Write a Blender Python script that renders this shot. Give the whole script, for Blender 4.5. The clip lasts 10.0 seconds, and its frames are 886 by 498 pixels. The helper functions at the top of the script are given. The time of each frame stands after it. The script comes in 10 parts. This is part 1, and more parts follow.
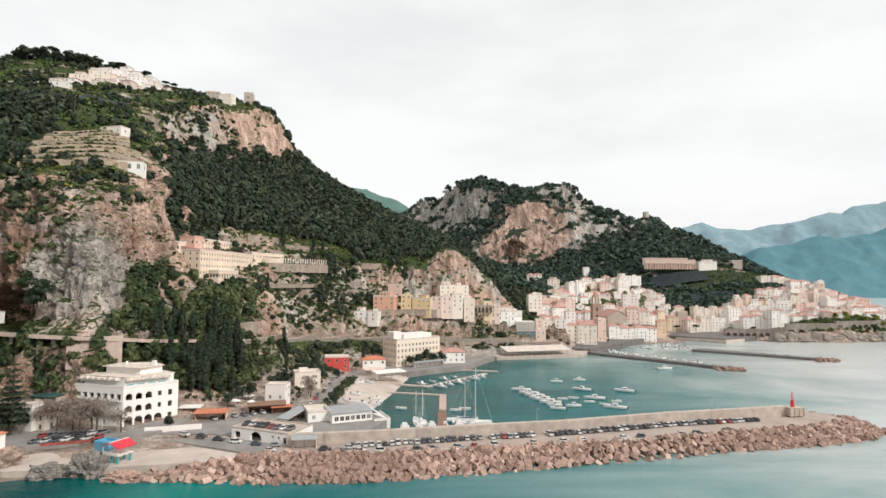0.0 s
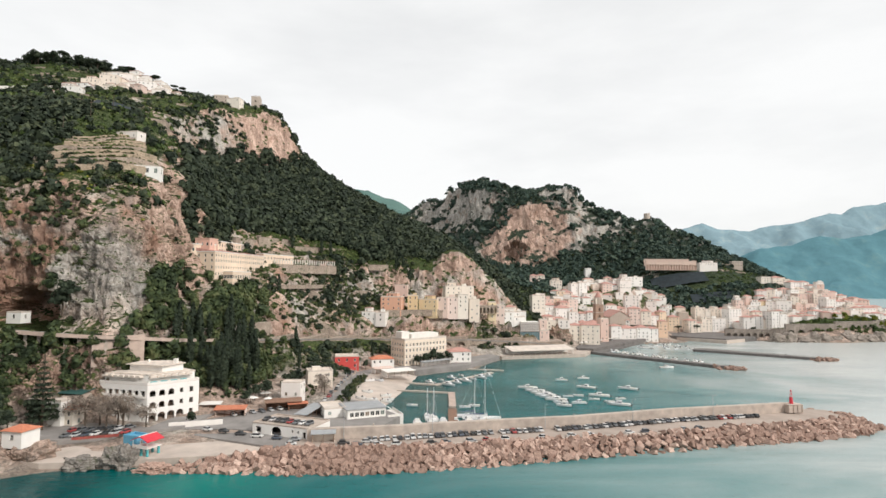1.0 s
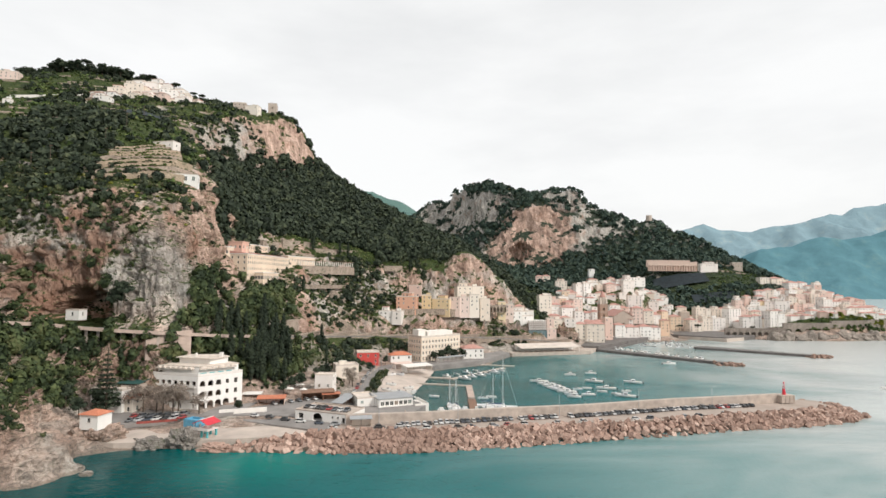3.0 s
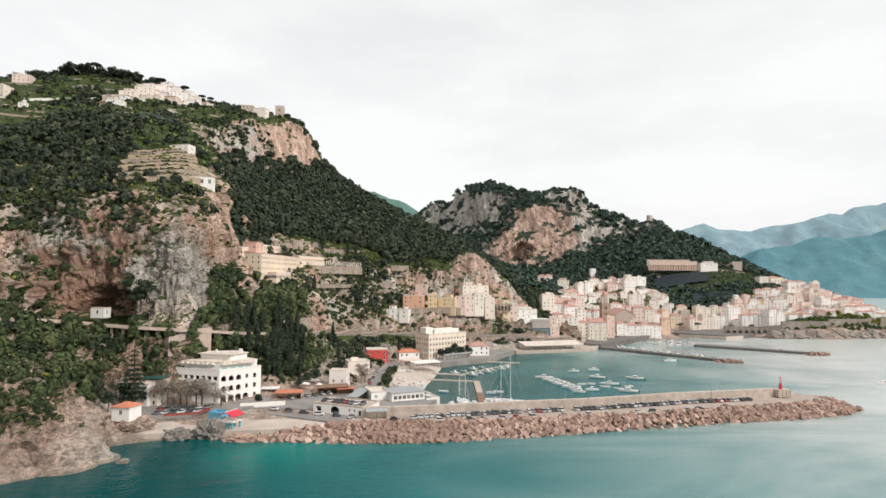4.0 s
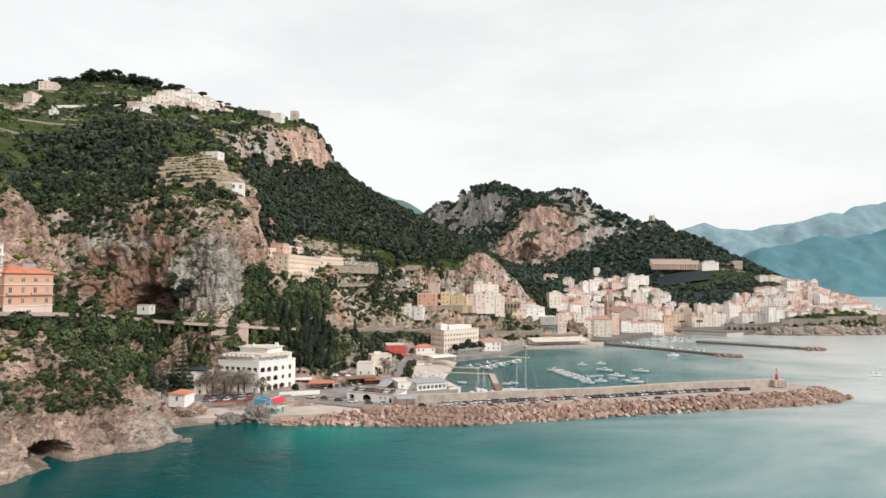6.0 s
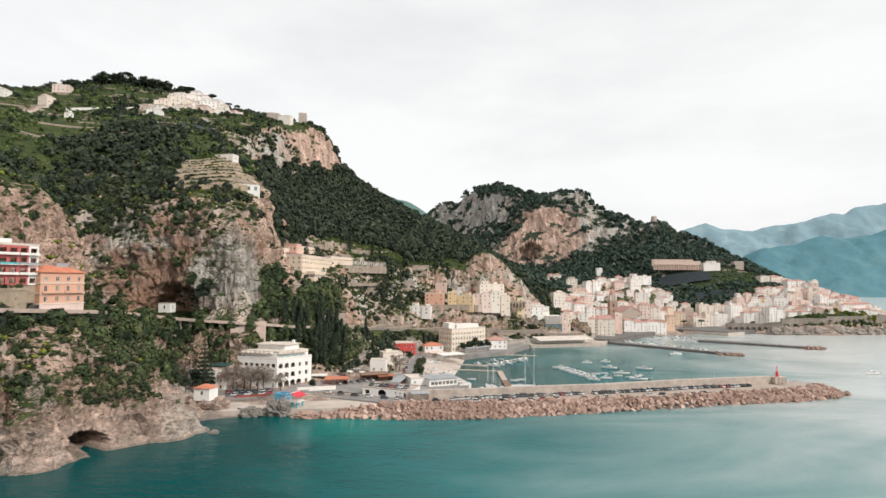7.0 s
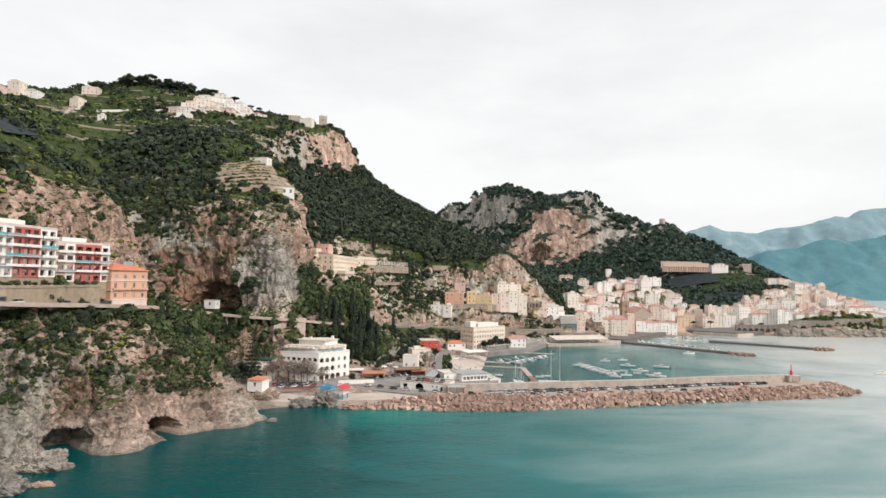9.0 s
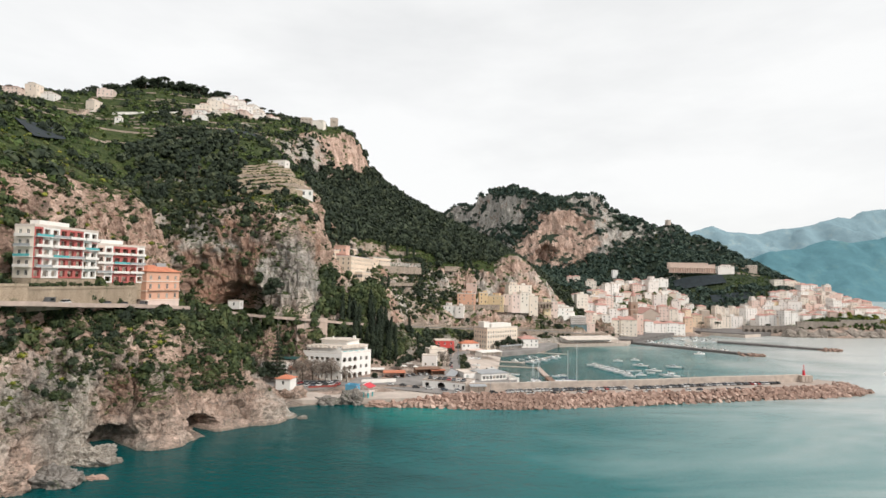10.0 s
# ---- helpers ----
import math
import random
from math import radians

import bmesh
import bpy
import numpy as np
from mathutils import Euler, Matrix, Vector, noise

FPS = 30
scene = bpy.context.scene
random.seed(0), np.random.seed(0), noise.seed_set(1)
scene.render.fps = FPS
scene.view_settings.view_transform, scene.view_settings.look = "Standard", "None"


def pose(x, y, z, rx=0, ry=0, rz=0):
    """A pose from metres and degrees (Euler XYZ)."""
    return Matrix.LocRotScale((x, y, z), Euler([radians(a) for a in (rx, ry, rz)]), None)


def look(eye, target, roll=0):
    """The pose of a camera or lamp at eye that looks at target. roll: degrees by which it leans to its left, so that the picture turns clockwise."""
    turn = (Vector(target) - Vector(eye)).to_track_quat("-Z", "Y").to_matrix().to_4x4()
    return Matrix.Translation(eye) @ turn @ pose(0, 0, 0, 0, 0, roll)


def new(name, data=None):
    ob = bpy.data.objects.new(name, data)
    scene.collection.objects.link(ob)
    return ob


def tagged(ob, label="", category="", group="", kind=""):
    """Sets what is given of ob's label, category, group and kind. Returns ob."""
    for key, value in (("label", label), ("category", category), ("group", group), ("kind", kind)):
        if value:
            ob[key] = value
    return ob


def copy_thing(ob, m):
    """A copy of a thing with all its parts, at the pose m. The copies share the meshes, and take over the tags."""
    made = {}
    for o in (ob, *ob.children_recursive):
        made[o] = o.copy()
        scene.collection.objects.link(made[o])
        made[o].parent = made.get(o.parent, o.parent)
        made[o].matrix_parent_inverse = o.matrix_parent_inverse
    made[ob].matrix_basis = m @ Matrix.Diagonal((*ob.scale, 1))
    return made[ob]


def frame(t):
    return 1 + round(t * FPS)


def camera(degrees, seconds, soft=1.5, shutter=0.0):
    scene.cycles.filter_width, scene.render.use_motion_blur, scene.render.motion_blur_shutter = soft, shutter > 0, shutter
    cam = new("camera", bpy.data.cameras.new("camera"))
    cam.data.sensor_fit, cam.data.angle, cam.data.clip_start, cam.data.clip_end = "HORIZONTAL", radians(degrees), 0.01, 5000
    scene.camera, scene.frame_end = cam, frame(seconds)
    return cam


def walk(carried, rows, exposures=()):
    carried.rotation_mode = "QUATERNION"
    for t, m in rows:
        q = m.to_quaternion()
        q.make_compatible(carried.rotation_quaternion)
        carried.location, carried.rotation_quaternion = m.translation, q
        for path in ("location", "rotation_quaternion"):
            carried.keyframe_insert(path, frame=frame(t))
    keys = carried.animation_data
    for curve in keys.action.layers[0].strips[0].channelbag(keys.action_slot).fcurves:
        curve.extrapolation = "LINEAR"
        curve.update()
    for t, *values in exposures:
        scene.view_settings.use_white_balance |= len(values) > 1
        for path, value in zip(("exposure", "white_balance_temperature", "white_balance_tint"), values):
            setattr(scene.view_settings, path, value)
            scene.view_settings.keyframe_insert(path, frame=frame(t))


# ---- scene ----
cam = camera(77.7, 10.0)
PATH = [
    (0, (0.23, -0.465, 59.758), (0.229, 1.532, 59.878), 0.4),
    (0.5, (-2.075, -4.485, 59.804), (-2.077, -2.489, 59.926), 0.4),
    (1, (-4.317, -8.993, 59.806), (-4.319, -6.997, 59.929), 0.4),
    (1.5, (-6.649, -14.23, 59.809), (-6.651, -12.234, 59.932), 0.4),
    (2, (-9.029, -19.732, 59.879), (-9.031, -17.735, 60.002), 0.4),
    (2.5, (-11.532, -25.506, 59.924), (-11.535, -23.509, 60.047), 0.4),
    (3.8, (-18.055, -39.742, 59.649), (-18.064, -37.746, 59.775), 0.5),
    (4, (-18.981, -41.874, 59.621), (-18.987, -39.878, 59.743), 0.4),
    (4.5, (-21.451, -47.322, 59.442), (-21.458, -45.326, 59.563), 0.3),
    (5, (-23.738, -52.724, 59.231), (-23.747, -50.728, 59.352), 0.3),
    (5.5, (-26.41, -58.086, 59.158), (-26.42, -56.09, 59.278), 0.3),
    (7, (-34.702, -73.329, 58.775), (-34.715, -71.333, 58.895), 0.4),
    (7.5, (-38.271, -77.879, 58.74), (-38.286, -75.882, 58.86), 0.6),
    (8, (-42.314, -82.05, 58.808), (-42.332, -80.054, 58.926), 0.7),
    (8.5, (-46.932, -85.973, 58.845), (-46.951, -83.977, 58.963), 0.9),
    (9, (-51.772, -89.495, 58.942), (-51.792, -87.498, 59.06), 0.9),
    (9.5, (-56.985, -92.797, 59.112), (-57.007, -90.801, 59.23), 0.9),
    (10, (-62.537, -96.021, 59.298), (-62.561, -94.024, 59.417), 1.0),
]
walk(cam, [(t, look(eye, target, roll)) for t, eye, target, roll in PATH])


# ---- world, sun, exposure ----
world = bpy.data.worlds.new("overcast_sky")
scene.world = world
world.use_nodes = True
wn, wl = world.node_tree.nodes, world.node_tree.links
wn.clear()
w_out = wn.new("ShaderNodeOutputWorld")
w_bg = wn.new("ShaderNodeBackground")
w_sky = wn.new("ShaderNodeTexSky")
w_sky.sky_type = "NISHITA"
w_sky.sun_disc = False
w_sky.sun_elevation, w_sky.sun_rotation = radians(38), radians(125)
w_sky.air_density, w_sky.dust_density = 1.0, 3.0
w_gain = wn.new("ShaderNodeVectorMath")
w_gain.operation = "SCALE"
w_gain.inputs["Scale"].default_value = 0.10
w_co = wn.new("ShaderNodeTexCoord")
w_map = wn.new("ShaderNodeMapping")
w_map.inputs["Scale"].default_value = (1.0, 1.0, 3.2)
w_noise = wn.new("ShaderNodeTexNoise")
w_noise.inputs["Scale"].default_value = 1.7
w_noise.inputs["Detail"].default_value = 6
w_noise.inputs["Roughness"].default_value = 0.55
w_ramp = wn.new("ShaderNodeValToRGB")
w_ramp.color_ramp.elements[0].position, w_ramp.color_ramp.elements[0].color = 0.30, (0.865, 0.87, 0.87, 1)
w_ramp.color_ramp.elements[1].position, w_ramp.color_ramp.elements[1].color = 0.62, (1.06, 1.06, 1.05, 1)
w_mix = wn.new("ShaderNodeMix")
w_mix.data_type = "RGBA"
w_mix.inputs["Factor"].default_value = 0.90
wl.new(w_co.outputs["Generated"], w_map.inputs["Vector"])
wl.new(w_map.outputs["Vector"], w_noise.inputs["Vector"])
wl.new(w_noise.outputs["Fac"], w_ramp.inputs["Fac"])
wl.new(w_sky.outputs["Color"], w_gain.inputs[0])
wl.new(w_gain.outputs["Vector"], w_mix.inputs["A"])
wl.new(w_ramp.outputs["Color"], w_mix.inputs["B"])
wl.new(w_mix.outputs["Result"], w_bg.inputs["Color"])
wl.new(w_bg.outputs["Background"], w_out.inputs["Surface"])
w_bg.inputs["Strength"].default_value = 1.0

sun = new("sun", bpy.data.lights.new("sun", "SUN"))
sun.data.energy, sun.data.angle, sun.data.color = 2.6, radians(12), (1.0, 0.95, 0.89)
sun.matrix_world = look((260, -180, 250), (0, 0, 0))


# ---- materials ----
def mat_base(name):
    m = bpy.data.materials.new(name)
    m.use_nodes = True
    return m, m.node_tree.nodes, m.node_tree.links, m.node_tree.nodes["Principled BSDF"]


def ramp(nodes, links, source, stops):
    r = nodes.new("ShaderNodeValToRGB")
    e = r.color_ramp.elements
    while len(e) < len(stops):
        e.new(0.5)
    for k, (p, c) in enumerate(stops):
        e[k].position, e[k].color = p, (*c, 1) if len(c) == 3 else c
    links.new(source, r.inputs["Fac"])
    return r.outputs["Color"]


def noise_of(nodes, links, scale, detail=5, rough=0.6, stretch=(1, 1, 1), coords="Object", distort=0.0):
    co = nodes.new("ShaderNodeTexCoord")
    mp = nodes.new("ShaderNodeMapping")
    mp.inputs["Scale"].default_value = stretch
    n = nodes.new("ShaderNodeTexNoise")
    n.inputs["Scale"].default_value, n.inputs["Detail"].default_value = scale, detail
    n.inputs["Roughness"].default_value, n.inputs["Distortion"].default_value = rough, distort
    links.new(co.outputs[coords], mp.inputs["Vector"])
    links.new(mp.outputs["Vector"], n.inputs["Vector"])
    return n.outputs["Fac"]


def mix(nodes, links, fac, a, b, mode="MIX"):
    m = nodes.new("ShaderNodeMix")
    m.data_type, m.blend_type = "RGBA", mode
    for key, v in (("Factor", fac), ("A", a), ("B", b)):
        if isinstance(v, (int, float)):
            m.inputs[key].default_value = v
        elif isinstance(v, tuple):
            m.inputs[key].default_value = (*v, 1)
        else:
            links.new(v, m.inputs[key])
    return m.outputs["Result"]


def maths(nodes, links, op, a, b=0.0):
    m = nodes.new("ShaderNodeMath")
    m.operation = op
    for k, v in enumerate((a, b)):
        if isinstance(v, (int, float)):
            m.inputs[k].default_value = v
        else:
            links.new(v, m.inputs[k])
    return m.outputs["Value"]


def bump(nodes, links, bsdf, height, strength, distance):
    b = nodes.new("ShaderNodeBump")
    b.inputs["Strength"].default_value, b.inputs["Distance"].default_value = strength, distance
    links.new(height, b.inputs["Height"])
    links.new(b.outputs["Normal"], bsdf.inputs["Normal"])


def plain(name, colour, rough=0.7, metal=0.0, vary=0.12, scale=0.6, relief=0.0):
    """A surface of one colour with soft staining at two scales."""
    m, n, l, b = mat_base(name)
    big = noise_of(n, l, scale, 4)
    fine = noise_of(n, l, scale * 9, 3)
    dark = tuple(c * (1 - vary * 1.6) for c in colour)
    light = tuple(min(1, c * (1 + vary)) for c in colour)
    c1 = ramp(n, l, big, [(0.3, dark), (0.7, light)])
    c2 = mix(n, l, maths(n, l, "MULTIPLY", fine, 0.35), c1, dark)
    l.new(c2, b.inputs["Base Color"])
    b.inputs["Roughness"].default_value, b.inputs["Metallic"].default_value = rough, metal
    if relief:
        bump(n, l, b, fine, 0.6, relief)
    return m


def varied(name, stops, rough=0.7, stain=0.25, scale=0.25):
    """A colour drawn per object from a ramp, weathered by streaks that run down."""
    m, n, l, b = mat_base(name)
    info = n.new("ShaderNodeObjectInfo")
    base = ramp(n, l, info.outputs["Random"], stops)
    streak = noise_of(n, l, scale, 5, 0.65, (1, 1, 0.25))
    fine = noise_of(n, l, scale * 12, 3)
    worn = mix(n, l, ramp(n, l, streak, [(0.45, (0, 0, 0)), (0.75, (stain, stain, stain))]), base, (0.33, 0.28, 0.24))
    worn = mix(n, l, maths(n, l, "MULTIPLY", fine, 0.16), worn, (0.25, 0.22, 0.2))
    l.new(worn, b.inputs["Base Color"])
    b.inputs["Roughness"].default_value = rough
    return m


def leaf_mat(name, stops, patch=0.12, rough=0.75):
    m, n, l, b = mat_base(name)
    geo = n.new("ShaderNodeNewGeometry")
    area = noise_of(n, l, patch, 3, 0.6)
    f = maths(n, l, "ADD", maths(n, l, "MULTIPLY", maths(n, l, "SUBTRACT", area, 0.24), 1.35), maths(n, l, "MULTIPLY", geo.outputs["Random Per Island"], 0.30))
    l.new(ramp(n, l, f, stops), b.inputs["Base Color"])
    b.inputs["Roughness"].default_value = rough
    b.inputs["Specular IOR Level"].default_value = 0.25
    return m


def ground_mat():
    """Limestone where it is steep, scrub, grass and soil where it lies flatter."""
    m, n, l, b = mat_base("limestone_and_scrub")
    geo = n.new("ShaderNodeNewGeometry")
    sep = n.new("ShaderNodeSeparateXYZ")
    l.new(geo.outputs["Normal"], sep.inputs["Vector"])
    where = n.new("ShaderNodeTexCoord")
    place = n.new("ShaderNodeSeparateXYZ")
    l.new(where.outputs["Object"], place.inputs["Vector"])

    def about(point, inner, outer):
        """1 within the inner distance of a point, falling to 0 at the outer one."""
        d = n.new("ShaderNodeVectorMath")
        d.operation = "DISTANCE"
        d.inputs[1].default_value = point
        l.new(where.outputs["Object"], d.inputs[0])
        return ramp(n, l, maths(n, l, "MULTIPLY", d.outputs["Value"], 0.005), [(inner * 0.005, (1, 1, 1)), (outer * 0.005, (0, 0, 0))])

    streak = noise_of(n, l, 0.085, 8, 0.66, (1, 1, 0.17), distort=0.5)
    patch = noise_of(n, l, 0.028, 4, 0.6)
    fine = noise_of(n, l, 0.9, 6, 0.7)
    crack = noise_of(n, l, 0.24, 6, 0.7, (1, 1, 0.3), distort=0.9)
    grey = ramp(n, l, streak, [(0.28, (0.13, 0.122, 0.112)), (0.46, (0.36, 0.34, 0.315)), (0.62, (0.52, 0.485, 0.44)), (0.8, (0.62, 0.575, 0.52))])
    pink = ramp(n, l, streak, [(0.28, (0.13, 0.085, 0.065)), (0.48, (0.43, 0.305, 0.25)), (0.66, (0.62, 0.46, 0.385)), (0.82, (0.70, 0.57, 0.50))])
    far = ramp(n, l, maths(n, l, "MULTIPLY", place.outputs["Y"], 0.001), [(0.70, (0, 0, 0)), (0.80, (1, 1, 1))])
    tint = maths(n, l, "ADD", patch, maths(n, l, "MULTIPLY", about((-150, 292, 96), 14, 44), 0.3))
    tint = maths(n, l, "ADD", tint, maths(n, l, "MULTIPLY", about((-216, 150, 82), 25, 75), 0.2))
    tint = maths(n, l, "ADD", tint, maths(n, l, "MULTIPLY", about((145, 970, 135), 50, 100), 0.5))
    tint = maths(n, l, "ADD", tint, maths(n, l, "MULTIPLY", about((-186, 560, 205), 30, 80), 0.3))
    tint = maths(n, l, "SUBTRACT", tint, maths(n, l, "MULTIPLY", far, 0.2))
    rock = mix(n, l, ramp(n, l, tint, [(0.40, (0, 0, 0)), (0.56, (1, 1, 1))]), grey, pink)
    # shade inside cracks put into the colour, where the crack noise is low
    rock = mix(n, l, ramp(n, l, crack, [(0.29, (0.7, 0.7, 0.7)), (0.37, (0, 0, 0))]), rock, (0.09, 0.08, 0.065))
    buttress_dist = n.new("ShaderNodeVectorMath")                     # streaked pale grey about the buttress beside the grotto
    buttress_dist.operation = "DISTANCE"
    buttress_dist.inputs[1].default_value = (-163, 237, 64)
    buttress_co = n.new("ShaderNodeTexCoord")
    l.new(buttress_co.outputs["Object"], buttress_dist.inputs[0])
    pale = ramp(n, l, maths(n, l, "ADD", maths(n, l, "MULTIPLY", buttress_dist.outputs["Value"], 0.01), maths(n, l, "MULTIPLY", streak, 0.2)), [(0.26, (0.85, 0.85, 0.85)), (0.42, (0, 0, 0))])
    rock = mix(n, l, pale, rock, ramp(n, l, streak, [(0.32, (0.23, 0.22, 0.205)), (0.5, (0.37, 0.35, 0.325)), (0.7, (0.50, 0.475, 0.44))]))
    warp = n.new("ShaderNodeVectorMath")
    warp.operation = "MULTIPLY_ADD"
    shift = n.new("ShaderNodeTexNoise")
    shift.inputs["Scale"].default_value, shift.inputs["Detail"].default_value = 0.35, 4
    base_co = n.new("ShaderNodeTexCoord")
    l.new(base_co.outputs["Object"], shift.inputs["Vector"])
    l.new(shift.outputs["Color"], warp.inputs[0])
    warp.inputs[1].default_value = (4.5, 4.5, 6.0)
    l.new(base_co.outputs["Object"], warp.inputs[2])
    relief = None
    for size, gap, dark in ((0.12, 0.04, 0.80), (0.45, 0.06, 0.86)):      # blocks: each of its own tone, with dark joints
        edge, cell = n.new("ShaderNodeTexVoronoi"), n.new("ShaderNodeTexVoronoi")
        edge.feature = "DISTANCE_TO_EDGE"
        for v in (edge, cell):
            v.inputs["Scale"].default_value = size
            l.new(warp.outputs["Vector"], v.inputs["Vector"])
        tone = n.new("ShaderNodeSeparateColor")
        l.new(cell.outputs["Color"], tone.inputs["Color"])
        rock = mix(n, l, 1.0, rock, ramp(n, l, tone.outputs["Red"], [(0.0, (0.95, 0.94, 0.93)), (1.0, (1.2, 1.2, 1.2))]), "MULTIPLY")
        rock = mix(n, l, 1.0, rock, ramp(n, l, edge.outputs["Distance"], [(0.0, (dark, dark * 0.97, dark * 0.92)), (gap, (1, 1, 1))]), "MULTIPLY")
        relief = edge.outputs["Distance"] if relief is None else maths(n, l, "ADD", relief, maths(n, l, "MULTIPLY", edge.outputs["Distance"], 0.6))
    # dark spots that read as shaded holes; only the colour changes
    pit_shade = ramp(n, l, noise_of(n, l, 0.75, 8, 0.78, (1, 1, 0.7)), [(0.34, (0.62, 0.60, 0.58)), (0.47, (1, 1, 1))])
    rock = mix(n, l, 1.0, rock, pit_shade, "MULTIPLY")
    reach = n.new("ShaderNodeVectorMath")
    reach.operation = "DISTANCE"
    reach.inputs[1].default_value = (-197, 232, 52)
    l.new(where.outputs["Object"], reach.inputs[0])
    iron = maths(n, l, "ADD", noise_of(n, l, 0.045, 5, 0.65), maths(n, l, "MULTIPLY", ramp(n, l, maths(n, l, "MULTIPLY", reach.outputs["Value"], 0.01), [(0.10, (1, 1, 1)), (0.29, (0, 0, 0))]), 0.16))
    iron = maths(n, l, "ADD", iron, maths(n, l, "MULTIPLY", about((-200, 232, 66), 14, 34), 0.12))
    rust = ramp(n, l, iron, [(0.56, (0, 0, 0)), (0.68, (0.75, 0.75, 0.75))])
    rock = mix(n, l, rust, rock, (0.30, 0.16, 0.105))
    moss = ramp(n, l, noise_of(n, l, 0.19, 7, 0.75), [(0.58, (0, 0, 0)), (0.66, (0.5, 0.5, 0.5))])
    rock = mix(n, l, moss, rock, (0.085, 0.10, 0.055))
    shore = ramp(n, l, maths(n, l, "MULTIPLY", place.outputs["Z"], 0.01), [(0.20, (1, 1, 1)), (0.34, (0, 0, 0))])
    # painted crevice shade on the lower rock above the sea
    crevice_shade = ramp(n, l, noise_of(n, l, 0.42, 8, 0.72, (1, 1, 1.4), distort=0.8), [(0.38, (0.20, 0.175, 0.155)), (0.47, (0.58, 0.55, 0.52)), (0.56, (0.88, 0.86, 0.84)), (0.68, (1.05, 1.03, 1.0))])
    rock = mix(n, l, shore, rock, mix(n, l, 1.0, rock, crevice_shade, "MULTIPLY"))
    soil = ramp(n, l, noise_of(n, l, 0.16, 6, 0.7), [(0.32, (0.024, 0.040, 0.014)), (0.50, (0.052, 0.076, 0.024)), (0.66, (0.095, 0.108, 0.042)), (0.82, (0.25, 0.21, 0.15))])
    soil = mix(n, l, 1.0, soil, ramp(n, l, noise_of(n, l, 1.1, 5, 0.75), [(0.35, (0.35, 0.38, 0.32)), (0.62, (1.35, 1.3, 1.25))]), "MULTIPLY")
    soil = mix(n, l, far, soil, (0.030, 0.044, 0.028))
    wob = maths(n, l, "ADD", sep.outputs["Z"], maths(n, l, "MULTIPLY", maths(n, l, "SUBTRACT", fine, 0.5), 0.5))
    flat = ramp(n, l, wob, [(0.50, (0, 0, 0)), (0.66, (1, 1, 1))])
    co = n.new("ShaderNodeTexCoord")
    pos = n.new("ShaderNodeSeparateXYZ")
    l.new(co.outputs["Object"], pos.inputs["Vector"])
    bare = ramp(n, l, maths(n, l, "ADD", maths(n, l, "MULTIPLY", pos.outputs["Z"], 0.04), maths(n, l, "MULTIPLY", fine, 0.25)), [(0.55, (0, 0, 0)), (0.75, (1, 1, 1))])
    flat = mix(n, l, 1.0, flat, bare, "MULTIPLY")
    wet = ramp(n, l, maths(n, l, "ADD", maths(n, l, "MULTIPLY", pos.outputs["Z"], 0.5), maths(n, l, "MULTIPLY", fine, 0.4)), [(0.45, (0.5, 0.46, 0.42)), (0.75, (1, 1, 1))])
    rock = mix(n, l, 1.0, rock, wet, "MULTIPLY")
    washed = ramp(n, l, maths(n, l, "ADD", maths(n, l, "MULTIPLY", pos.outputs["Z"], 0.03), maths(n, l, "MULTIPLY", crack, 0.5)), [(0.45, (0.35, 0.35, 0.35)), (0.85, (0, 0, 0))])
    rock = mix(n, l, washed, rock, mix(n, l, 0.5, rock, (0.74, 0.68, 0.60)))
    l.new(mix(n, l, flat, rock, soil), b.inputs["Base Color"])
    b.inputs["Roughness"].default_value = 0.92
    b.inputs["Specular IOR Level"].default_value = 0.2
    bump(n, l, b, maths(n, l, "ADD", maths(n, l, "ADD", crack, relief), maths(n, l, "MULTIPLY", fine, 0.6)), 1.0, 1.2)
    return m


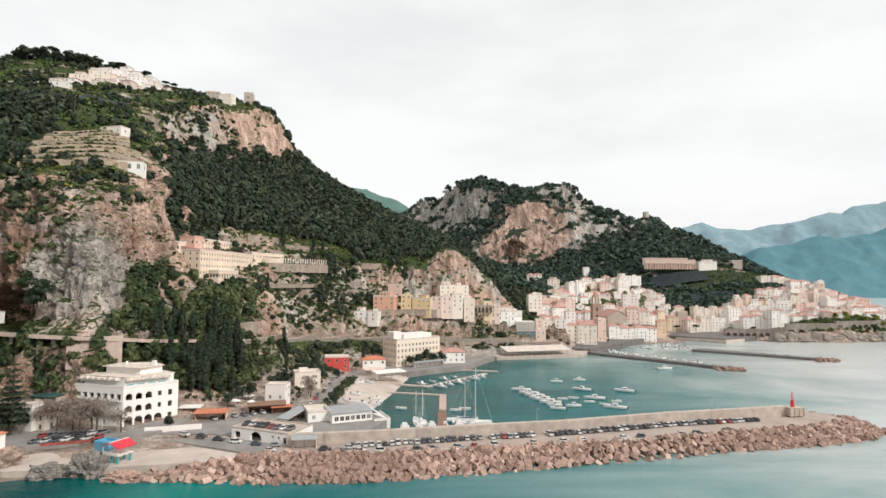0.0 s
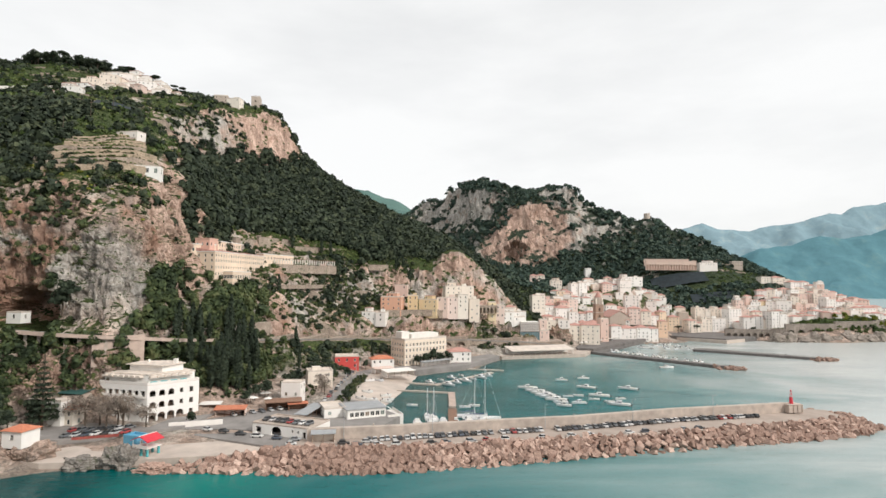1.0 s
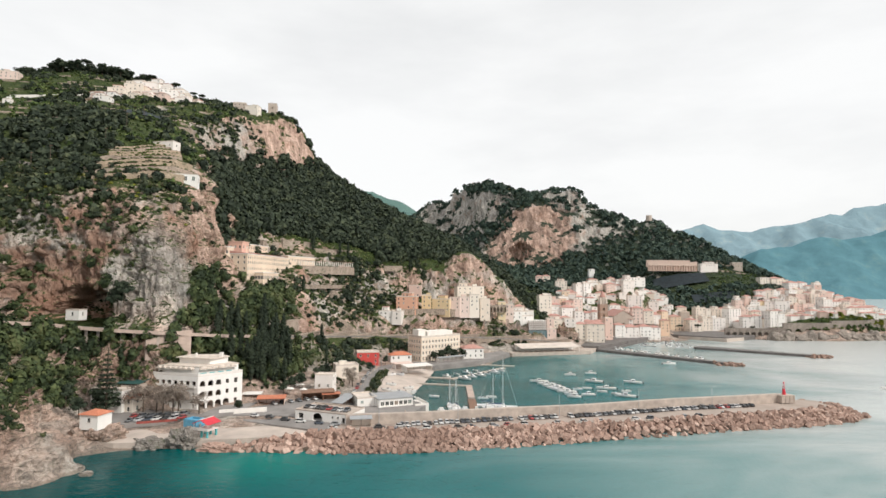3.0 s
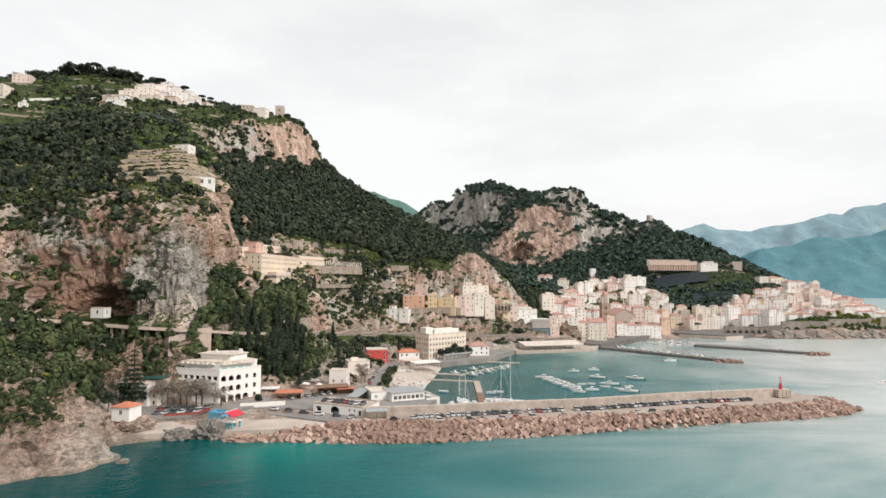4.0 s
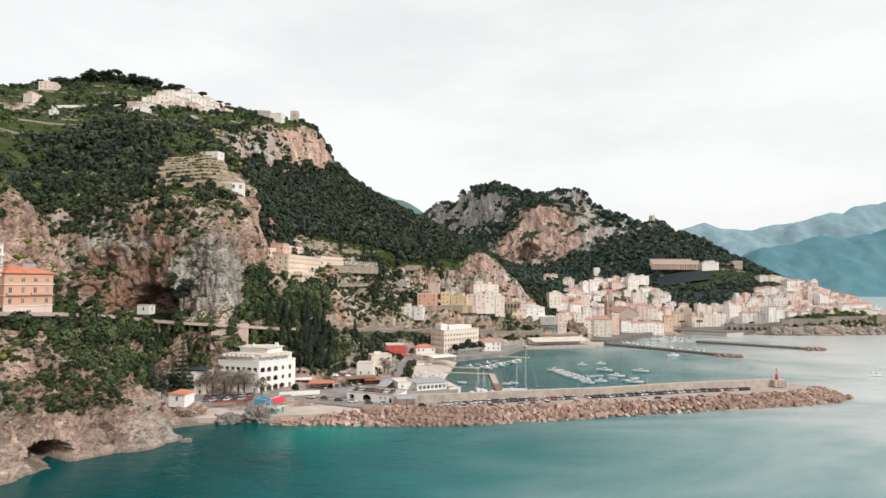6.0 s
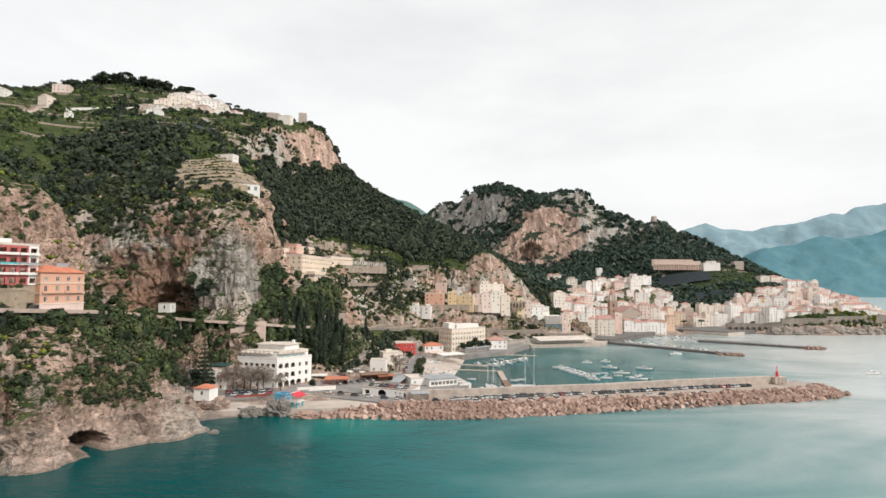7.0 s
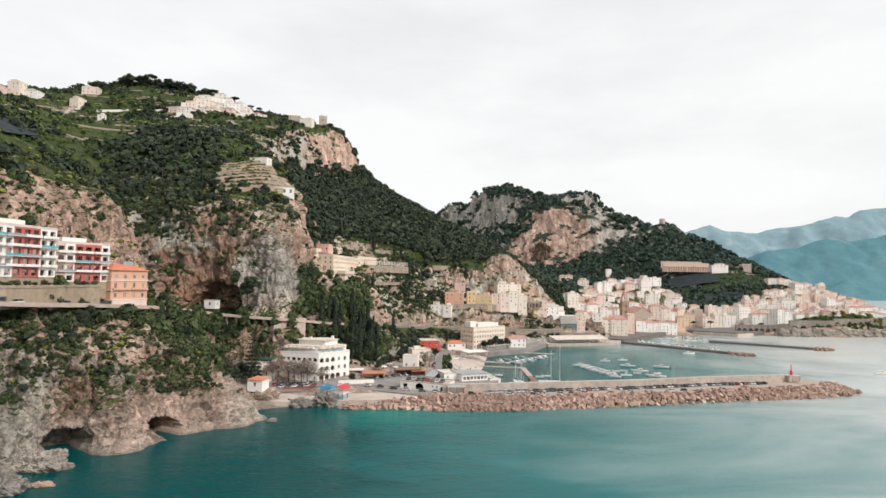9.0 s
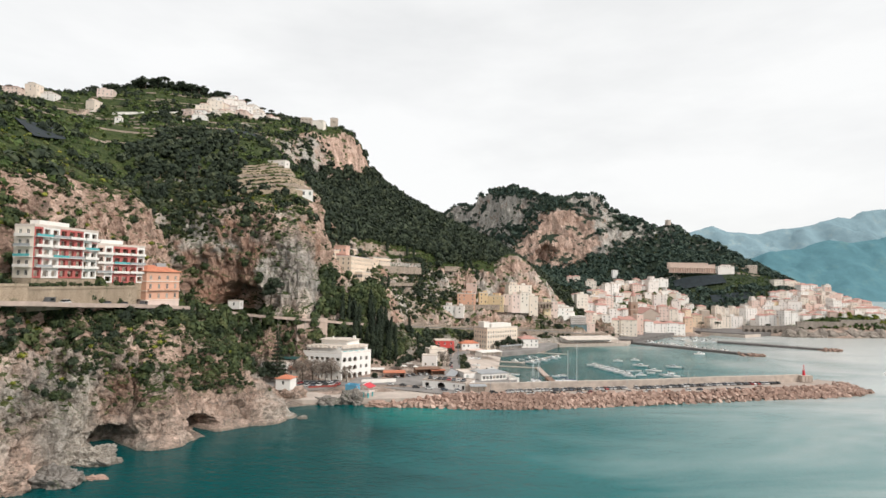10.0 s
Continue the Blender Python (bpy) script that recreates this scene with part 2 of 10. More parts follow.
def sea_mat():
    m, n, l, b = mat_base("sea_water")
    big = noise_of(n, l, 0.006, 4, 0.55, (1, 2.2, 1), distort=0.8)
    co = n.new("ShaderNodeTexCoord")
    sep = n.new("ShaderNodeSeparateXYZ")
    l.new(co.outputs["Object"], sep.inputs["Vector"])
    # reflected hillside and sky put into the base colour: dark west, pale east
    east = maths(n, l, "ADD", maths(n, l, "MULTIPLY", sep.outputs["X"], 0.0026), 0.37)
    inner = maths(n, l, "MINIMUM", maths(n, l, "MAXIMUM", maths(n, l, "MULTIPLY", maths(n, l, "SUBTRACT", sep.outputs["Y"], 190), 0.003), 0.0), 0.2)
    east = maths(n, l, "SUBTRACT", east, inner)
    sky_sheen = maths(n, l, "ADD", east, maths(n, l, "MULTIPLY", maths(n, l, "SUBTRACT", big, 0.5), 0.9))
    body = ramp(n, l, sky_sheen, [(0.08, (0.0, 0.060, 0.063)), (0.33, (0.002, 0.118, 0.124)), (0.52, (0.14, 0.25, 0.248)), (0.72, (0.365, 0.41, 0.40)), (0.95, (0.52, 0.545, 0.53))])
    shoal = n.new("ShaderNodeVectorMath")
    shoal.operation = "DISTANCE"
    shoal.inputs[1].default_value = (-75, 160, 0)
    l.new(co.outputs["Object"], shoal.inputs[0])
    pale = ramp(n, l, maths(n, l, "ADD", maths(n, l, "MULTIPLY", shoal.outputs["Value"], 0.01), maths(n, l, "MULTIPLY", big, 0.35)), [(0.24, (0.75, 0.75, 0.75)), (0.52, (0, 0, 0))])
    body = mix(n, l, pale, body, (0.0, 0.20, 0.175))
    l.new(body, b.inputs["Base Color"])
    b.inputs["Specular IOR Level"].default_value = 0.2
    b.inputs["Roughness"].default_value = 0.16
    b.inputs["IOR"].default_value = 1.33
    w1 = noise_of(n, l, 0.35, 4, 0.6, (1, 1.6, 1))
    w2 = noise_of(n, l, 0.05, 4, 0.6, (1, 2.0, 1))
    bump(n, l, b, maths(n, l, "ADD", w1, maths(n, l, "MULTIPLY", w2, 2.0)), 0.42, 0.5)
    return m


def rubble(name, low, high, size=1.1):
    """Rough masonry or broken rock: stones in dark joints, streaked and grown over."""
    m, n, l, b = mat_base(name)
    co = n.new("ShaderNodeTexCoord")
    v = n.new("ShaderNodeTexVoronoi")
    v.feature = "DISTANCE_TO_EDGE"
    v.inputs["Scale"].default_value = size
    l.new(co.outputs["Object"], v.inputs["Vector"])
    streak = noise_of(n, l, 0.16, 6, 0.7, (1, 1, 0.3))
    base = ramp(n, l, streak, [(0.3, low), (0.7, high)])
    joint = ramp(n, l, v.outputs["Distance"], [(0.0, (0.55, 0.53, 0.5)), (0.12, (1, 1, 1))])
    base = mix(n, l, 1.0, base, joint, "MULTIPLY")
    grown = ramp(n, l, noise_of(n, l, 0.22, 6, 0.7), [(0.56, (0, 0, 0)), (0.66, (0.7, 0.7, 0.7))])
    l.new(mix(n, l, grown, base, (0.07, 0.085, 0.04)), b.inputs["Base Color"])
    b.inputs["Roughness"].default_value = 0.95
    bump(n, l, b, maths(n, l, "ADD", v.outputs["Distance"], streak), 0.8, 0.35)
    return m


M_GROUND = ground_mat()
M_SEA = sea_mat()
M_WOOD_DARK = leaf_mat("evergreen_leaves", [(0.28, (0.016, 0.025, 0.016)), (0.5, (0.034, 0.048, 0.029)), (0.68, (0.058, 0.074, 0.042)), (0.86, (0.092, 0.105, 0.055))])
M_SCRUB = leaf_mat("maquis_leaves", [(0.30, (0.018, 0.030, 0.014)), (0.48, (0.040, 0.058, 0.024)), (0.62, (0.085, 0.100, 0.038)), (0.71, (0.12, 0.115, 0.064)), (0.80, (0.19, 0.165, 0.108)), (0.92, (0.24, 0.205, 0.085))], 0.22)
M_PINE = leaf_mat("pine_needles", [(0.28, (0.022, 0.034, 0.017)), (0.48, (0.050, 0.072, 0.030)), (0.64, (0.085, 0.108, 0.042)), (0.82, (0.125, 0.135, 0.058))], 0.09)
M_TURF = leaf_mat("terrace_greenery", [(0.28, (0.030, 0.052, 0.018)), (0.46, (0.062, 0.098, 0.030)), (0.62, (0.105, 0.145, 0.042)), (0.78, (0.15, 0.17, 0.06)), (0.9, (0.22, 0.20, 0.09))], 0.05)
M_BARK = plain("bark", (0.12, 0.09, 0.065), 0.9, vary=0.3, scale=2.0)
M_CONCRETE = plain("weathered_concrete", (0.50, 0.42, 0.36), 0.9, vary=0.18, scale=0.3, relief=0.02)
M_ASPHALT = plain("worn_asphalt", (0.27, 0.25, 0.235), 0.92, vary=0.18, scale=0.15)
M_SAND = plain("grey_sand", (0.54, 0.46, 0.40), 0.95, vary=0.15, scale=0.12)
M_WHITE = plain("white_plaster", (0.80, 0.76, 0.71), 0.8, vary=0.06, scale=0.25)


# ---- helpers for meshes ----
def part(name, bm, material, parent=None, label=""):
    """One mesh object from a bmesh, under parent."""
    me = bpy.data.meshes.new(name)
    bm.to_mesh(me)
    bm.free()
    mats = material if isinstance(material, (list, tuple)) else (material,)
    for one in mats:
        me.materials.append(one)
    ob = new(name, me)
    if parent is not None:
        ob.parent = parent
    if label:
        ob["label"] = label
    return ob


def mesh_of(name, verts, faces, material, parent=None, smooth=False):
    """One mesh object from arrays of vertices and of faces of one size."""
    verts, faces = np.asarray(verts, np.float32), np.asarray(faces, np.int32)
    me = bpy.data.meshes.new(name)
    me.vertices.add(len(verts))
    me.vertices.foreach_set("co", verts.ravel())
    k = faces.shape[1]
    me.loops.add(faces.size)
    me.loops.foreach_set("vertex_index", faces.ravel())
    me.polygons.add(len(faces))
    me.polygons.foreach_set("loop_start", np.arange(0, faces.size, k, dtype=np.int32))
    me.polygons.foreach_set("use_smooth", np.full(len(faces), smooth))
    me.update(calc_edges=True)
    me.materials.append(material)
    ob = new(name, me)
    if parent is not None:
        ob.parent = parent
    return ob


def along(points, step):
    """Places every step metres along a broken line."""
    p = np.array(points, float)
    out = []
    for a, b in zip(p[:-1], p[1:]):
        n = max(1, int(np.linalg.norm((b - a)[:2]) / step))
        out += [a + (b - a) * k / n for k in range(n)]
    return out + [p[-1]]


# ---- the lie of the land: break lines (x, y, height) ----
SEABED = [[(-260, -40, -9), (-205, 15, -9), (-150, 62, -9), (-126, 100, -9), (-100, 140, -8), (-40, 150, -10), (80, 170, -10), (230, 215, -10)],
          [(-5, 250, -5), (15, 320, -5), (70, 390, -6), (160, 420, -7), (240, 520, -6), (350, 520, -9), (480, 540, -10), (620, 590, -12), (720, 800, -12), (760, 1000, -12)],
          [(-20, 212, -4), (60, 240, -7), (230, 260, -10)]]
SHORE = [[(-225, 0, 0), (-190, 45, 0), (-178, 57, 0), (-184, 70, 0), (-182, 84, 0), (-180, 94, 0), (-174, 98.5, 0), (-164, 95, 0), (-156, 105, 0), (-160, 120, 0), (-146, 127, 0), (-130, 138, 0), (-140, 152, 0)],
         [(-140, 157, 0), (-128, 166, 0), (-115, 169, 0), (-100, 171, 0), (-86, 176, 0), (-60, 188, 0)],
         [(-24, 226, 0), (-40, 262, 0), (-30, 303, 0), (-23, 346, 0), (16, 378, 0), (42, 426, 0), (110, 450, 0), (125, 470, 0), (190, 545, 0), (232, 600, 0), (284, 562, 0), (330, 590, 0)],
         [(332, 588, 0), (361, 576, 0), (420, 574, 0), (470, 588, 0), (540, 606, 0), (600, 660, 0), (630, 760, 0), (640, 1000, 0)]]
LOW = [[(-229, 3, 8), (-193, 47.5, 7), (-182, 60, 4), (-186.5, 71, 7), (-184.5, 85, 9), (-182.5, 96, 9), (-176, 101, 10), (-166, 98.5, 10), (-159.5, 108, 11), (-163, 120, 11), (-148, 129.5, 11), (-134, 140, 7), (-143, 151, 8)],
       [(-236, 8, 18), (-199, 54, 16), (-188, 74, 16), (-186.5, 88, 17), (-181, 104, 18), (-170, 105, 19), (-166, 116, 20), (-156, 131, 18), (-147, 142, 15), (-151, 150, 15)],
       [(-238, 10, 32), (-200, 58, 27), (-190, 76, 28), (-188.5, 89, 27), (-182, 105, 33), (-172, 126, 34), (-162, 139, 27), (-164, 155, 25), (-166, 175, 20), (-171, 195, 14)],
       [(-240, 15, 51), (-205, 45, 50.5), (-192, 70, 49.5), (-189, 95, 48), (-187, 115, 47), (-187, 140, 45.5), (-186, 160, 44), (-187, 190, 41.5), (-181, 217, 38.5)],
       [(-250, 22, 51.5), (-212, 52, 50.5), (-200, 75, 49), (-199, 97, 47.5), (-198, 120, 46.6), (-197, 140, 45.3), (-194, 165, 44.5), (-196, 190, 43), (-192, 218, 41)],
       [(-152, 158, 5), (-140, 168, 3), (-120, 180, 2.5), (-100, 185, 2), (-70, 196, 2)],
       [(-150, 178, 5), (-140, 196, 3.5), (-118, 196, 3.2), (-90, 205, 3.2), (-60, 200, 3.2)],
       [(-166, 204, 5), (-152, 211.5, 5), (-138, 218, 4.5)],
       [(-150, 205, 4.2), (-125, 212, 4), (-104, 222, 4), (-96, 234, 4), (-70, 246, 3.6), (-58, 260, 3.5), (-58, 300, 3.4), (-56, 346, 3.4), (-30, 362, 3.4), (5, 400, 3.6), (30, 432, 4)],
       [(-168, 209.5, 17), (-152, 214.5, 17), (-138, 225, 16), (-126, 236, 13), (-108, 240, 11), (-96, 262, 10), (-84, 290, 9), (-76, 330, 8), (-62, 372, 8), (-38, 402, 9), (-8, 428, 10), (30, 446, 10)],
       [(-178, 212, 36), (-160, 215.8, 34.5), (-144, 221, 32), (-134, 240, 28), (-118, 270, 25), (-103, 296, 24), (-92, 330, 22), (-80, 370, 21), (-60, 402, 20), (-30, 424, 18), (10, 446, 15)]]
MID = [[(-180, 226, 38.5), (-150, 228, 38.5), (-140, 244, 34), (-124, 270, 33), (-108, 298, 31), (-97, 335, 29), (-85, 378, 28), (-62, 412, 27), (-28, 434, 24), (14, 454, 20), (60, 474, 12)],
       [(-140, 256, 50), (-135, 280, 53), (-122, 312, 49), (-113, 345, 50), (-102, 387, 46), (-80, 418, 40), (-45, 446, 36), (0, 470, 33), (30, 478, 25)],
       [(-142, 292, 64), (-131, 306, 60), (-127, 322, 56), (-125, 340, 60), (-122, 358, 67), (-119, 376, 69), (-94, 428, 59), (-60, 458, 52), (-25, 476, 44)],
       [(-148, 330, 82), (-132, 385, 76), (-104, 432, 74), (-70, 462, 70), (-30, 486, 62)],
       [(-150, 350, 96), (-126, 402, 92), (-84, 442, 82), (-42, 474, 76), (-10, 500, 74)]]
APARTMENT_CLIFF = [[(-255, 40, 57), (-209, 78, 57), (-206, 100, 57), (-205, 125, 56), (-204, 140, 52)],
                   [(-262, 60, 58), (-226, 80, 58), (-219, 112, 58), (-213, 140, 57), (-206, 165, 50), (-206, 186, 46), (-216, 204, 48)],
                   [(-266, 55, 86), (-233, 80, 88), (-223, 113, 90), (-214, 145, 90), (-209, 172, 92), (-213, 188, 90), (-224, 204, 84)],
                   [(-285, 60, 108), (-250, 105, 106), (-236, 140, 106), (-232, 172, 104), (-238, 200, 101), (-244, 222, 96)]]
GROTTO_CLIFF = [[(-222, 212, 46), (-214, 226, 46), (-190, 230, 43), (-168, 232, 41), (-154, 230, 39), (-144, 240, 42), (-144, 262, 56), (-148, 290, 68), (-150, 306, 78)],
                [(-224, 232, 88), (-205, 236, 88), (-188, 240, 87), (-168, 242, 88), (-156, 242, 87), (-151, 254, 90), (-153, 272, 99), (-155, 290, 102), (-157, 312, 104)],
                [(-236, 248, 106), (-215, 250, 108), (-190, 248, 104), (-168, 250, 97), (-160, 266, 103), (-160, 288, 110), (-162, 318, 116)],
                [(-250, 262, 120), (-216, 262, 118), (-198, 262, 116), (-176, 276, 118), (-164, 296, 119), (-166, 330, 124)]]
UPPER = [[(-310, 70, 124), (-270, 140, 122), (-268, 190, 118), (-268, 240, 120)],
         [(-266, 290, 148), (-219, 272, 129), (-206, 300, 138), (-192, 318, 144), (-180, 345, 140)],
         [(-330, 180, 150), (-312, 316, 155), (-289, 336, 168), (-240, 340, 165), (-205, 360, 164), (-190, 390, 150)],
         [(-420, 240, 195), (-370, 380, 192), (-300, 400, 200), (-250, 410, 192), (-226, 420, 184)],
         [(-560, 330, 232), (-448, 454, 213), (-360, 460, 226), (-302, 482, 238), (-260, 480, 228), (-232, 470, 210)],
         [(-640, 470, 262), (-530, 505, 263), (-472, 538, 272), (-400, 540, 275), (-330, 530, 256), (-294, 538, 250), (-240, 540, 240), (-212, 530, 228)],
         [(-640, 560, 282), (-520, 575, 285), (-436, 592, 303), (-380, 600, 290), (-310, 590, 268), (-234, 562, 247), (-209, 575, 248), (-190, 578, 240)],
         [(-640, 760, 300), (-430, 760, 280), (-260, 700, 245), (-200, 660, 225)],
         [(-640, 1000, 300), (-400, 1000, 250), (-250, 900, 220)]]
VILLAGE_CLIFF = [[(-172, 590, 201), (-168, 612, 200), (-170, 634, 200), (-174, 660, 201), (-178, 690, 195)], [(-150, 625, 186), (-148, 665, 178), (-150, 700, 165)], [(-222, 436, 160), (-207, 479, 168), (-190, 520, 176), (-176, 558, 183), (-166, 612, 197), (-166, 650, 200)],
                 [(-230, 432, 186), (-218, 474, 203), (-202, 524, 221), (-184, 566, 234), (-177, 598, 228), (-176, 630, 212)]]
WOOD = [[(-172, 350, 118), (-180, 400, 132), (-168, 450, 122), (-150, 500, 132), (-120, 540, 132), (-80, 580, 130)],
        [(-158, 380, 105), (-140, 430, 104), (-99, 503, 110), (-40, 540, 100), (5, 560, 88), (40, 590, 72)],
        [(-166, 640, 191), (-128, 645, 170), (-95, 645, 152), (-56, 645, 131), (-29, 645, 121), (4, 645, 104), (30, 645, 89), (60, 650, 64)],
        [(-160, 760, 150), (0, 760, 90), (60, 760, 60)]]
CRAG = [[(-58, 424, 36), (-8, 443, 35), (30, 464, 33), (66, 477, 29)], [(-56, 417.5, 25), (-5, 436.5, 22), (32, 458, 17), (68, 470.5, 11)],
        [(-28, 480, 46), (0, 478, 36), (30, 482, 28), (52, 492, 24), (74, 510, 22)],
        [(-22, 512, 80), (-8, 500, 89), (12, 494, 86), (34, 502, 70), (52, 508, 52), (64, 516, 38)],
        [(-14, 540, 74), (10, 540, 74), (40, 545, 50), (66, 560, 34)]]
TOWN = [[(60, 452, 4), (104, 468, 4), (122, 500, 4), (172, 558, 4), (224, 614, 4), (300, 600, 3), (326, 606, 4)],
        [(110, 530, 7), (170, 600, 6), (230, 650, 6), (300, 650, 6), (335, 635, 7)],
        [(90, 720, 52), (190, 790, 50), (260, 790, 56), (320, 760, 58)],
        [(338, 600, 7), (366, 590, 11), (422, 592, 15), (472, 604, 17), (530, 622, 14), (575, 670, 8)],
        [(400, 740, 62), (470, 760, 62), (530, 760, 44), (580, 760, 22)],
        [(300, 790, 82), (380, 790, 84), (430, 790, 78), (480, 790, 70), (560, 820, 30)]]
ZIRO = [[(-60, 860, 90), (40, 850, 66), (130, 880, 74), (200, 860, 70), (270, 840, 74)],
        [(-74, 1300, 214), (-69, 1290, 238), (-51, 1276, 254), (-30, 1257, 255), (8, 1214, 272), (47, 1165, 283), (74, 1130, 281), (101, 1107, 268), (138, 1075, 251), (154, 1055, 238), (162, 1045, 228), (173, 1029, 233), (185, 1010, 245), (225, 995, 241), (241, 989, 232), (248, 985, 210), (267, 979, 198), (285, 973, 190), (311, 963, 185), (317, 961, 172), (347, 948, 176), (357, 945, 174), (370, 936, 163), (398, 918, 151), (425, 900, 133), (445, 887, 118), (454, 880, 107), (496, 868, 86), (528, 860, 66)],
        [(-60, 1350, 190), (0, 1290, 215), (80, 1195, 225), (140, 1140, 205), (175, 1100, 185), (205, 1060, 196), (240, 1050, 192), (262, 1045, 165), (330, 1020, 140), (390, 985, 128), (450, 950, 98), (520, 920, 60)],
        [(-42, 1252, 239), (-12, 1211, 228), (18, 1162, 238), (57, 1101, 225), (85, 1075, 240)],
        [(-46, 1229, 182), (-5, 1185, 159), (24, 1144, 176), (59, 1079, 176), (88, 1053, 187)],
        [(121, 978, 187), (157, 977, 199), (192, 978, 191), (227, 978, 196), (255, 968, 189)],
        [(65, 972, 127), (93, 949, 96), (123, 939, 92), (159, 934, 96), (192, 933, 106), (214, 941, 140), (251, 952, 167)],
        [(-90, 1120, 130), (-20, 1060, 128), (30, 1000, 112), (60, 960, 96)],
        [(250, 950, 150), (300, 925, 134), (350, 912, 136), (410, 885, 112)],
        [(330, 860, 112), (400, 850, 104), (460, 840, 90)],
        [(-100, 1500, 190), (150, 1400, 130), (400, 1200, 80), (640, 1100, 10)]]
# building plots, stepped into the slopes
PLOTS = []
PLOTS += [[(-46, 431, 36)], [(-40, 455, 51)], [(-29, 438, 37)], [(-17, 441, 35)], [(-5, 444, 34)], [(10, 463, 47)], [(8, 448, 33)], [(22, 454, 31)], [(38, 467, 27)], [(45, 469, 27)], [(52, 472, 26)], [(63, 477, 24)], [(-58, 417, 30)], [(8, 386, 4)]]
PLOTS += [[(56, 482, 25)], [(85, 478, 8)], [(86, 490, 16)], [(100, 494, 14)], [(90, 536, 32)], [(126, 500, -1)], [(151, 523, 5)], [(178, 548, 1)], [(205, 558, 3)], [(229, 578, 5)], [(121, 522, 17)], [(140, 538, 16)], [(118, 555, 24)], [(105, 559, 22)], [(132, 589, 32)], [(116, 599, 32)], [(146, 569, 22)], [(193, 622, 27)], [(209, 589, 19)], [(233, 600, 19)]]
PLOTS += [[(184, 578, 15)]]
PLOTS += [[(116, 695, 63)], [(136, 676, 51)], [(162, 666, 43)], [(140, 646, 41)], [(202, 668, 50)], [(219, 666, 51)], [(232, 680, 60)], [(214, 629, 31)], [(171, 676, 53)]]
PLOTS += [[(259, 638, 6)], [(232, 620, 11)], [(224, 601, -1)], [(286, 658, 11)], [(287, 631, 4)], [(321, 670, 9)], [(314, 641, 4)], [(347, 672, 15)], [(344, 650, 10)], [(357, 652, 15)], [(353, 620, 7)], [(374, 614, 8)]]
PLOTS += [[(370, 679, 27)], [(387, 675, 28)], [(416, 709, 40)], [(437, 709, 40)], [(454, 751, 56)], [(473, 728, 52)], [(455, 704, 40)], [(408, 670, 25)], [(437, 662, 24)], [(435, 681, 32)], [(452, 684, 34)], [(480, 699, 47)], [(480, 700, 55)], [(471, 679, 35)], [(471, 660, 24)], [(512, 681, 33)], [(483, 650, 25)], [(497, 645, 18)], [(451, 636, 21)]]
PLOTS += [[(-336, 493, 239)], [(-313, 486, 229)], [(-334, 519, 251)], [(-326, 534, 260)], [(-329, 553, 272)], [(-303, 529, 246)], [(-285, 523, 240)], [(-267, 520, 234)], [(-276, 465, 210)], [(-349, 476, 230)], [(-330, 447, 210)], [(-238, 555, 245)], [(-217, 553, 237)]]
PLOTS += [[(-514, 450, 242)], [(-505, 465, 245)], [(-492, 470, 246)], [(-455, 510, 262)], [(-445, 471, 235)], [(-405, 394, 194)], [(-386, 424, 206)], [(-450, 373, 204)], [(-453, 393, 208)], [(-312, 434, 215)]]


def fine_noise(p, size, octaves=4):
    return noise.fractal(Vector(p) / size, 0.9, 2.0, octaves, noise_basis="PERLIN_ORIGINAL")


def land_heights(xy):
    """Height of the land at rows of x, y: the surface r-kernel stretched over all the break lines."""
    knots = []
    for group, step in ((SEABED, 40), (SHORE, 14), (LOW, 14), (MID, 16), (APARTMENT_CLIFF, 12), (GROTTO_CLIFF, 9), (UPPER, 30),
                        (VILLAGE_CLIFF, 16), (WOOD, 30), (CRAG, 10), (TOWN, 22), (ZIRO, 30), (PLOTS, 30)):
        for line in group:
            knots += along(line, step)
    knots = np.array(knots)
    n = len(knots)
    d = np.linalg.norm(knots[:, None, :2] - knots[None, :, :2], axis=2)
    a = np.zeros((n + 1, n + 1))
    a[:n, :n] = d - 0.6 * np.eye(n)
    a[:n, n] = a[n, :n] = 1
    w = np.linalg.solve(a, np.append(knots[:, 2], 0))
    out = np.empty(len(xy))
    for k in range(0, len(xy), 4000):
        q = xy[k:k + 4000]
        out[k:k + 4000] = np.linalg.norm(q[:, None] - knots[None, :, :2], axis=2) @ w[:n] + w[n]
    return out


def spaced(stops):
    """Grid lines between stops, each with the spacing that follows it."""
    out = []
    for (a, s), (b, _) in zip(stops[:-1], stops[1:]):
        out += list(np.arange(a, b - s * 0.5, s))
    return np.array(out + [stops[-1][0]])


GX = spaced([(-640, 12), (-480, 7), (-300, 3.0), (-90, 4.0), (130, 6), (400, 8), (660, 1)])
GY = spaced([(-60, 6), (40, 3.0), (330, 4.0), (520, 6), (700, 10), (1000, 14), (1500, 1)])
GRID_X, GRID_Y = np.meshgrid(GX, GY)
GRID_Z = land_heights(np.c_[GRID_X.ravel(), GRID_Y.ravel()]).reshape(GRID_X.shape)
# the lower coast road is cut into the slope, with a steep face of rock above it
LOW_ROAD = [(-108, 294, 28.4), (-97, 330, 25.0), (-86, 372, 21.2), (-67, 400, 18.8), (-30, 419, 16.4), (14, 440, 14.6), (60, 462, 11), (100, 478, 6.5)]
for px, py, pz in along(LOW_ROAD[:6], 2):
    off = np.hypot(GRID_X - px, GRID_Y - py)
    GRID_Z = np.minimum(GRID_Z, np.where(off < 30, pz - 1.2 + np.maximum(0, off - 5.5) * 1.9, 999))


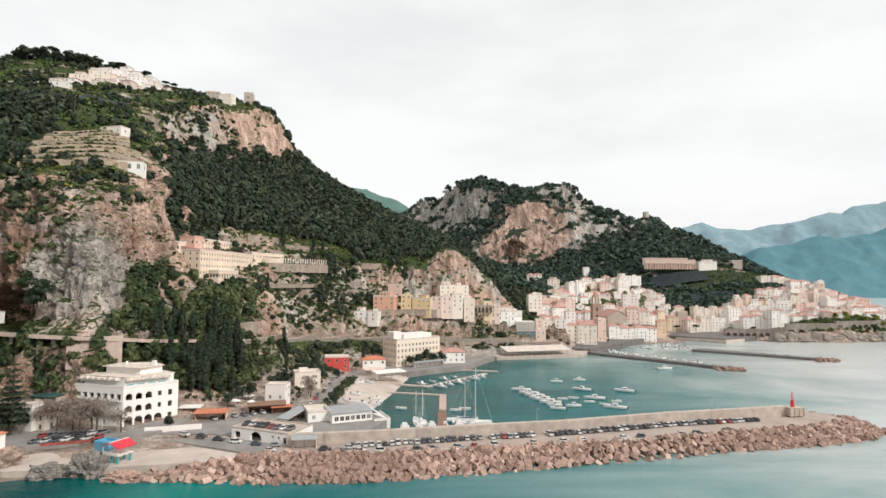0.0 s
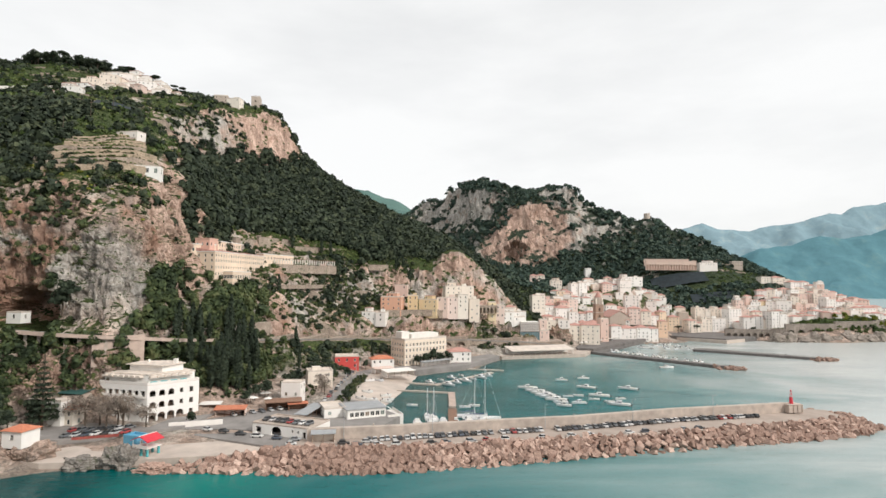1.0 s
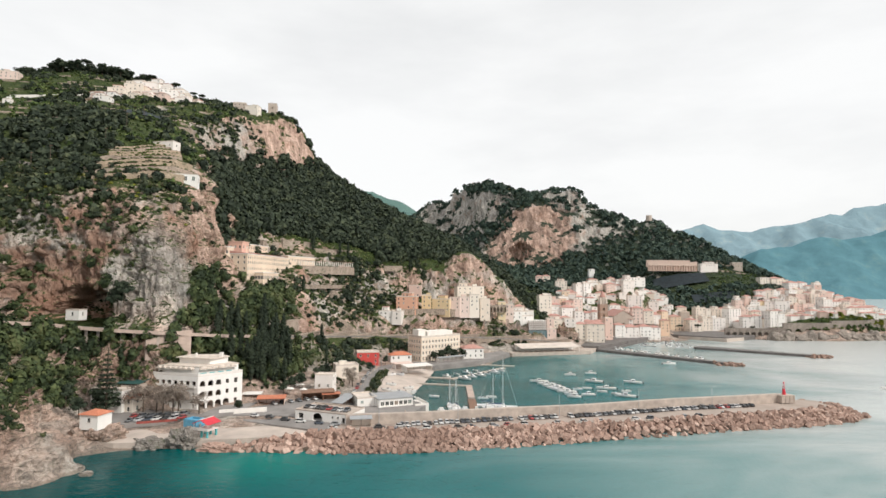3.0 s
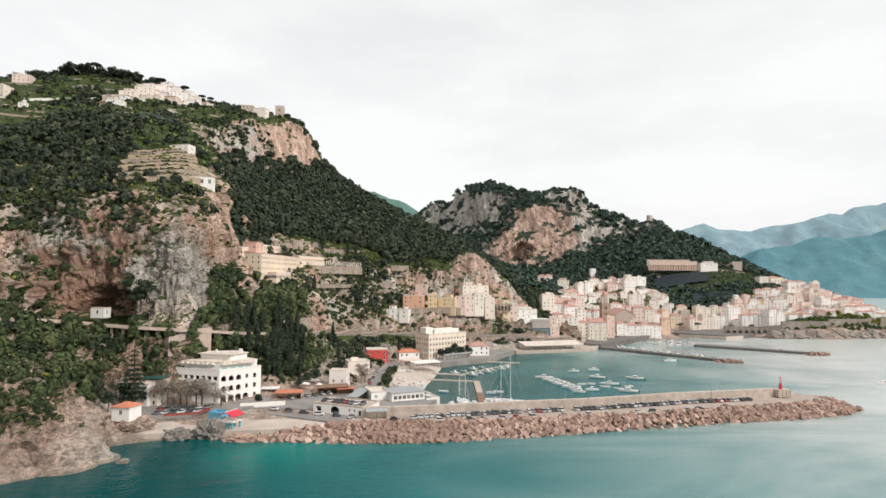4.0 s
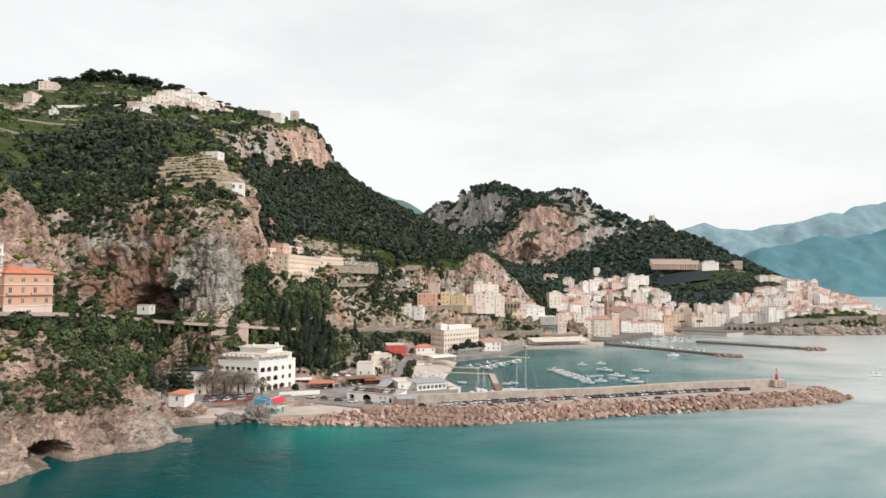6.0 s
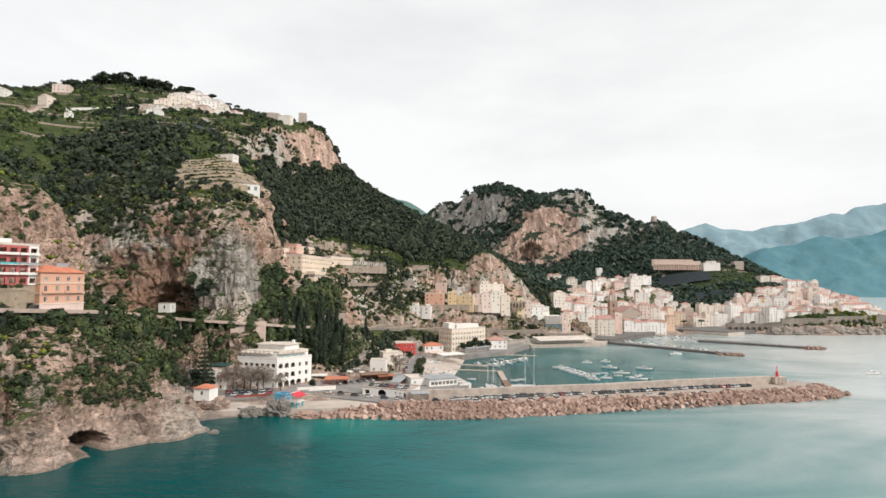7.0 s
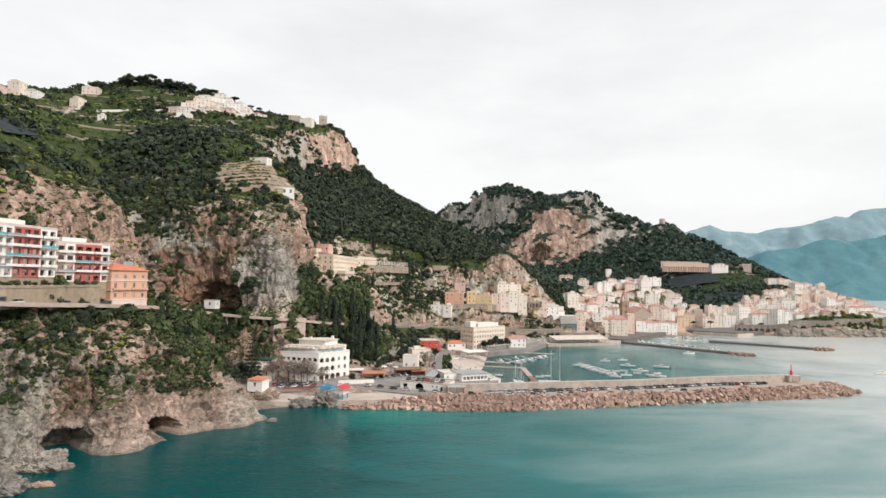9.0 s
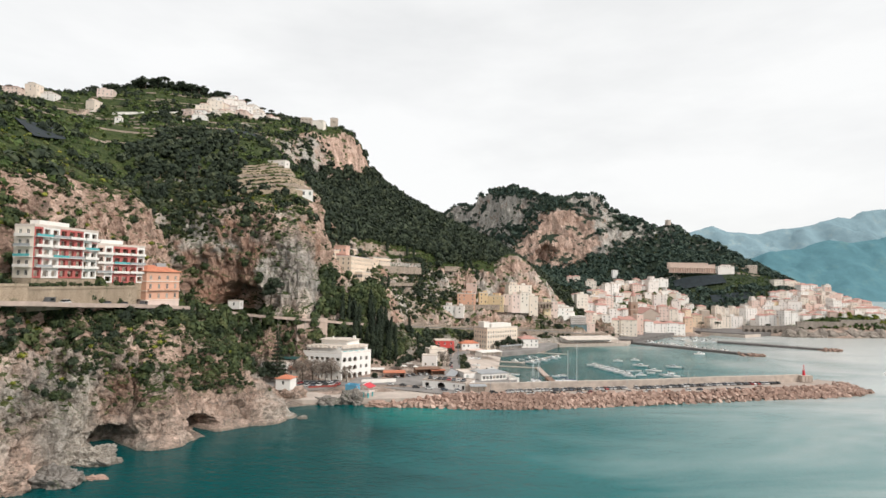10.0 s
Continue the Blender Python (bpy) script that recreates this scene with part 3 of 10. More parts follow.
def ground_at(x, y):
    """Height of the land, between the grid lines."""
    i = int(np.clip(np.searchsorted(GX, x) - 1, 0, len(GX) - 2))
    j = int(np.clip(np.searchsorted(GY, y) - 1, 0, len(GY) - 2))
    u, v = (x - GX[i]) / (GX[i + 1] - GX[i]), (y - GY[j]) / (GY[j + 1] - GY[j])
    z = GRID_Z[j:j + 2, i:i + 2]
    return float((z[0, 0] * (1 - u) + z[0, 1] * u) * (1 - v) + (z[1, 0] * (1 - u) + z[1, 1] * u) * v)


def split_long(verts, tris, limit):
    """Halves every edge longer than limit metres, so that cliffs get faces of their own."""
    for _ in range(7):
        e = np.sort(np.concatenate([tris[:, [0, 1]], tris[:, [1, 2]], tris[:, [2, 0]]]), axis=1)
        uniq, back = np.unique(e, axis=0, return_inverse=True)
        back = back.ravel()
        length = np.linalg.norm(verts[uniq[:, 0]] - verts[uniq[:, 1]], axis=1)
        far = np.maximum(1.0, verts[uniq[:, 0], 1] / 330.0)
        p = verts[uniq[:, 0]]
        close = (p[:, 0] > -236) & (p[:, 0] < -122) & (p[:, 1] < 312) & (p[:, 2] < 128) & (p[:, 2] > -1) & (np.abs(p[:, 2] - verts[uniq[:, 1], 2]) > 0.25 * length)
        cut = length > np.where(close, 1.5, limit * far)
        if not cut.any():
            break
        mid = np.full(len(uniq), -1)
        mid[cut] = len(verts) + np.arange(cut.sum())
        verts = np.concatenate([verts, (verts[uniq[cut, 0]] + verts[uniq[cut, 1]]) / 2])
        m = mid[back].reshape(3, -1).T
        n = (m >= 0).sum(axis=1)
        out = [tris[n == 0]]
        for r in range(3):
            t, q = np.roll(tris, -r, axis=1), np.roll(m, -r, axis=1)
            one = (n == 1) & (q[:, 0] >= 0)
            out += [np.c_[t[one, 0], q[one, 0], t[one, 2]], np.c_[q[one, 0], t[one, 1], t[one, 2]]]
            two = (n == 2) & (q[:, 2] < 0)
            out += [np.c_[q[two, 0], t[two, 1], q[two, 1]], np.c_[t[two, 0], q[two, 0], q[two, 1]], np.c_[t[two, 0], q[two, 1], t[two, 2]]]
        three = n == 3
        t, q = tris[three], m[three]
        out += [np.c_[t[:, 0], q[:, 0], q[:, 2]], np.c_[q[:, 0], t[:, 1], q[:, 1]], np.c_[q[:, 2], q[:, 1], t[:, 2]], q]
        tris = np.concatenate(out)
    return verts, tris


# caves: centre, half sizes along x, y, z; the rock is pushed back along y
CAVES = [((-189, 230, 42), (16, 13, 15.5), 26), ((-216, 214, 70), (4.5, 11, 34), 14), ((-160, 117, 0), (8, 9, 6.5), 19), ((-178, 97, 2.0), (7, 6, 5.5), 13), ((-200, 226, 60), (20, 14, 20), 6), ((-143, 156, 4), (4, 7, 9), 8),
         ((125, 966, 112), (22, 26, 22), 20)]


def blocks(x, y, z):
    """Broken faces of a cliff: each block stands out by its own amount, with cracks between."""
    p = Vector((x, y, z * 0.8)) + 1.6 * noise.noise_vector(Vector((x, y, z)) / 7)
    out = 0
    for size, deep in ((11.0, 2.8), (4.2, 0.9)):
        d, c = noise.voronoi(p / size)
        out += (noise.cell(c[0] * 7.3) * 0.5) * deep + min(0.0, (d[1] - d[0]) * 3 - 0.5) * deep * 0.7
    return out


def build_land():
    ny, nx = GRID_X.shape
    verts = np.c_[GRID_X.ravel(), GRID_Y.ravel(), GRID_Z.ravel()]
    idx = np.arange(ny * nx).reshape(ny, nx)
    a, b, c, d = idx[:-1, :-1].ravel(), idx[:-1, 1:].ravel(), idx[1:, 1:].ravel(), idx[1:, :-1].ravel()
    tris = np.concatenate([np.c_[a, b, c], np.c_[a, c, d]])
    tris = tris[(verts[tris, 2].max(axis=1) > -6)]
    verts, tris = split_long(verts, tris, 3.4)
    used, back = np.unique(tris, return_inverse=True)
    verts, tris = verts[used], back.reshape(-1, 3)
    fn = np.cross(verts[tris[:, 1]] - verts[tris[:, 0]], verts[tris[:, 2]] - verts[tris[:, 0]])
    vn = np.zeros_like(verts)
    for k in range(3):
        np.add.at(vn, tris[:, k], fn)
    vn /= np.maximum(np.linalg.norm(vn, axis=1, keepdims=True), 1e-6)
    steep = np.clip((0.86 - vn[:, 2]) / 0.4, 0, 1)
    coast = (verts[:, 1] < 215) & (verts[:, 0] < -120) & (verts[:, 2] < 48)
    steep = np.where(coast, np.clip((0.97 - vn[:, 2]) / 0.25, 0, 1), steep)
    rough = np.array([fine_noise((x, y, z * 0.6), 17, 5) for x, y, z in verts])
    sharp = np.array([noise.ridged_multi_fractal(Vector((x, y, z * 0.35)) / 26, 0.9, 2.1, 4, 1.0, 2.0) for x, y, z in verts])
    craggy = np.array([fine_noise((x, y, z * 0.8), 70, 4) * 11 + (noise.ridged_multi_fractal(Vector((x, y, z * 0.5)) / 34, 0.9, 2.1, 4, 1.0, 2.0) - 1.2) * 6 if y > 780 else fine_noise((x, y, z * 0.8), 3.4, 3) * 1.5 + (noise.ridged_multi_fractal(Vector((x, y, z * 0.5)) / 9.5, 0.9, 2.2, 4, 1.0, 2.0) - 1.1) * 1.9 + 0.8 * abs(noise.noise(Vector((x * 0.05, y * 0.05, z * 0.42)))) + (blocks(x, y, z) if y < 335 and x < -110 else 0) for x, y, z in verts])
    push = steep * craggy + steep * (rough * 3.2 + (sharp - 1.2) * 2.4) + (1 - steep) * rough * np.where(verts[:, 1] > 700, 2.0, 0.7)
    flat = verts[:, 2] < 5.5
    near_coast = np.clip(verts[:, 2] / 4.0, 0.35, 1)
    push *= np.where(flat & (steep < 0.5), 0.15, near_coast)
    way_points = np.array([p[:2] for line in (LOW[3], LOW[4]) for p in along(line, 4)])
    for k in np.flatnonzero((verts[:, 0] < -180) & (verts[:, 1] < 222) & (verts[:, 2] > 36) & (verts[:, 2] < 58)):
        if np.hypot(*(way_points - verts[k, :2]).T).min() < 4.5:
            push[k] = min(push[k], 0) - 0.7
    verts = verts + vn * push[:, None]
    for (cx, cy, cz), (sx, sy, sz), deep in CAVES:
        q = ((verts[:, 0] - cx) / sx) ** 2 + ((verts[:, 1] - cy) / sy) ** 2 + ((verts[:, 2] - cz) / sz) ** 2
        q += 0.45 * np.array([fine_noise((x, y, z), 6, 2) if w < 3 else 0 for (x, y, z), w in zip(verts, q)])
        inside = np.clip(1.25 - q, 0, 1)
        verts[:, 1] += np.minimum(1, inside * 1.6) * deep * (1.0 if cx > -150 or cy > 200 else 0.6)
        if cx < -150 and cy < 200:
            verts[:, 0] -= np.minimum(1, inside * 1.6) * deep * 0.9
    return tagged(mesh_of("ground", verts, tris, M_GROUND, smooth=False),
                  "grey and pink limestone cliffs and terraced green coastal hillside", "hillside", kind="structure")


LAND = build_land()

sea_bm = bmesh.new()
bmesh.ops.create_grid(sea_bm, x_segments=1, y_segments=1, size=9000)
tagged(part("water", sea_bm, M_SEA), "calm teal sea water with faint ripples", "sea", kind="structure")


# ---- distance ----
def far_ridge(name, crest, depth, foot, seed, colour, label):
    """A mountain range: a crest line (x, y, height) falling towards the viewer to its foot."""
    noise.seed_set(seed)
    m, n, l, b = mat_base(name + "_hazed_slopes")
    # the haze of distance is put into this base colour
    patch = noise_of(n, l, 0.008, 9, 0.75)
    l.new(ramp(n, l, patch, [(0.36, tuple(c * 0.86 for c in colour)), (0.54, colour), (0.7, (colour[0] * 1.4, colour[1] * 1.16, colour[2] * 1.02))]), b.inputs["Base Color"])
    b.inputs["Roughness"].default_value = 1.0
    b.inputs["Specular IOR Level"].default_value = 0.0
    bump(n, l, b, noise_of(n, l, 0.02, 8, 0.75), 0.4, 26)
    pts = np.array(along(crest, 22))
    rows = 46
    verts = []
    for k, (x, y, z) in enumerate(pts):
        for r in range(rows):
            f = r / (rows - 1)
            yy = y - depth * f
            h = foot + (z - foot) * (1 - f) ** 1.05
            h += noise.ridged_multi_fractal(Vector((x, yy * 0.8, 7)) / (depth * 0.45), 0.9, 2.0, 5, 1.0, 2.0) * (z - foot) * 0.18 * min(1, f * 6) * (1 - f * 0.8) - (z - foot) * 0.18 * min(1, f * 6)
            h += fine_noise((x, yy, 3), 130, 5) * (22 if f > 0.03 else 9)
            verts.append((x, yy, h))
    n0 = len(pts)
    idx = np.arange(n0 * rows).reshape(n0, rows)
    quads = np.c_[idx[:-1, :-1].ravel(), idx[:-1, 1:].ravel(), idx[1:, 1:].ravel(), idx[1:, :-1].ravel()]
    noise.seed_set(1)
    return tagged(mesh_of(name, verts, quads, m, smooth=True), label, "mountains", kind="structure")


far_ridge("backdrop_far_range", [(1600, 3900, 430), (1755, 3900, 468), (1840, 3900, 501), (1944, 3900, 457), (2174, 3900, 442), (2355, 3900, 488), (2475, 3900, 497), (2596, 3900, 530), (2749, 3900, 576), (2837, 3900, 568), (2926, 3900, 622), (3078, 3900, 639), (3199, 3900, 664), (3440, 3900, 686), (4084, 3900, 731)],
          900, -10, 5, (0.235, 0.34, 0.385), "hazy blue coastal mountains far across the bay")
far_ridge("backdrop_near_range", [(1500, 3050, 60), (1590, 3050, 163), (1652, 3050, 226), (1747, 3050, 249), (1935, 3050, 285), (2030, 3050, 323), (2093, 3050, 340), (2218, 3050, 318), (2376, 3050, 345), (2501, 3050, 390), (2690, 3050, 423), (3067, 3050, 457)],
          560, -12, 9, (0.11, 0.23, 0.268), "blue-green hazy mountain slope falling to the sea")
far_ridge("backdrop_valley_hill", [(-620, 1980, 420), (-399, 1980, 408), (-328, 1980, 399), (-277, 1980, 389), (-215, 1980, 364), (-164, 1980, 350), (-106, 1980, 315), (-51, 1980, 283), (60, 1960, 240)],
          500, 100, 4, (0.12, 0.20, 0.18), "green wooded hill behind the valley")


# ---- building kit ----
def stepped(name, colours, rough=0.35, coat=0.0):
    """One plain colour per object out of a few."""
    m, n, l, b = mat_base(name)
    info = n.new("ShaderNodeObjectInfo")
    c = ramp(n, l, info.outputs["Random"], [(k / len(colours), c) for k, c in enumerate(colours)])
    c.node.color_ramp.interpolation = "CONSTANT"
    dirt = noise_of(n, l, 1.3, 4)
    l.new(mix(n, l, maths(n, l, "MULTIPLY", dirt, 0.22), c, (0.22, 0.2, 0.18)), b.inputs["Base Color"])
    b.inputs["Roughness"].default_value = rough
    b.inputs["Coat Weight"].default_value = coat
    return m


def glass_mat():
    m, n, l, b = mat_base("window_glass")
    c = ramp(n, l, noise_of(n, l, 0.35, 2), [(0.35, (0.03, 0.035, 0.038)), (0.65, (0.08, 0.085, 0.085))])
    info = n.new("ShaderNodeObjectInfo")                     # about a third stand behind closed, faded shutters
    shut = ramp(n, l, info.outputs["Random"], [(0.0, (0.16, 0.20, 0.18)), (0.12, (0.20, 0.15, 0.11)), (0.22, (0.30, 0.29, 0.26)), (0.32, (0, 0, 0))])
    shut.node.color_ramp.interpolation = "CONSTANT"
    closed = maths(n, l, "LESS_THAN", info.outputs["Random"], 0.32)
    l.new(mix(n, l, closed, c, shut), b.inputs["Base Color"])
    l.new(maths(n, l, "ADD", maths(n, l, "MULTIPLY", closed, 0.6), 0.12), b.inputs["Roughness"])
    return m


def tile_mat(name, low, high):
    m, n, l, b = mat_base(name)
    w = n.new("ShaderNodeTexWave")
    w.inputs["Scale"].default_value, w.inputs["Distortion"].default_value = 0.9, 0.4
    co = n.new("ShaderNodeTexCoord")
    l.new(co.outputs["Object"], w.inputs["Vector"])
    stain = noise_of(n, l, 0.5, 5, 0.7)
    c = ramp(n, l, stain, [(0.3, low), (0.7, high)])
    c = mix(n, l, maths(n, l, "MULTIPLY", w.outputs["Fac"], 0.25), c, tuple(v * 0.5 for v in low))
    l.new(c, b.inputs["Base Color"])
    b.inputs["Roughness"].default_value = 0.85
    bump(n, l, b, w.outputs["Fac"], 0.5, 0.08)
    return m


M_GLASS = glass_mat()
M_FRAME = plain("painted_frames", (0.68, 0.64, 0.58), 0.6, vary=0.08)
M_TILE = tile_mat("terracotta_tiles", (0.42, 0.205, 0.165), (0.60, 0.355, 0.30))
M_TILE_RED = tile_mat("orange_roof_tiles", (0.50, 0.16, 0.085), (0.67, 0.27, 0.16))
M_FLATROOF = plain("roof_screed", (0.66, 0.58, 0.51), 0.9, vary=0.14, scale=0.2)
WALLS = {
    "white": varied("whitewashed_walls", [(0, (0.85, 0.82, 0.78)), (0.5, (0.89, 0.87, 0.83)), (1, (0.83, 0.77, 0.72))], stain=0.14),
    "cream": varied("cream_walls", [(0, (0.83, 0.74, 0.63)), (0.5, (0.85, 0.78, 0.69)), (1, (0.80, 0.68, 0.57))], stain=0.25),
    "pink": varied("pink_walls", [(0, (0.76, 0.57, 0.49)), (0.5, (0.79, 0.64, 0.57)), (1, (0.70, 0.49, 0.41))], stain=0.25),
    "yellow": varied("yellow_walls", [(0, (0.76, 0.58, 0.33)), (0.5, (0.78, 0.64, 0.42)), (1, (0.70, 0.50, 0.27))], stain=0.2),
    "peach": varied("peach_walls", [(0, (0.78, 0.58, 0.42)), (0.5, (0.81, 0.65, 0.48)), (1, (0.76, 0.53, 0.38))], stain=0.2),
    "orange": varied("orange_walls", [(0, (0.76, 0.43, 0.29)), (1, (0.70, 0.39, 0.27))], stain=0.22),
    "stone": varied("old_stone_walls", [(0, (0.42, 0.35, 0.29)), (1, (0.52, 0.43, 0.36))], stain=0.5, scale=0.5),
    "red": varied("red_painted_walls", [(0, (0.55, 0.05, 0.045)), (1, (0.6, 0.06, 0.05))], stain=0.12),
    "maroon": varied("maroon_walls", [(0, (0.44, 0.10, 0.09)), (1, (0.48, 0.12, 0.105))], stain=0.12),
}


def empty(name, x, y, z, turn=0, label="", category="", group=""):
    e = new(name)
    e.matrix_world = pose(x, y, z, 0, 0, turn)
    return tagged(e, label, category, group)


def box(bm, x0, x1, y0, y1, z0, z1, mat=0):
    v = [bm.verts.new(p) for p in ((x0, y0, z0), (x1, y0, z0), (x1, y1, z0), (x0, y1, z0), (x0, y0, z1), (x1, y0, z1), (x1, y1, z1), (x0, y1, z1))]
    for q in ((3, 2, 1, 0), (4, 5, 6, 7), (0, 1, 5, 4), (1, 2, 6, 5), (2, 3, 7, 6), (3, 0, 4, 7)):
        bm.faces.new([v[k] for k in q]).material_index = mat
    return v


def rod(bm, a, b, r0, r1=None, sides=6, mat=0):
    """A tapered rod from a to b."""
    a, b = Vector(a), Vector(b)
    r1 = r0 if r1 is None else r1
    q = (b - a).to_track_quat("Z", "Y")
    rings = []
    for c, r in ((a, r0), (b, max(r1, 0.004))):
        rings.append([bm.verts.new(c + q @ Vector((r * math.cos(2 * math.pi * k / sides), r * math.sin(2 * math.pi * k / sides), 0))) for k in range(sides)])
    for k in range(sides):
        j = (k + 1) % sides
        bm.faces.new((rings[0][k], rings[0][j], rings[1][j], rings[1][k])).material_index = mat
    bm.faces.new(rings[0][::-1]).material_index = mat
    bm.faces.new(rings[1]).material_index = mat


def slab(name, outline, z0, z1, material, label, category, kind="structure", parent=None):
    """A flat-topped solid over an outline in plan."""
    bm = bmesh.new()
    low = [bm.verts.new((x, y, z0)) for x, y in outline]
    high = [bm.verts.new((x, y, z1)) for x, y in outline]
    bm.faces.new(high)
    bm.faces.new(low[::-1])
    n = len(outline)
    for k in range(n):
        bm.faces.new((low[k], low[(k + 1) % n], high[(k + 1) % n], high[k]))
    bmesh.ops.recalc_face_normals(bm, faces=bm.faces[:])
    return tagged(part(name, bm, material, parent), label, category, kind=kind)


def facade(bm, o, u, w, h, holes, deep=0.3):
    """A wall face from o along u, w wide and h high, with openings (x, z, width, height, arched) that go deep."""
    o, u = Vector(o), Vector(u).normalized()
    inward = Vector((-u.y, u.x, 0))
    xs = sorted({0.0, w, *[v for q in holes for v in (q[0], q[0] + q[2])]})
    zs = sorted({0.0, h, *[v for q in holes for v in (q[1], q[1] + q[3])]})
    cache = {}

    def vert(x, z, d=0.0):
        key = (round(x, 3), round(z, 3), round(d, 3))
        if key not in cache:
            cache[key] = bm.verts.new(o + u * x + inward * d + Vector((0, 0, z)))
        return cache[key]
    for x0, x1 in zip(xs[:-1], xs[1:]):
        for z0, z1 in zip(zs[:-1], zs[1:]):
            xc, zc = (x0 + x1) / 2, (z0 + z1) / 2
            if any(q[0] < xc < q[0] + q[2] and q[1] < zc < q[1] + q[3] for q in holes):
                continue
            bm.faces.new((vert(x0, z0), vert(x1, z0), vert(x1, z1), vert(x0, z1)))
    for x, z, ww, hh, arched in holes:
        a, b, c, d = (x, z), (x + ww, z), (x + ww, z + hh), (x, z + hh)
        for p, q in ((a, b), (b, c), (c, d), (d, a)):
            bm.faces.new((vert(*p), vert(*p, deep), vert(*q, deep), vert(*q)))
        if arched:
            r = ww / 2
            for s in (-1, 1):
                corner = bm.verts.new(o + u * (x + r + s * r) + inward * 0.02 + Vector((0, 0, z + hh)))
                arc = [bm.verts.new(o + u * (x + r + s * r * math.cos(k * math.pi / 8)) + inward * 0.02 + Vector((0, 0, z + hh - r + r * math.sin(k * math.pi / 8)))) for k in range(5)]
                for p, q in zip(arc[:-1], arc[1:]):
                    bm.faces.new((corner, q, p) if s < 0 else (corner, p, q))


WINDOW_MESHES = {}


def window_mesh(w, h, look_of):
    """A window in its opening: pane, frame, and either a sill or open shutters."""
    key = (round(w, 2), round(h, 2), look_of)
    if key in WINDOW_MESHES:
        return WINDOW_MESHES[key]
    bm = bmesh.new()
    f = min(0.1, w * 0.09)
    xs = [-w / 2, -w / 2 + f, w / 2 - f, w / 2] if w < 1.25 else [-w / 2, -w / 2 + f, -f / 2, f / 2, w / 2 - f, w / 2] if w < 2.2 else [-w / 2, -w / 2 + f, -w / 6 - f / 2, -w / 6 + f / 2, w / 6 - f / 2, w / 6 + f / 2, w / 2 - f, w / 2]
    zs = [-0.0, f, h - f, h]
    grid = [[bm.verts.new((x, 0.13, z)) for x in xs] for z in zs]
    for j in range(3):
        for i in range(len(xs) - 1):
            ring = [grid[j][i], grid[j][i + 1], grid[j + 1][i + 1], grid[j + 1][i]]
            if j == 1 and i % 2 == 1:
                back = [bm.verts.new(v.co + Vector((0, 0.07, 0))) for v in ring]
                for k in range(4):
                    bm.faces.new((ring[k], ring[(k + 1) % 4], back[(k + 1) % 4], back[k])).material_index = 1
                bm.faces.new(back).material_index = 0
            else:
                bm.faces.new(ring).material_index = 1
    if look_of == "sill":
        low = grid[0]
        a, b = bm.verts.new((-w / 2 - 0.1, -0.12, 0.0)), bm.verts.new((w / 2 + 0.1, -0.12, 0.0))
        c, d = bm.verts.new((-w / 2 - 0.1, -0.12, -0.12)), bm.verts.new((w / 2 + 0.1, -0.12, -0.12))
        bm.faces.new((a, b, *low[::-1])).material_index = 1
        bm.faces.new((c, d, b, a)).material_index = 1
    me = bpy.data.meshes.new("window")
    bm.to_mesh(me)
    bm.free()
    for m in (M_GLASS, M_FRAME):
        me.materials.append(m)
    WINDOW_MESHES[key] = me
    return me


def add_window(parent, o, u, x, z, w, h, look_of="sill"):
    """Set a window into the opening at x, z of a facade of parent, in parent's own frame."""
    u = Vector(u).normalized()
    ob = new("window", window_mesh(w, h, look_of))
    ob.parent = parent
    p = Vector(o) + u * (x + w / 2) + Vector((0, 0, z))
    ob.matrix_local = Matrix.Translation(p) @ Matrix.Rotation(math.atan2(u.y, u.x), 4, "Z")
    return ob


def hip_roof(w, d, z, rise, over=0.5, ridge=0.5):
    bm = bmesh.new()
    a = [bm.verts.new(p) for p in ((-w / 2 - over, -over, z), (w / 2 + over, -over, z), (w / 2 + over, d + over, z), (-w / 2 - over, d + over, z))]
    e = [bm.verts.new((v.co.x, v.co.y, z + 0.18)) for v in a]
    long_x = w >= d
    half = max(0.0, (w - d * ridge * 2) / 2) if long_x else max(0.0, (d - w * ridge * 2) / 2)
    if long_x:
        r = [bm.verts.new((-half, d / 2, z + rise)), bm.verts.new((half, d / 2, z + rise))]
        faces = ((e[0], e[1], r[1], r[0]), (e[1], e[2], r[1]), (e[2], e[3], r[0], r[1]), (e[3], e[0], r[0]))
    else:
        r = [bm.verts.new((0, d / 2 - half, z + rise)), bm.verts.new((0, d / 2 + half, z + rise))]
        faces = ((e[0], e[1], r[0]), (e[1], e[2], r[1], r[0]), (e[2], e[3], r[1]), (e[3], e[0], r[0], r[1]))
    for f in faces:
        bm.faces.new(f)
    for k in range(4):
        bm.faces.new((a[k], a[(k + 1) % 4], e[(k + 1) % 4], e[k]))
    bm.faces.new(a[::-1])
    return bm


def flat_roof(w, d, z, lip=0.7, thick=0.3):
    bm = bmesh.new()
    box(bm, -w / 2 + thick, w / 2 - thick, thick, d - thick, z - 0.25, z + 0.05)
    box(bm, -w / 2 - 0.06, w / 2 + 0.06, -0.06, thick, z, z + lip)
    box(bm, -w / 2 - 0.06, w / 2 + 0.06, d - thick, d + 0.06, z, z + lip)
    box(bm, -w / 2 - 0.06, -w / 2 + thick, thick, d - thick, z, z + lip)
    box(bm, w / 2 - thick, w / 2 + 0.06, thick, d - thick, z, z + lip)
    return bm


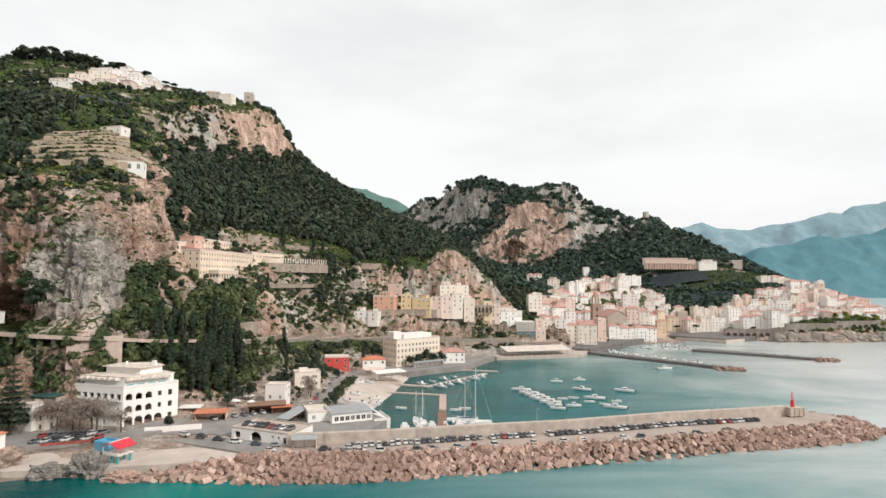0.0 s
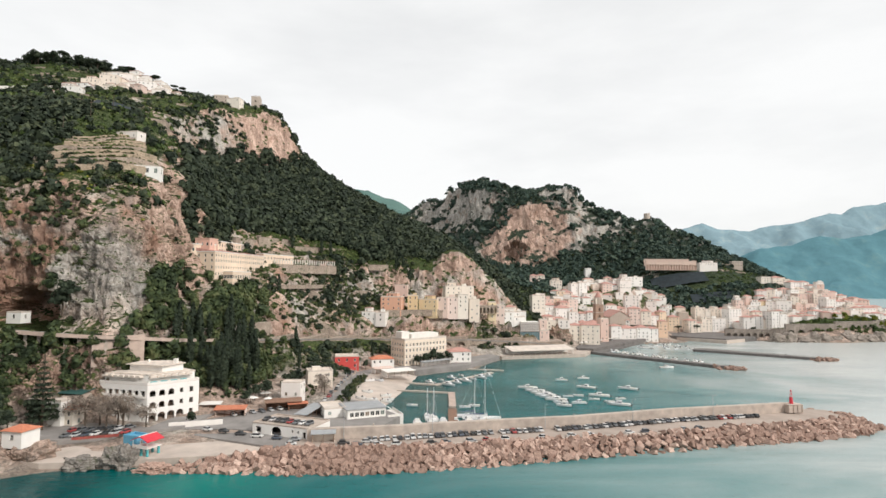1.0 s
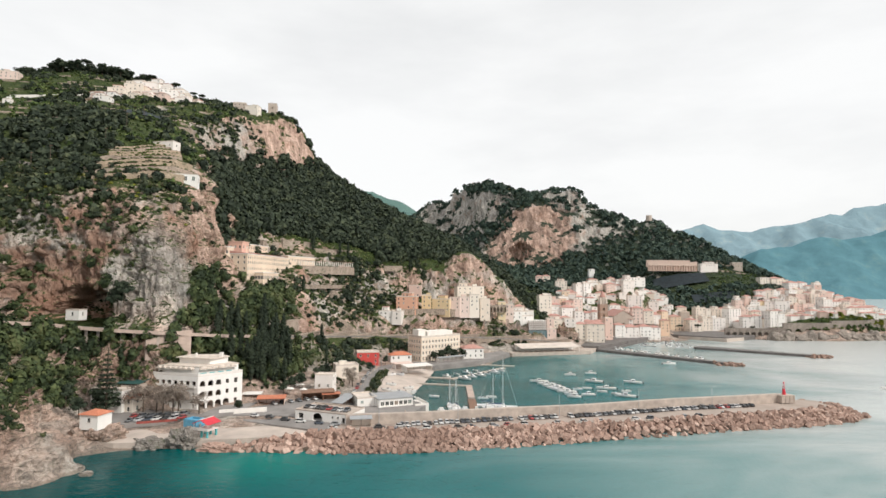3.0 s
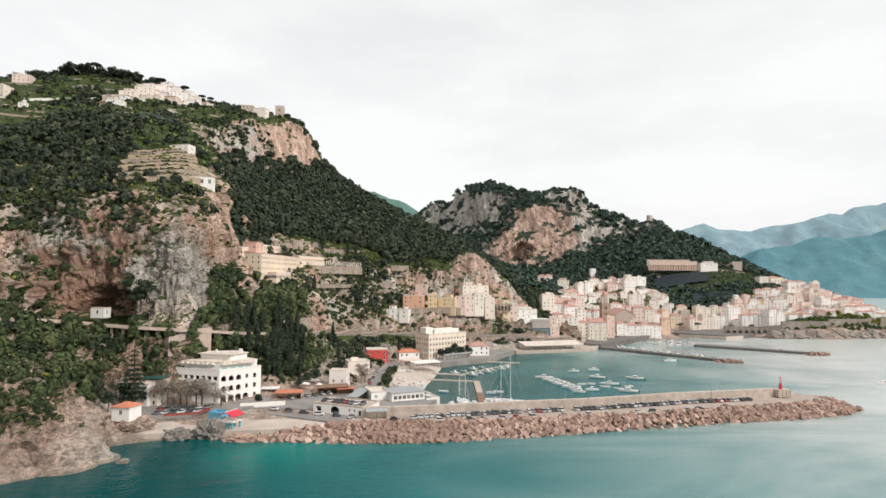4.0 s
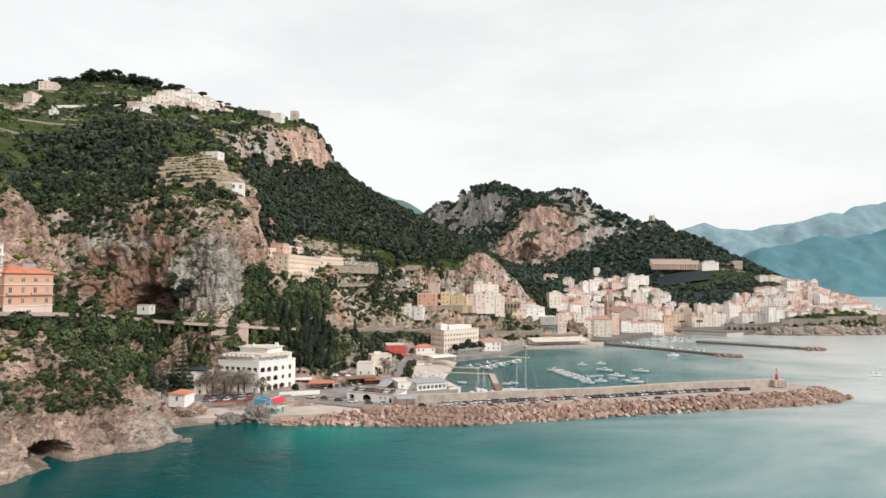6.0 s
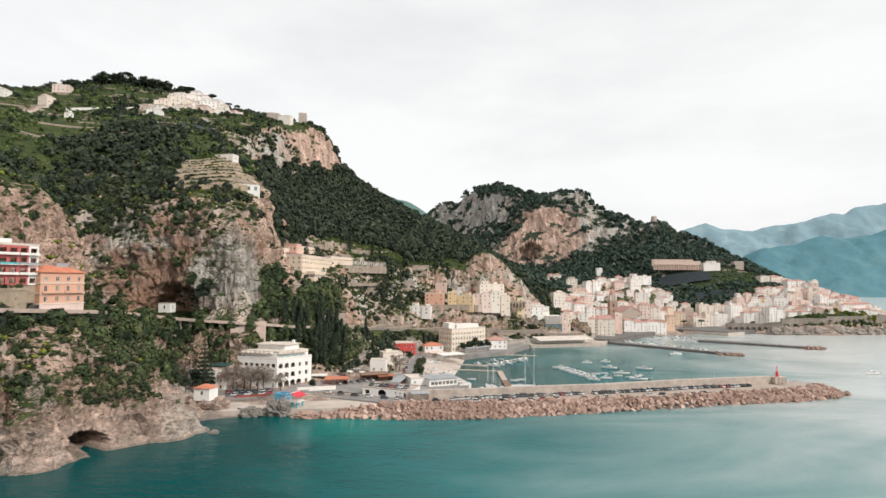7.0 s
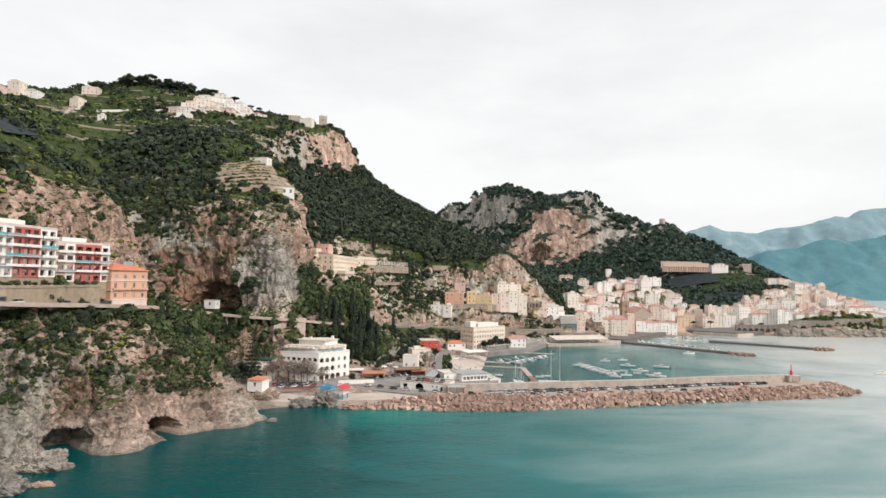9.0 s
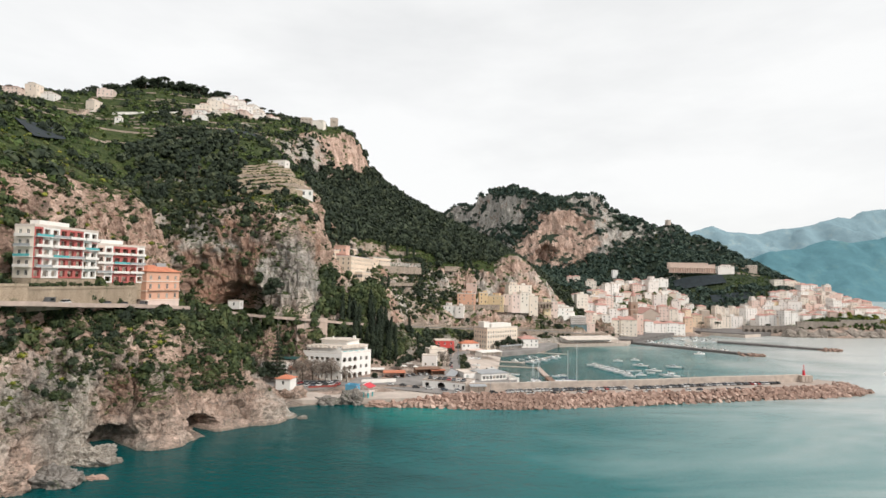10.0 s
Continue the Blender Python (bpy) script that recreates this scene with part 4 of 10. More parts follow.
SIDES = {"front": lambda w, d: ((-w / 2, 0, 0), (1, 0, 0), w), "right": lambda w, d: ((w / 2, 0, 0), (0, 1, 0), d),
         "back": lambda w, d: ((w / 2, d, 0), (-1, 0, 0), w), "left": lambda w, d: ((-w / 2, d, 0), (0, -1, 0), d)}


def rows_of(length, base, top, floor=3.4, bay=3.3, size=(1.1, 1.6), arched=False, first=0.9, skip=0.0, rng=random):
    """Openings in even rows over a wall, none below base."""
    n = max(1, int((length - 0.8) / bay))
    gap = length / n
    out = []
    storeys = max(1, int((top - base + 0.4) / floor))
    for s in range(storeys):
        z = top - (s + 1) * floor + first
        for k in range(n):
            if rng.random() >= skip:
                out.append((gap * (k + 0.5) - size[0] / 2, z, size[0], size[1], arched))
    return out


TOWN_GROUPS = ("houses of the old town", "houses up the valley", "waterfront houses", "houses on the headland", "houses under the crag")


def house(x, y, top, w, d, turn=0, colour="white", roof="flat", label="", *rest, **more):
    """A house; a long one of the town is a row of narrow houses, each with its own height, colour and roof."""
    group = more.get("group", "")
    if group not in TOWN_GROUPS or w < 17:
        return one_house(x, y, top, w, d, turn, colour, roof, label, *rest, **more)
    r = random.Random(int(x * 13 + y * 7))
    n = max(2, round(w / 11.5))
    cuts = [k / n + (r.uniform(-0.25, 0.25) / n if 0 < k < n else 0) for k in range(n + 1)]
    where = label.split(" roof ")[-1]
    c, q = math.cos(radians(turn)), math.sin(radians(turn))
    for a, b in zip(cuts[:-1], cuts[1:]):
        wide, mid, back = (b - a) * w, ((a + b) / 2 - 0.5) * w, r.uniform(-1.2, 1.8)
        tone = colour if r.random() < 0.5 else r.choice(("white", "white", "cream", "cream", "pink", "peach", "yellow" if colour == "yellow" else "white"))
        lid = roof if r.random() < 0.75 else r.choice(("flat", "hip"))
        up = r.uniform(-3.2, 1.4)
        name_of = {"white": "whitewashed", "stone": "rough stone"}.get(tone, tone + " plastered")
        one_house(x + c * mid - q * back, y + q * mid + c * back, top + up, wide - 0.03, d * r.uniform(0.75, 1.0), turn + r.uniform(-2, 2), tone, lid,
                  f"narrow {name_of} house with a {'flat' if lid == 'flat' else 'faded tiled'} roof {where}", *rest, **{**more, "skip": 0.2})


def one_house(x, y, top, w, d, turn=0, colour="white", roof="flat", label="", floor=3.3, bay=3.2, size=(1.1, 1.6), base=None, sides=("front", "right", "left"),
          shutters="sill", name="house", category="house", group="", skip=0.25, show=None, extra=True):
    """A house whose front's middle stands at x, y; top is its wall's height over the sea, its foot goes down into the slope."""
    rng = random.Random(int(x * 31 + y * 17 + top))
    c, s = math.cos(radians(turn)), math.sin(radians(turn))
    feet = [ground_at(x + c * a - s * b, y + s * a + c * b) for a in (-w / 2, 0, w / 2) for b in (0, d)]
    z0 = (min(feet) - 1.5) if base is None else base
    low = max(feet[0], feet[2], feet[4], z0) - z0
    h = top - z0
    size = (rng.choice((0.9, 1.0, 1.15)), rng.choice((1.4, 1.55, 1.75))) if size == (1.2, 1.7) else size
    e = empty(name, x, y, z0, turn, label or f"{colour} plastered house with {'a tiled roof' if roof != 'flat' else 'a flat roof'} among its neighbours", category, group)
    bm = bmesh.new()
    floors_seen = show if show is not None else max(floor, min(h, h - low + 1.5))
    todo = []
    for side in ("front", "right", "back", "left"):
        o, u, length = SIDES[side](w, d)
        holes = []
        if side in sides:
            holes = [q for q in rows_of(length, h - floors_seen, h, floor, bay, size, skip=skip, rng=rng) if q[1] > 0.3]
        facade(bm, o, u, length, h, holes)
        todo += [(o, u, q) for q in holes]
    bmesh.ops.remove_doubles(bm, verts=bm.verts[:], dist=0.001)
    part("wall", bm, WALLS[colour], e)
    for o, u, q in todo:
        add_window(e, o, u, q[0], q[1], q[2], q[3], shutters)
    if roof == "flat":
        top_part = part("roof", flat_roof(w, d, h, rng.uniform(0.4, 1.0)), [M_FLATROOF], e)
        if extra and w > 11 and rng.random() < 0.65:          # a set-back storey over part of the roof
            a, ww, b = rng.uniform(-w / 2, -w * 0.2), w * rng.uniform(0.4, 0.65), rng.uniform(1.6, 3.2)
            bm = bmesh.new()
            up = [(0.9 + k * 2.9, 0.7, size[0], size[1], False) for k in range(int((ww - 1) / 2.9))]
            facade(bm, (a, b, h), (1, 0, 0), ww, 3.1, up)
            facade(bm, (a + ww, b, h), (0, 1, 0), d - b - 0.4, 3.1, [])
            facade(bm, (a + ww, d - 0.4, h), (-1, 0, 0), ww, 3.1, [])
            facade(bm, (a, d - 0.4, h), (0, -1, 0), d - b - 0.4, 3.1, [])
            part("upper_storey", bm, WALLS[colour], e)
            for q in up:
                add_window(e, (a, b, h), (1, 0, 0), *q[:4], shutters)
            bm = bmesh.new()
            box(bm, a - 0.3, a + ww + 0.3, b - 0.4, d - 0.2, h + 3.1, h + 3.4)
            part("roof", bm, M_TILE if rng.random() < 0.5 else M_FLATROOF, e)
        elif extra and rng.random() < 0.55:
            bm = bmesh.new()
            a, b = rng.uniform(-w / 2 + 1.5, 0), rng.uniform(1, max(1.2, d - 4))
            box(bm, a, a + rng.uniform(2, min(5, w * 0.45)), b, b + 2.8, h, h + rng.uniform(2, 2.9))
            part("stair_hut", bm, WALLS[colour], top_part)
    elif roof == "hip":
        top_part = part("roof", hip_roof(w, d, h, min(w, d) * 0.22), [M_TILE], e)
    elif roof == "red":
        top_part = part("roof", hip_roof(w, d, h, min(w, d) * 0.25), [M_TILE_RED], e)
    if extra and rng.random() < 0.3:
        bm = bmesh.new()
        a, b = rng.uniform(-w * 0.35, w * 0.35), d * 0.7
        box(bm, a, a + 0.7, b, b + 0.7, h, h + 2.6)
        box(bm, a - 0.1, a + 0.8, b - 0.1, b + 0.8, h + 2.6, h + 2.75)
        part("chimney", bm, WALLS["stone"], top_part)
    return e


# ---- vehicles ----
M_CAR = stepped("car_paint", [(0.03, 0.032, 0.036), (0.62, 0.62, 0.61), (0.05, 0.06, 0.08), (0.34, 0.35, 0.36), (0.02, 0.02, 0.022), (0.68, 0.67, 0.65), (0.10, 0.11, 0.12), (0.7, 0.7, 0.69), (0.05, 0.07, 0.10), (0.03, 0.03, 0.03), (0.5, 0.5, 0.5), (0.12, 0.13, 0.14), (0.66, 0.65, 0.64), (0.30, 0.31, 0.32), (0.04, 0.045, 0.05), (0.58, 0.57, 0.56), (0.36, 0.03, 0.03), (0.72, 0.71, 0.7), (0.2, 0.21, 0.22)], 0.3, 0.5)
M_CARGLASS = plain("car_glass", (0.03, 0.034, 0.038), 0.08, vary=0.1)
M_TYRE = plain("tyre_rubber", (0.03, 0.03, 0.03), 0.85)


def loft(bm, sections, mat=0):
    """Skin over cross-sections given as lists of equally many points."""
    rings = [[bm.verts.new(p) for p in s] for s in sections]
    n = len(rings[0])
    for a, b in zip(rings[:-1], rings[1:]):
        for k in range(n):
            bm.faces.new((a[k], a[(k + 1) % n], b[(k + 1) % n], b[k])).material_index = mat
    bm.faces.new(rings[0][::-1]).material_index = mat
    bm.faces.new(rings[-1]).material_index = mat


def car_ring(y, w, z0, z1, k=0.12):
    return [(-w, y, z0 + k), (-w + k, y, z0), (w - k, y, z0), (w, y, z0 + k), (w, y, z1 - k), (w - k, y, z1), (-w + k, y, z1), (-w, y, z1 - k)]


def make_car(name, length=4.1, width=1.75, height=1.5, van=False):
    e = empty(name, 0, 0, 0, 0, "", "car")
    L, W = length / 2, width / 2
    bm = bmesh.new()
    hood = 0.92
    loft(bm, [car_ring(-L, W * 0.82, 0.35, 0.72), car_ring(-L + 0.25, W, 0.25, hood - 0.08), car_ring(-L * 0.45, W, 0.22, hood), car_ring(L * 0.75, W, 0.22, hood + 0.04), car_ring(L, W * 0.88, 0.35, hood)])
    if van:
        loft(bm, [car_ring(-L * 0.55, W * 0.98, hood - 0.1, hood), car_ring(-L * 0.30, W * 0.94, hood - 0.1, height), car_ring(L * 0.97, W * 0.94, hood - 0.1, height)])
    else:
        loft(bm, [car_ring(-L * 0.18, W * 0.8, height - 0.1, height - 0.03, 0.03), car_ring(0.1, W * 0.82, height - 0.08, height, 0.03), car_ring(L * 0.62, W * 0.8, height - 0.1, height - 0.02, 0.03)])
    part("body", bm, M_CAR, e)
    bm = bmesh.new()
    if van:
        loft(bm, [car_ring(-L * 0.53, W * 0.9, hood, hood + 0.06, 0.03), car_ring(-L * 0.33, W * 0.97, hood, height - 0.3, 0.03), car_ring(L * 0.6, W * 0.97, hood + 0.1, height - 0.3, 0.03)])
    else:
        loft(bm, [car_ring(-L * 0.45, W * 0.9, hood - 0.03, hood, 0.02), car_ring(-L * 0.15, W * 0.86, hood - 0.03, height - 0.06, 0.04), car_ring(L * 0.62, W * 0.84, hood - 0.03, height - 0.06, 0.04), car_ring(L * 0.88, W * 0.88, hood - 0.03, hood + 0.05, 0.02)])
    part("glasshouse", bm, M_CARGLASS, e)
    for sx in (-1, 1):
        for sy in (-0.62, 0.62):
            bm = bmesh.new()
            rod(bm, (sx * (W - 0.18), sy * L, 0.31), (sx * (W + 0.01), sy * L, 0.31), 0.31, sides=10)
            part("wheel", bm, M_TYRE, e)
    return e


CAR_KINDS = [make_car("parked_car"), make_car("parked_car", 3.7, 1.66, 1.48), make_car("parked_car", 4.4, 1.85, 1.68), make_car("parked_van", 4.9, 1.95, 2.1, True)]
CARS_USED = [False] * 4


def put_car(kind, x, y, z, turn, where):
    label = f"parked {'white delivery van' if kind == 3 else ('compact car', 'small hatchback', 'tall family car')[kind]} {where}"
    if CARS_USED[kind]:
        c = copy_thing(CAR_KINDS[kind], pose(x, y, z, 0, 0, turn))
    else:
        c = CAR_KINDS[kind]
        c.matrix_world = pose(x, y, z, 0, 0, turn)
        CARS_USED[kind] = True
    return tagged(c, label, "van" if kind == 3 else "car", "parked cars")


# ---- the mole, its wall, lighthouse and parked cars ----
WALL_LINE = [(-53, 192.5), (-30, 196.3), (-18, 198.6), (-5, 202), (21, 208), (48, 213.6), (94, 228), (125, 234.8), (150, 241)]
EDGE_LINE = [(-60, 181.5), (-36, 182.5), (-17, 184), (11, 189.5), (41, 195.5), (86, 205), (139, 220), (168, 229)]
WATER_LINE = [(-90, 167), (-52, 165.5), (-21, 167.5), (24, 178), (76, 192), (132, 205.5), (165, 216), (180, 226)]
slab("pavement_mole", EDGE_LINE + [(172, 236), (171, 247), (158, 250)] + [(x - 0.8, y + 5) for x, y in WALL_LINE[::-1]], -6, 3.0, plain("sandy_mole_surface", (0.41, 0.335, 0.285), 0.92, vary=0.15, scale=0.12),
     "worn pinkish-grey roadway on top of the harbour mole", "mole")
slab("beach", [(-148, 171), (-131, 167.5), (-116, 170), (-101, 172.5), (-88, 175), (-70, 179), (-56, 181), (-56, 196), (-84, 203.5), (-100, 206), (-112, 199), (-134, 187), (-150, 181)], -3, 2.3, M_SAND,
     "pale grey sand beach beside the mole", "beach")


def wall_along(line, thick, z0, z1, z2, material, name, label):
    """A wall that follows a line in plan, with a sloping crown from z1 to z2."""
    bm = bmesh.new()
    prev = None
    pts = along([(x, y, 0) for x, y in line], 6)
    for k, p in enumerate(pts):
        a, b = pts[max(0, k - 1)], pts[min(len(pts) - 1, k + 1)]
        d = Vector(b - a).normalized()
        nrm = Vector((-d.y, d.x, 0))
        h = z1 + (z2 - z1) * k / (len(pts) - 1)
        q = Vector(p)
        ring = [bm.verts.new(q + nrm * o + Vector((0, 0, z))) for o, z in ((0, z0), (thick, z0), (thick, h), (0, h))]
        if prev:
            for i in range(4):
                bm.faces.new((prev[i], prev[(i + 1) % 4], ring[(i + 1) % 4], ring[i]))
        else:
            bm.faces.new(ring[::-1])
        prev = ring
    bm.faces.new(prev)
    bmesh.ops.recalc_face_normals(bm, faces=bm.faces[:])
    return tagged(part(name, bm, material), label, "wall", kind="structure")


mole_wall = wall_along(WALL_LINE, 2.4, 2.8, 6.9, 7.2, M_CONCRETE, "wall_mole", "weathered concrete parapet wall along the mole")
cap = bmesh.new()
pts = along([(x, y, 0) for x, y in WALL_LINE], 8)
for k in range(2, len(pts) - 2, 4):
    rod(cap, (pts[k][0] + 0.3, pts[k][1] + 1.2, 6.9), (pts[k][0] + 0.3, pts[k][1] + 1.2, 7.9), 0.25, 0.2)
part("bollard_posts", cap, M_CONCRETE, mole_wall)
kerb = bmesh.new()
for a, b in zip(EDGE_LINE[1:-2], EDGE_LINE[2:-1]):
    d = (Vector(b) - Vector(a))
    n = int(d.length / 5)
    for k in range(n):
        p, q = Vector(a) + d * (k / n), Vector(a) + d * ((k + 0.9) / n)
        o = Vector((d.y, -d.x)).normalized()
        v = [kerb.verts.new((*c, z)) for z in (2.6, 3.75) for c in (p, q, q - o * 1.1, p - o * 1.1)]
        for f in ((0, 1, 5, 4), (1, 2, 6, 5), (2, 3, 7, 6), (3, 0, 4, 7), (4, 5, 6, 7)):
            kerb.faces.new([v[i] for i in f])
bmesh.ops.recalc_face_normals(kerb, faces=kerb.faces[:])
tagged(part("trim_mole_edge", kerb, M_CONCRETE), "row of concrete edge blocks above the armour rocks", "kerb", kind="structure")

M_REDPAINT = plain("signal_red_paint", (0.62, 0.03, 0.05), 0.5, vary=0.08)


def lighthouse(x, y, z):
    e = empty("lighthouse", x, y, z, 12, "small red harbour light on a concrete block at the mole's end", "lighthouse")
    bm = bmesh.new()
    box(bm, -4.5, 4.5, -3, 3, -3.8, 0.4)
    box(bm, -4.7, 4.7, -3.2, 3.2, 0.4, 0.65)
    for k in range(4):
        box(bm, -4.6 + k * 2.9, -4.1 + k * 2.9, -3.35, -3.0, -3.8, 0.4)
    part("base_block", bm, M_CONCRETE, e)
    bm = bmesh.new()
    rod(bm, (0, 0, 0.6), (0, 0, 4.2), 1.05, 0.8, 12)
    part("lantern_house", bm, M_REDPAINT, e)
    bm = bmesh.new()
    for k in range(4):
        a = k * math.pi / 2
        rod(bm, (0.75 * math.cos(a), 0.75 * math.sin(a), 4.2), (0.25 * math.cos(a), 0.25 * math.sin(a), 7.4), 0.11, 0.09)
    rod(bm, (0, 0, 5.4), (0, 0, 5.55), 0.7, 0.7, 10)
    part("lattice_mast", bm, M_REDPAINT, e)
    bm = bmesh.new()
    rod(bm, (0, 0, 7.3), (0, 0, 8.0), 0.45, 0.35, 10)
    rod(bm, (0, 0, 8.0), (0, 0, 8.4), 0.4, 0.02, 10)
    part("lamp", bm, M_REDPAINT, e)
    e.scale = (0.8, 0.8, 0.8)
    return e


lighthouse(152, 241.5, 6.4)

MOLE_TURN = math.degrees(math.atan2(43, 201))
rng = random.Random(4)
row = along([(x, y, 0) for x, y in WALL_LINE], 0.5)
travel, spot = 0.0, 0
for a, b in zip(row[:-1], row[1:]):
    travel += float(np.linalg.norm(b - a))
    if travel > 22 + spot * 2.28 and a[0] < 130:
        spot += 1
        if abs(a[0] - 36) < 2.2 or rng.random() < 0.03:
            continue
        put_car(rng.choice((0, 0, 1, 1, 2)), a[0] + 0.8, a[1] - 3.3 + rng.uniform(-0.3, 0.3), 3.0, MOLE_TURN + rng.choice((0, 180)) + rng.uniform(-3, 3), "nose-in against the mole's wall")
for k, x in enumerate((-34, -27, -20, -8, -3, 6, 12, 19, 33, 44, 51, 67, 74, 90, 97, 110)):
    y = float(np.interp(x, [p[0] for p in EDGE_LINE], [p[1] for p in EDGE_LINE])) + 3.4
    put_car((0, 1, 2, 1, 0)[k % 5], x, y, 3.0, MOLE_TURN + 90 + rng.uniform(-4, 4), "along the mole's seaward edge")

# ---- armour rocks ----
def armour_mat():
    """Quarried limestone blocks, each of its own pinkish tone, stained and pitted."""
    m, n, l, b = mat_base("pink_grey_armour_rock")
    geo = n.new("ShaderNodeNewGeometry")
    base = ramp(n, l, geo.outputs["Random Per Island"], [(0, (0.25, 0.165, 0.13)), (0.3, (0.47, 0.325, 0.265)), (0.55, (0.33, 0.225, 0.18)), (0.8, (0.60, 0.44, 0.365)), (1, (0.22, 0.145, 0.115))])
    blot = noise_of(n, l, 1.4, 5, 0.7)
    base = mix(n, l, 1.0, base, ramp(n, l, blot, [(0.32, (0.55, 0.52, 0.5)), (0.55, (1, 1, 1)), (0.75, (1.2, 1.18, 1.15))]), "MULTIPLY")
    l.new(base, b.inputs["Base Color"])
    b.inputs["Roughness"].default_value = 0.93
    b.inputs["Specular IOR Level"].default_value = 0.25
    bump(n, l, b, blot, 0.7, 0.2)
    return m


M_ROCK = armour_mat()


def rock_mesh(seed, blocky=0.75):
    """A broken quarry block: a cube with its corners knocked about and its edges cut."""
    r = random.Random(seed)
    bm = bmesh.new()
    bmesh.ops.create_cube(bm, size=1)
    bmesh.ops.bevel(bm, geom=bm.edges[:], offset=0.04 + r.random() * 0.05, segments=1, affect="EDGES")
    for v in bm.verts:
        v.co += Vector((r.uniform(-1, 1), r.uniform(-1, 1), r.uniform(-1, 1))) * 0.11 * (1.6 - blocky)
        v.co *= 1 + (1 - blocky) * 0.5 * noise.noise(v.co * 2 + Vector((seed, 0, 0)))
    return bm


ROCKS = []
for k in range(12):
    rb = rock_mesh(k + 3)
    me = bpy.data.meshes.new("rock")
    rb.to_mesh(me)
    rb.free()
    me.materials.append(M_ROCK)
    ROCKS.append(me)
ROCK_DATA = []
for me in ROCKS:
    co = np.empty(len(me.vertices) * 3, np.float32)
    me.vertices.foreach_get("co", co)
    me.calc_loop_triangles()
    tri = np.empty(len(me.loop_triangles) * 3, np.int32)
    me.loop_triangles.foreach_get("vertices", tri)
    ROCK_DATA.append((co.reshape(-1, 3), tri.reshape(-1, 3)))


def rock_spots():
    """Places, turns and sizes of the blocks of the mole's seaward slope, from the roadway down to the water."""
    r = random.Random(21)
    out = []
    edge = along([(x, y, 0) for x, y in EDGE_LINE], 2.2)
    w = np.array(WATER_LINE)
    total = len(edge)
    for k, p in enumerate(edge):
        f = k / (total - 1)
        s = f * (len(WATER_LINE) - 1)
        i = min(int(s), len(WATER_LINE) - 2)
        q = w[i] + (w[i + 1] - w[i]) * (s - i)
        reach = math.dist(p[:2], q)
        n = max(3, int(reach / 1.95))
        for j in range(n + 1):
            g = j / n
            x, y = p[0] + (q[0] - p[0]) * g, p[1] + (q[1] - p[1]) * g
            z = 3.3 * (1 - g ** 1.4) - 0.15 + r.uniform(-0.7, 0.8)
            size = r.uniform(1.5, 3.1)
            out.append((x + r.uniform(-0.7, 0.7), y + r.uniform(-0.7, 0.7), z, r.uniform(0, 360), r.uniform(-55, 55), r.uniform(-55, 55), size, r.uniform(0.55, 0.9), r.uniform(0.5, 0.8)))
    for k in range(70):                                       # round the mole's head
        a = radians(r.uniform(-75, 100))
        d = r.uniform(3, 12)
        x, y = 170 + d * math.cos(a), 237 + d * 0.95 * math.sin(a)
        out.append((x, y, 3.0 * (1 - (d / 12) ** 1.3) - 0.2 + r.uniform(-0.4, 0.5), r.uniform(0, 360), r.uniform(-30, 30), r.uniform(-30, 30), r.uniform(1.8, 3), r.uniform(0.65, 1), r.uniform(0.6, 0.95)))
    for k in range(60):                                       # on the harbour side of the head and at the beach's foot
        if k < 25:
            x, y, z = 155 + k * 0.7, 251 + r.uniform(-2, 2), r.uniform(-0.4, 1.8)
        else:
            x, y, z = r.uniform(-90, -60), r.uniform(168, 177), r.uniform(-0.2, 1.4)
        out.append((x, y, z, r.uniform(0, 360), r.uniform(-30, 30), r.uniform(-30, 30), r.uniform(1.3, 2.3), r.uniform(0.65, 1), r.uniform(0.6, 0.95)))
    return out


def lay_rocks():
    e = empty("armour_rocks", 40, 185, 0, 0, "heap of pinkish quarried blocks armouring the mole's seaward side", "breakwater")
    e["kind"] = "structure"
    spots = rock_spots()
    near = sorted(range(len(spots)), key=lambda k: abs(spots[k][0] + 30) + 0.3 * abs(spots[k][1] - 168))[:300]
    picked = set(near)
    rest_v, rest_t, count = [], [], 0
    for k, (x, y, z, a, b, c, size, f, g) in enumerate(spots):
        m = pose(x, y, z, b, c, a) @ Matrix.Diagonal((size, size * f, size * g, 1))
        if k in picked:
            ob = new("rock", ROCKS[k % 12])
            ob.parent = e
            ob.matrix_local = pose(-40, -185, 0) @ m
        else:
            v, t = ROCK_DATA[k % 12]
            mm = np.array(pose(-40, -185, 0) @ m)
            rest_v.append(v @ mm[:3, :3].T + mm[:3, 3])
            rest_t.append(t + count)
            count += len(v)
    # dark sheet added under the blocks so that the gaps look shaded
    top, low = along([(x, y, 0) for x, y in EDGE_LINE], 6), along([(x, y, 0) for x, y in WATER_LINE], 6)
    n = min(len(top), len(low))
    bed_v = []
    for k in range(n):
        p, q = top[round(k * (len(top) - 1) / (n - 1))], low[round(k * (len(low) - 1) / (n - 1))]
        bed_v += [(p[0] - 40, p[1] - 185, 2.2), (p[0] * 0.5 + q[0] * 0.5 - 40, p[1] * 0.5 + q[1] * 0.5 - 185, 0.5), (q[0] - 40, q[1] - 185, -2.0)]
    mesh_of("core_rubble", bed_v, [(k * 3 + j, k * 3 + j + 1, k * 3 + j + 4, k * 3 + j + 3) for k in range(n - 1) for j in (0, 1)], M_JETTY, e)
    ob = mesh_of("far_rocks", np.concatenate(rest_v), np.concatenate(rest_t), M_ROCK, e)
    ob["kind"] = "stuff"


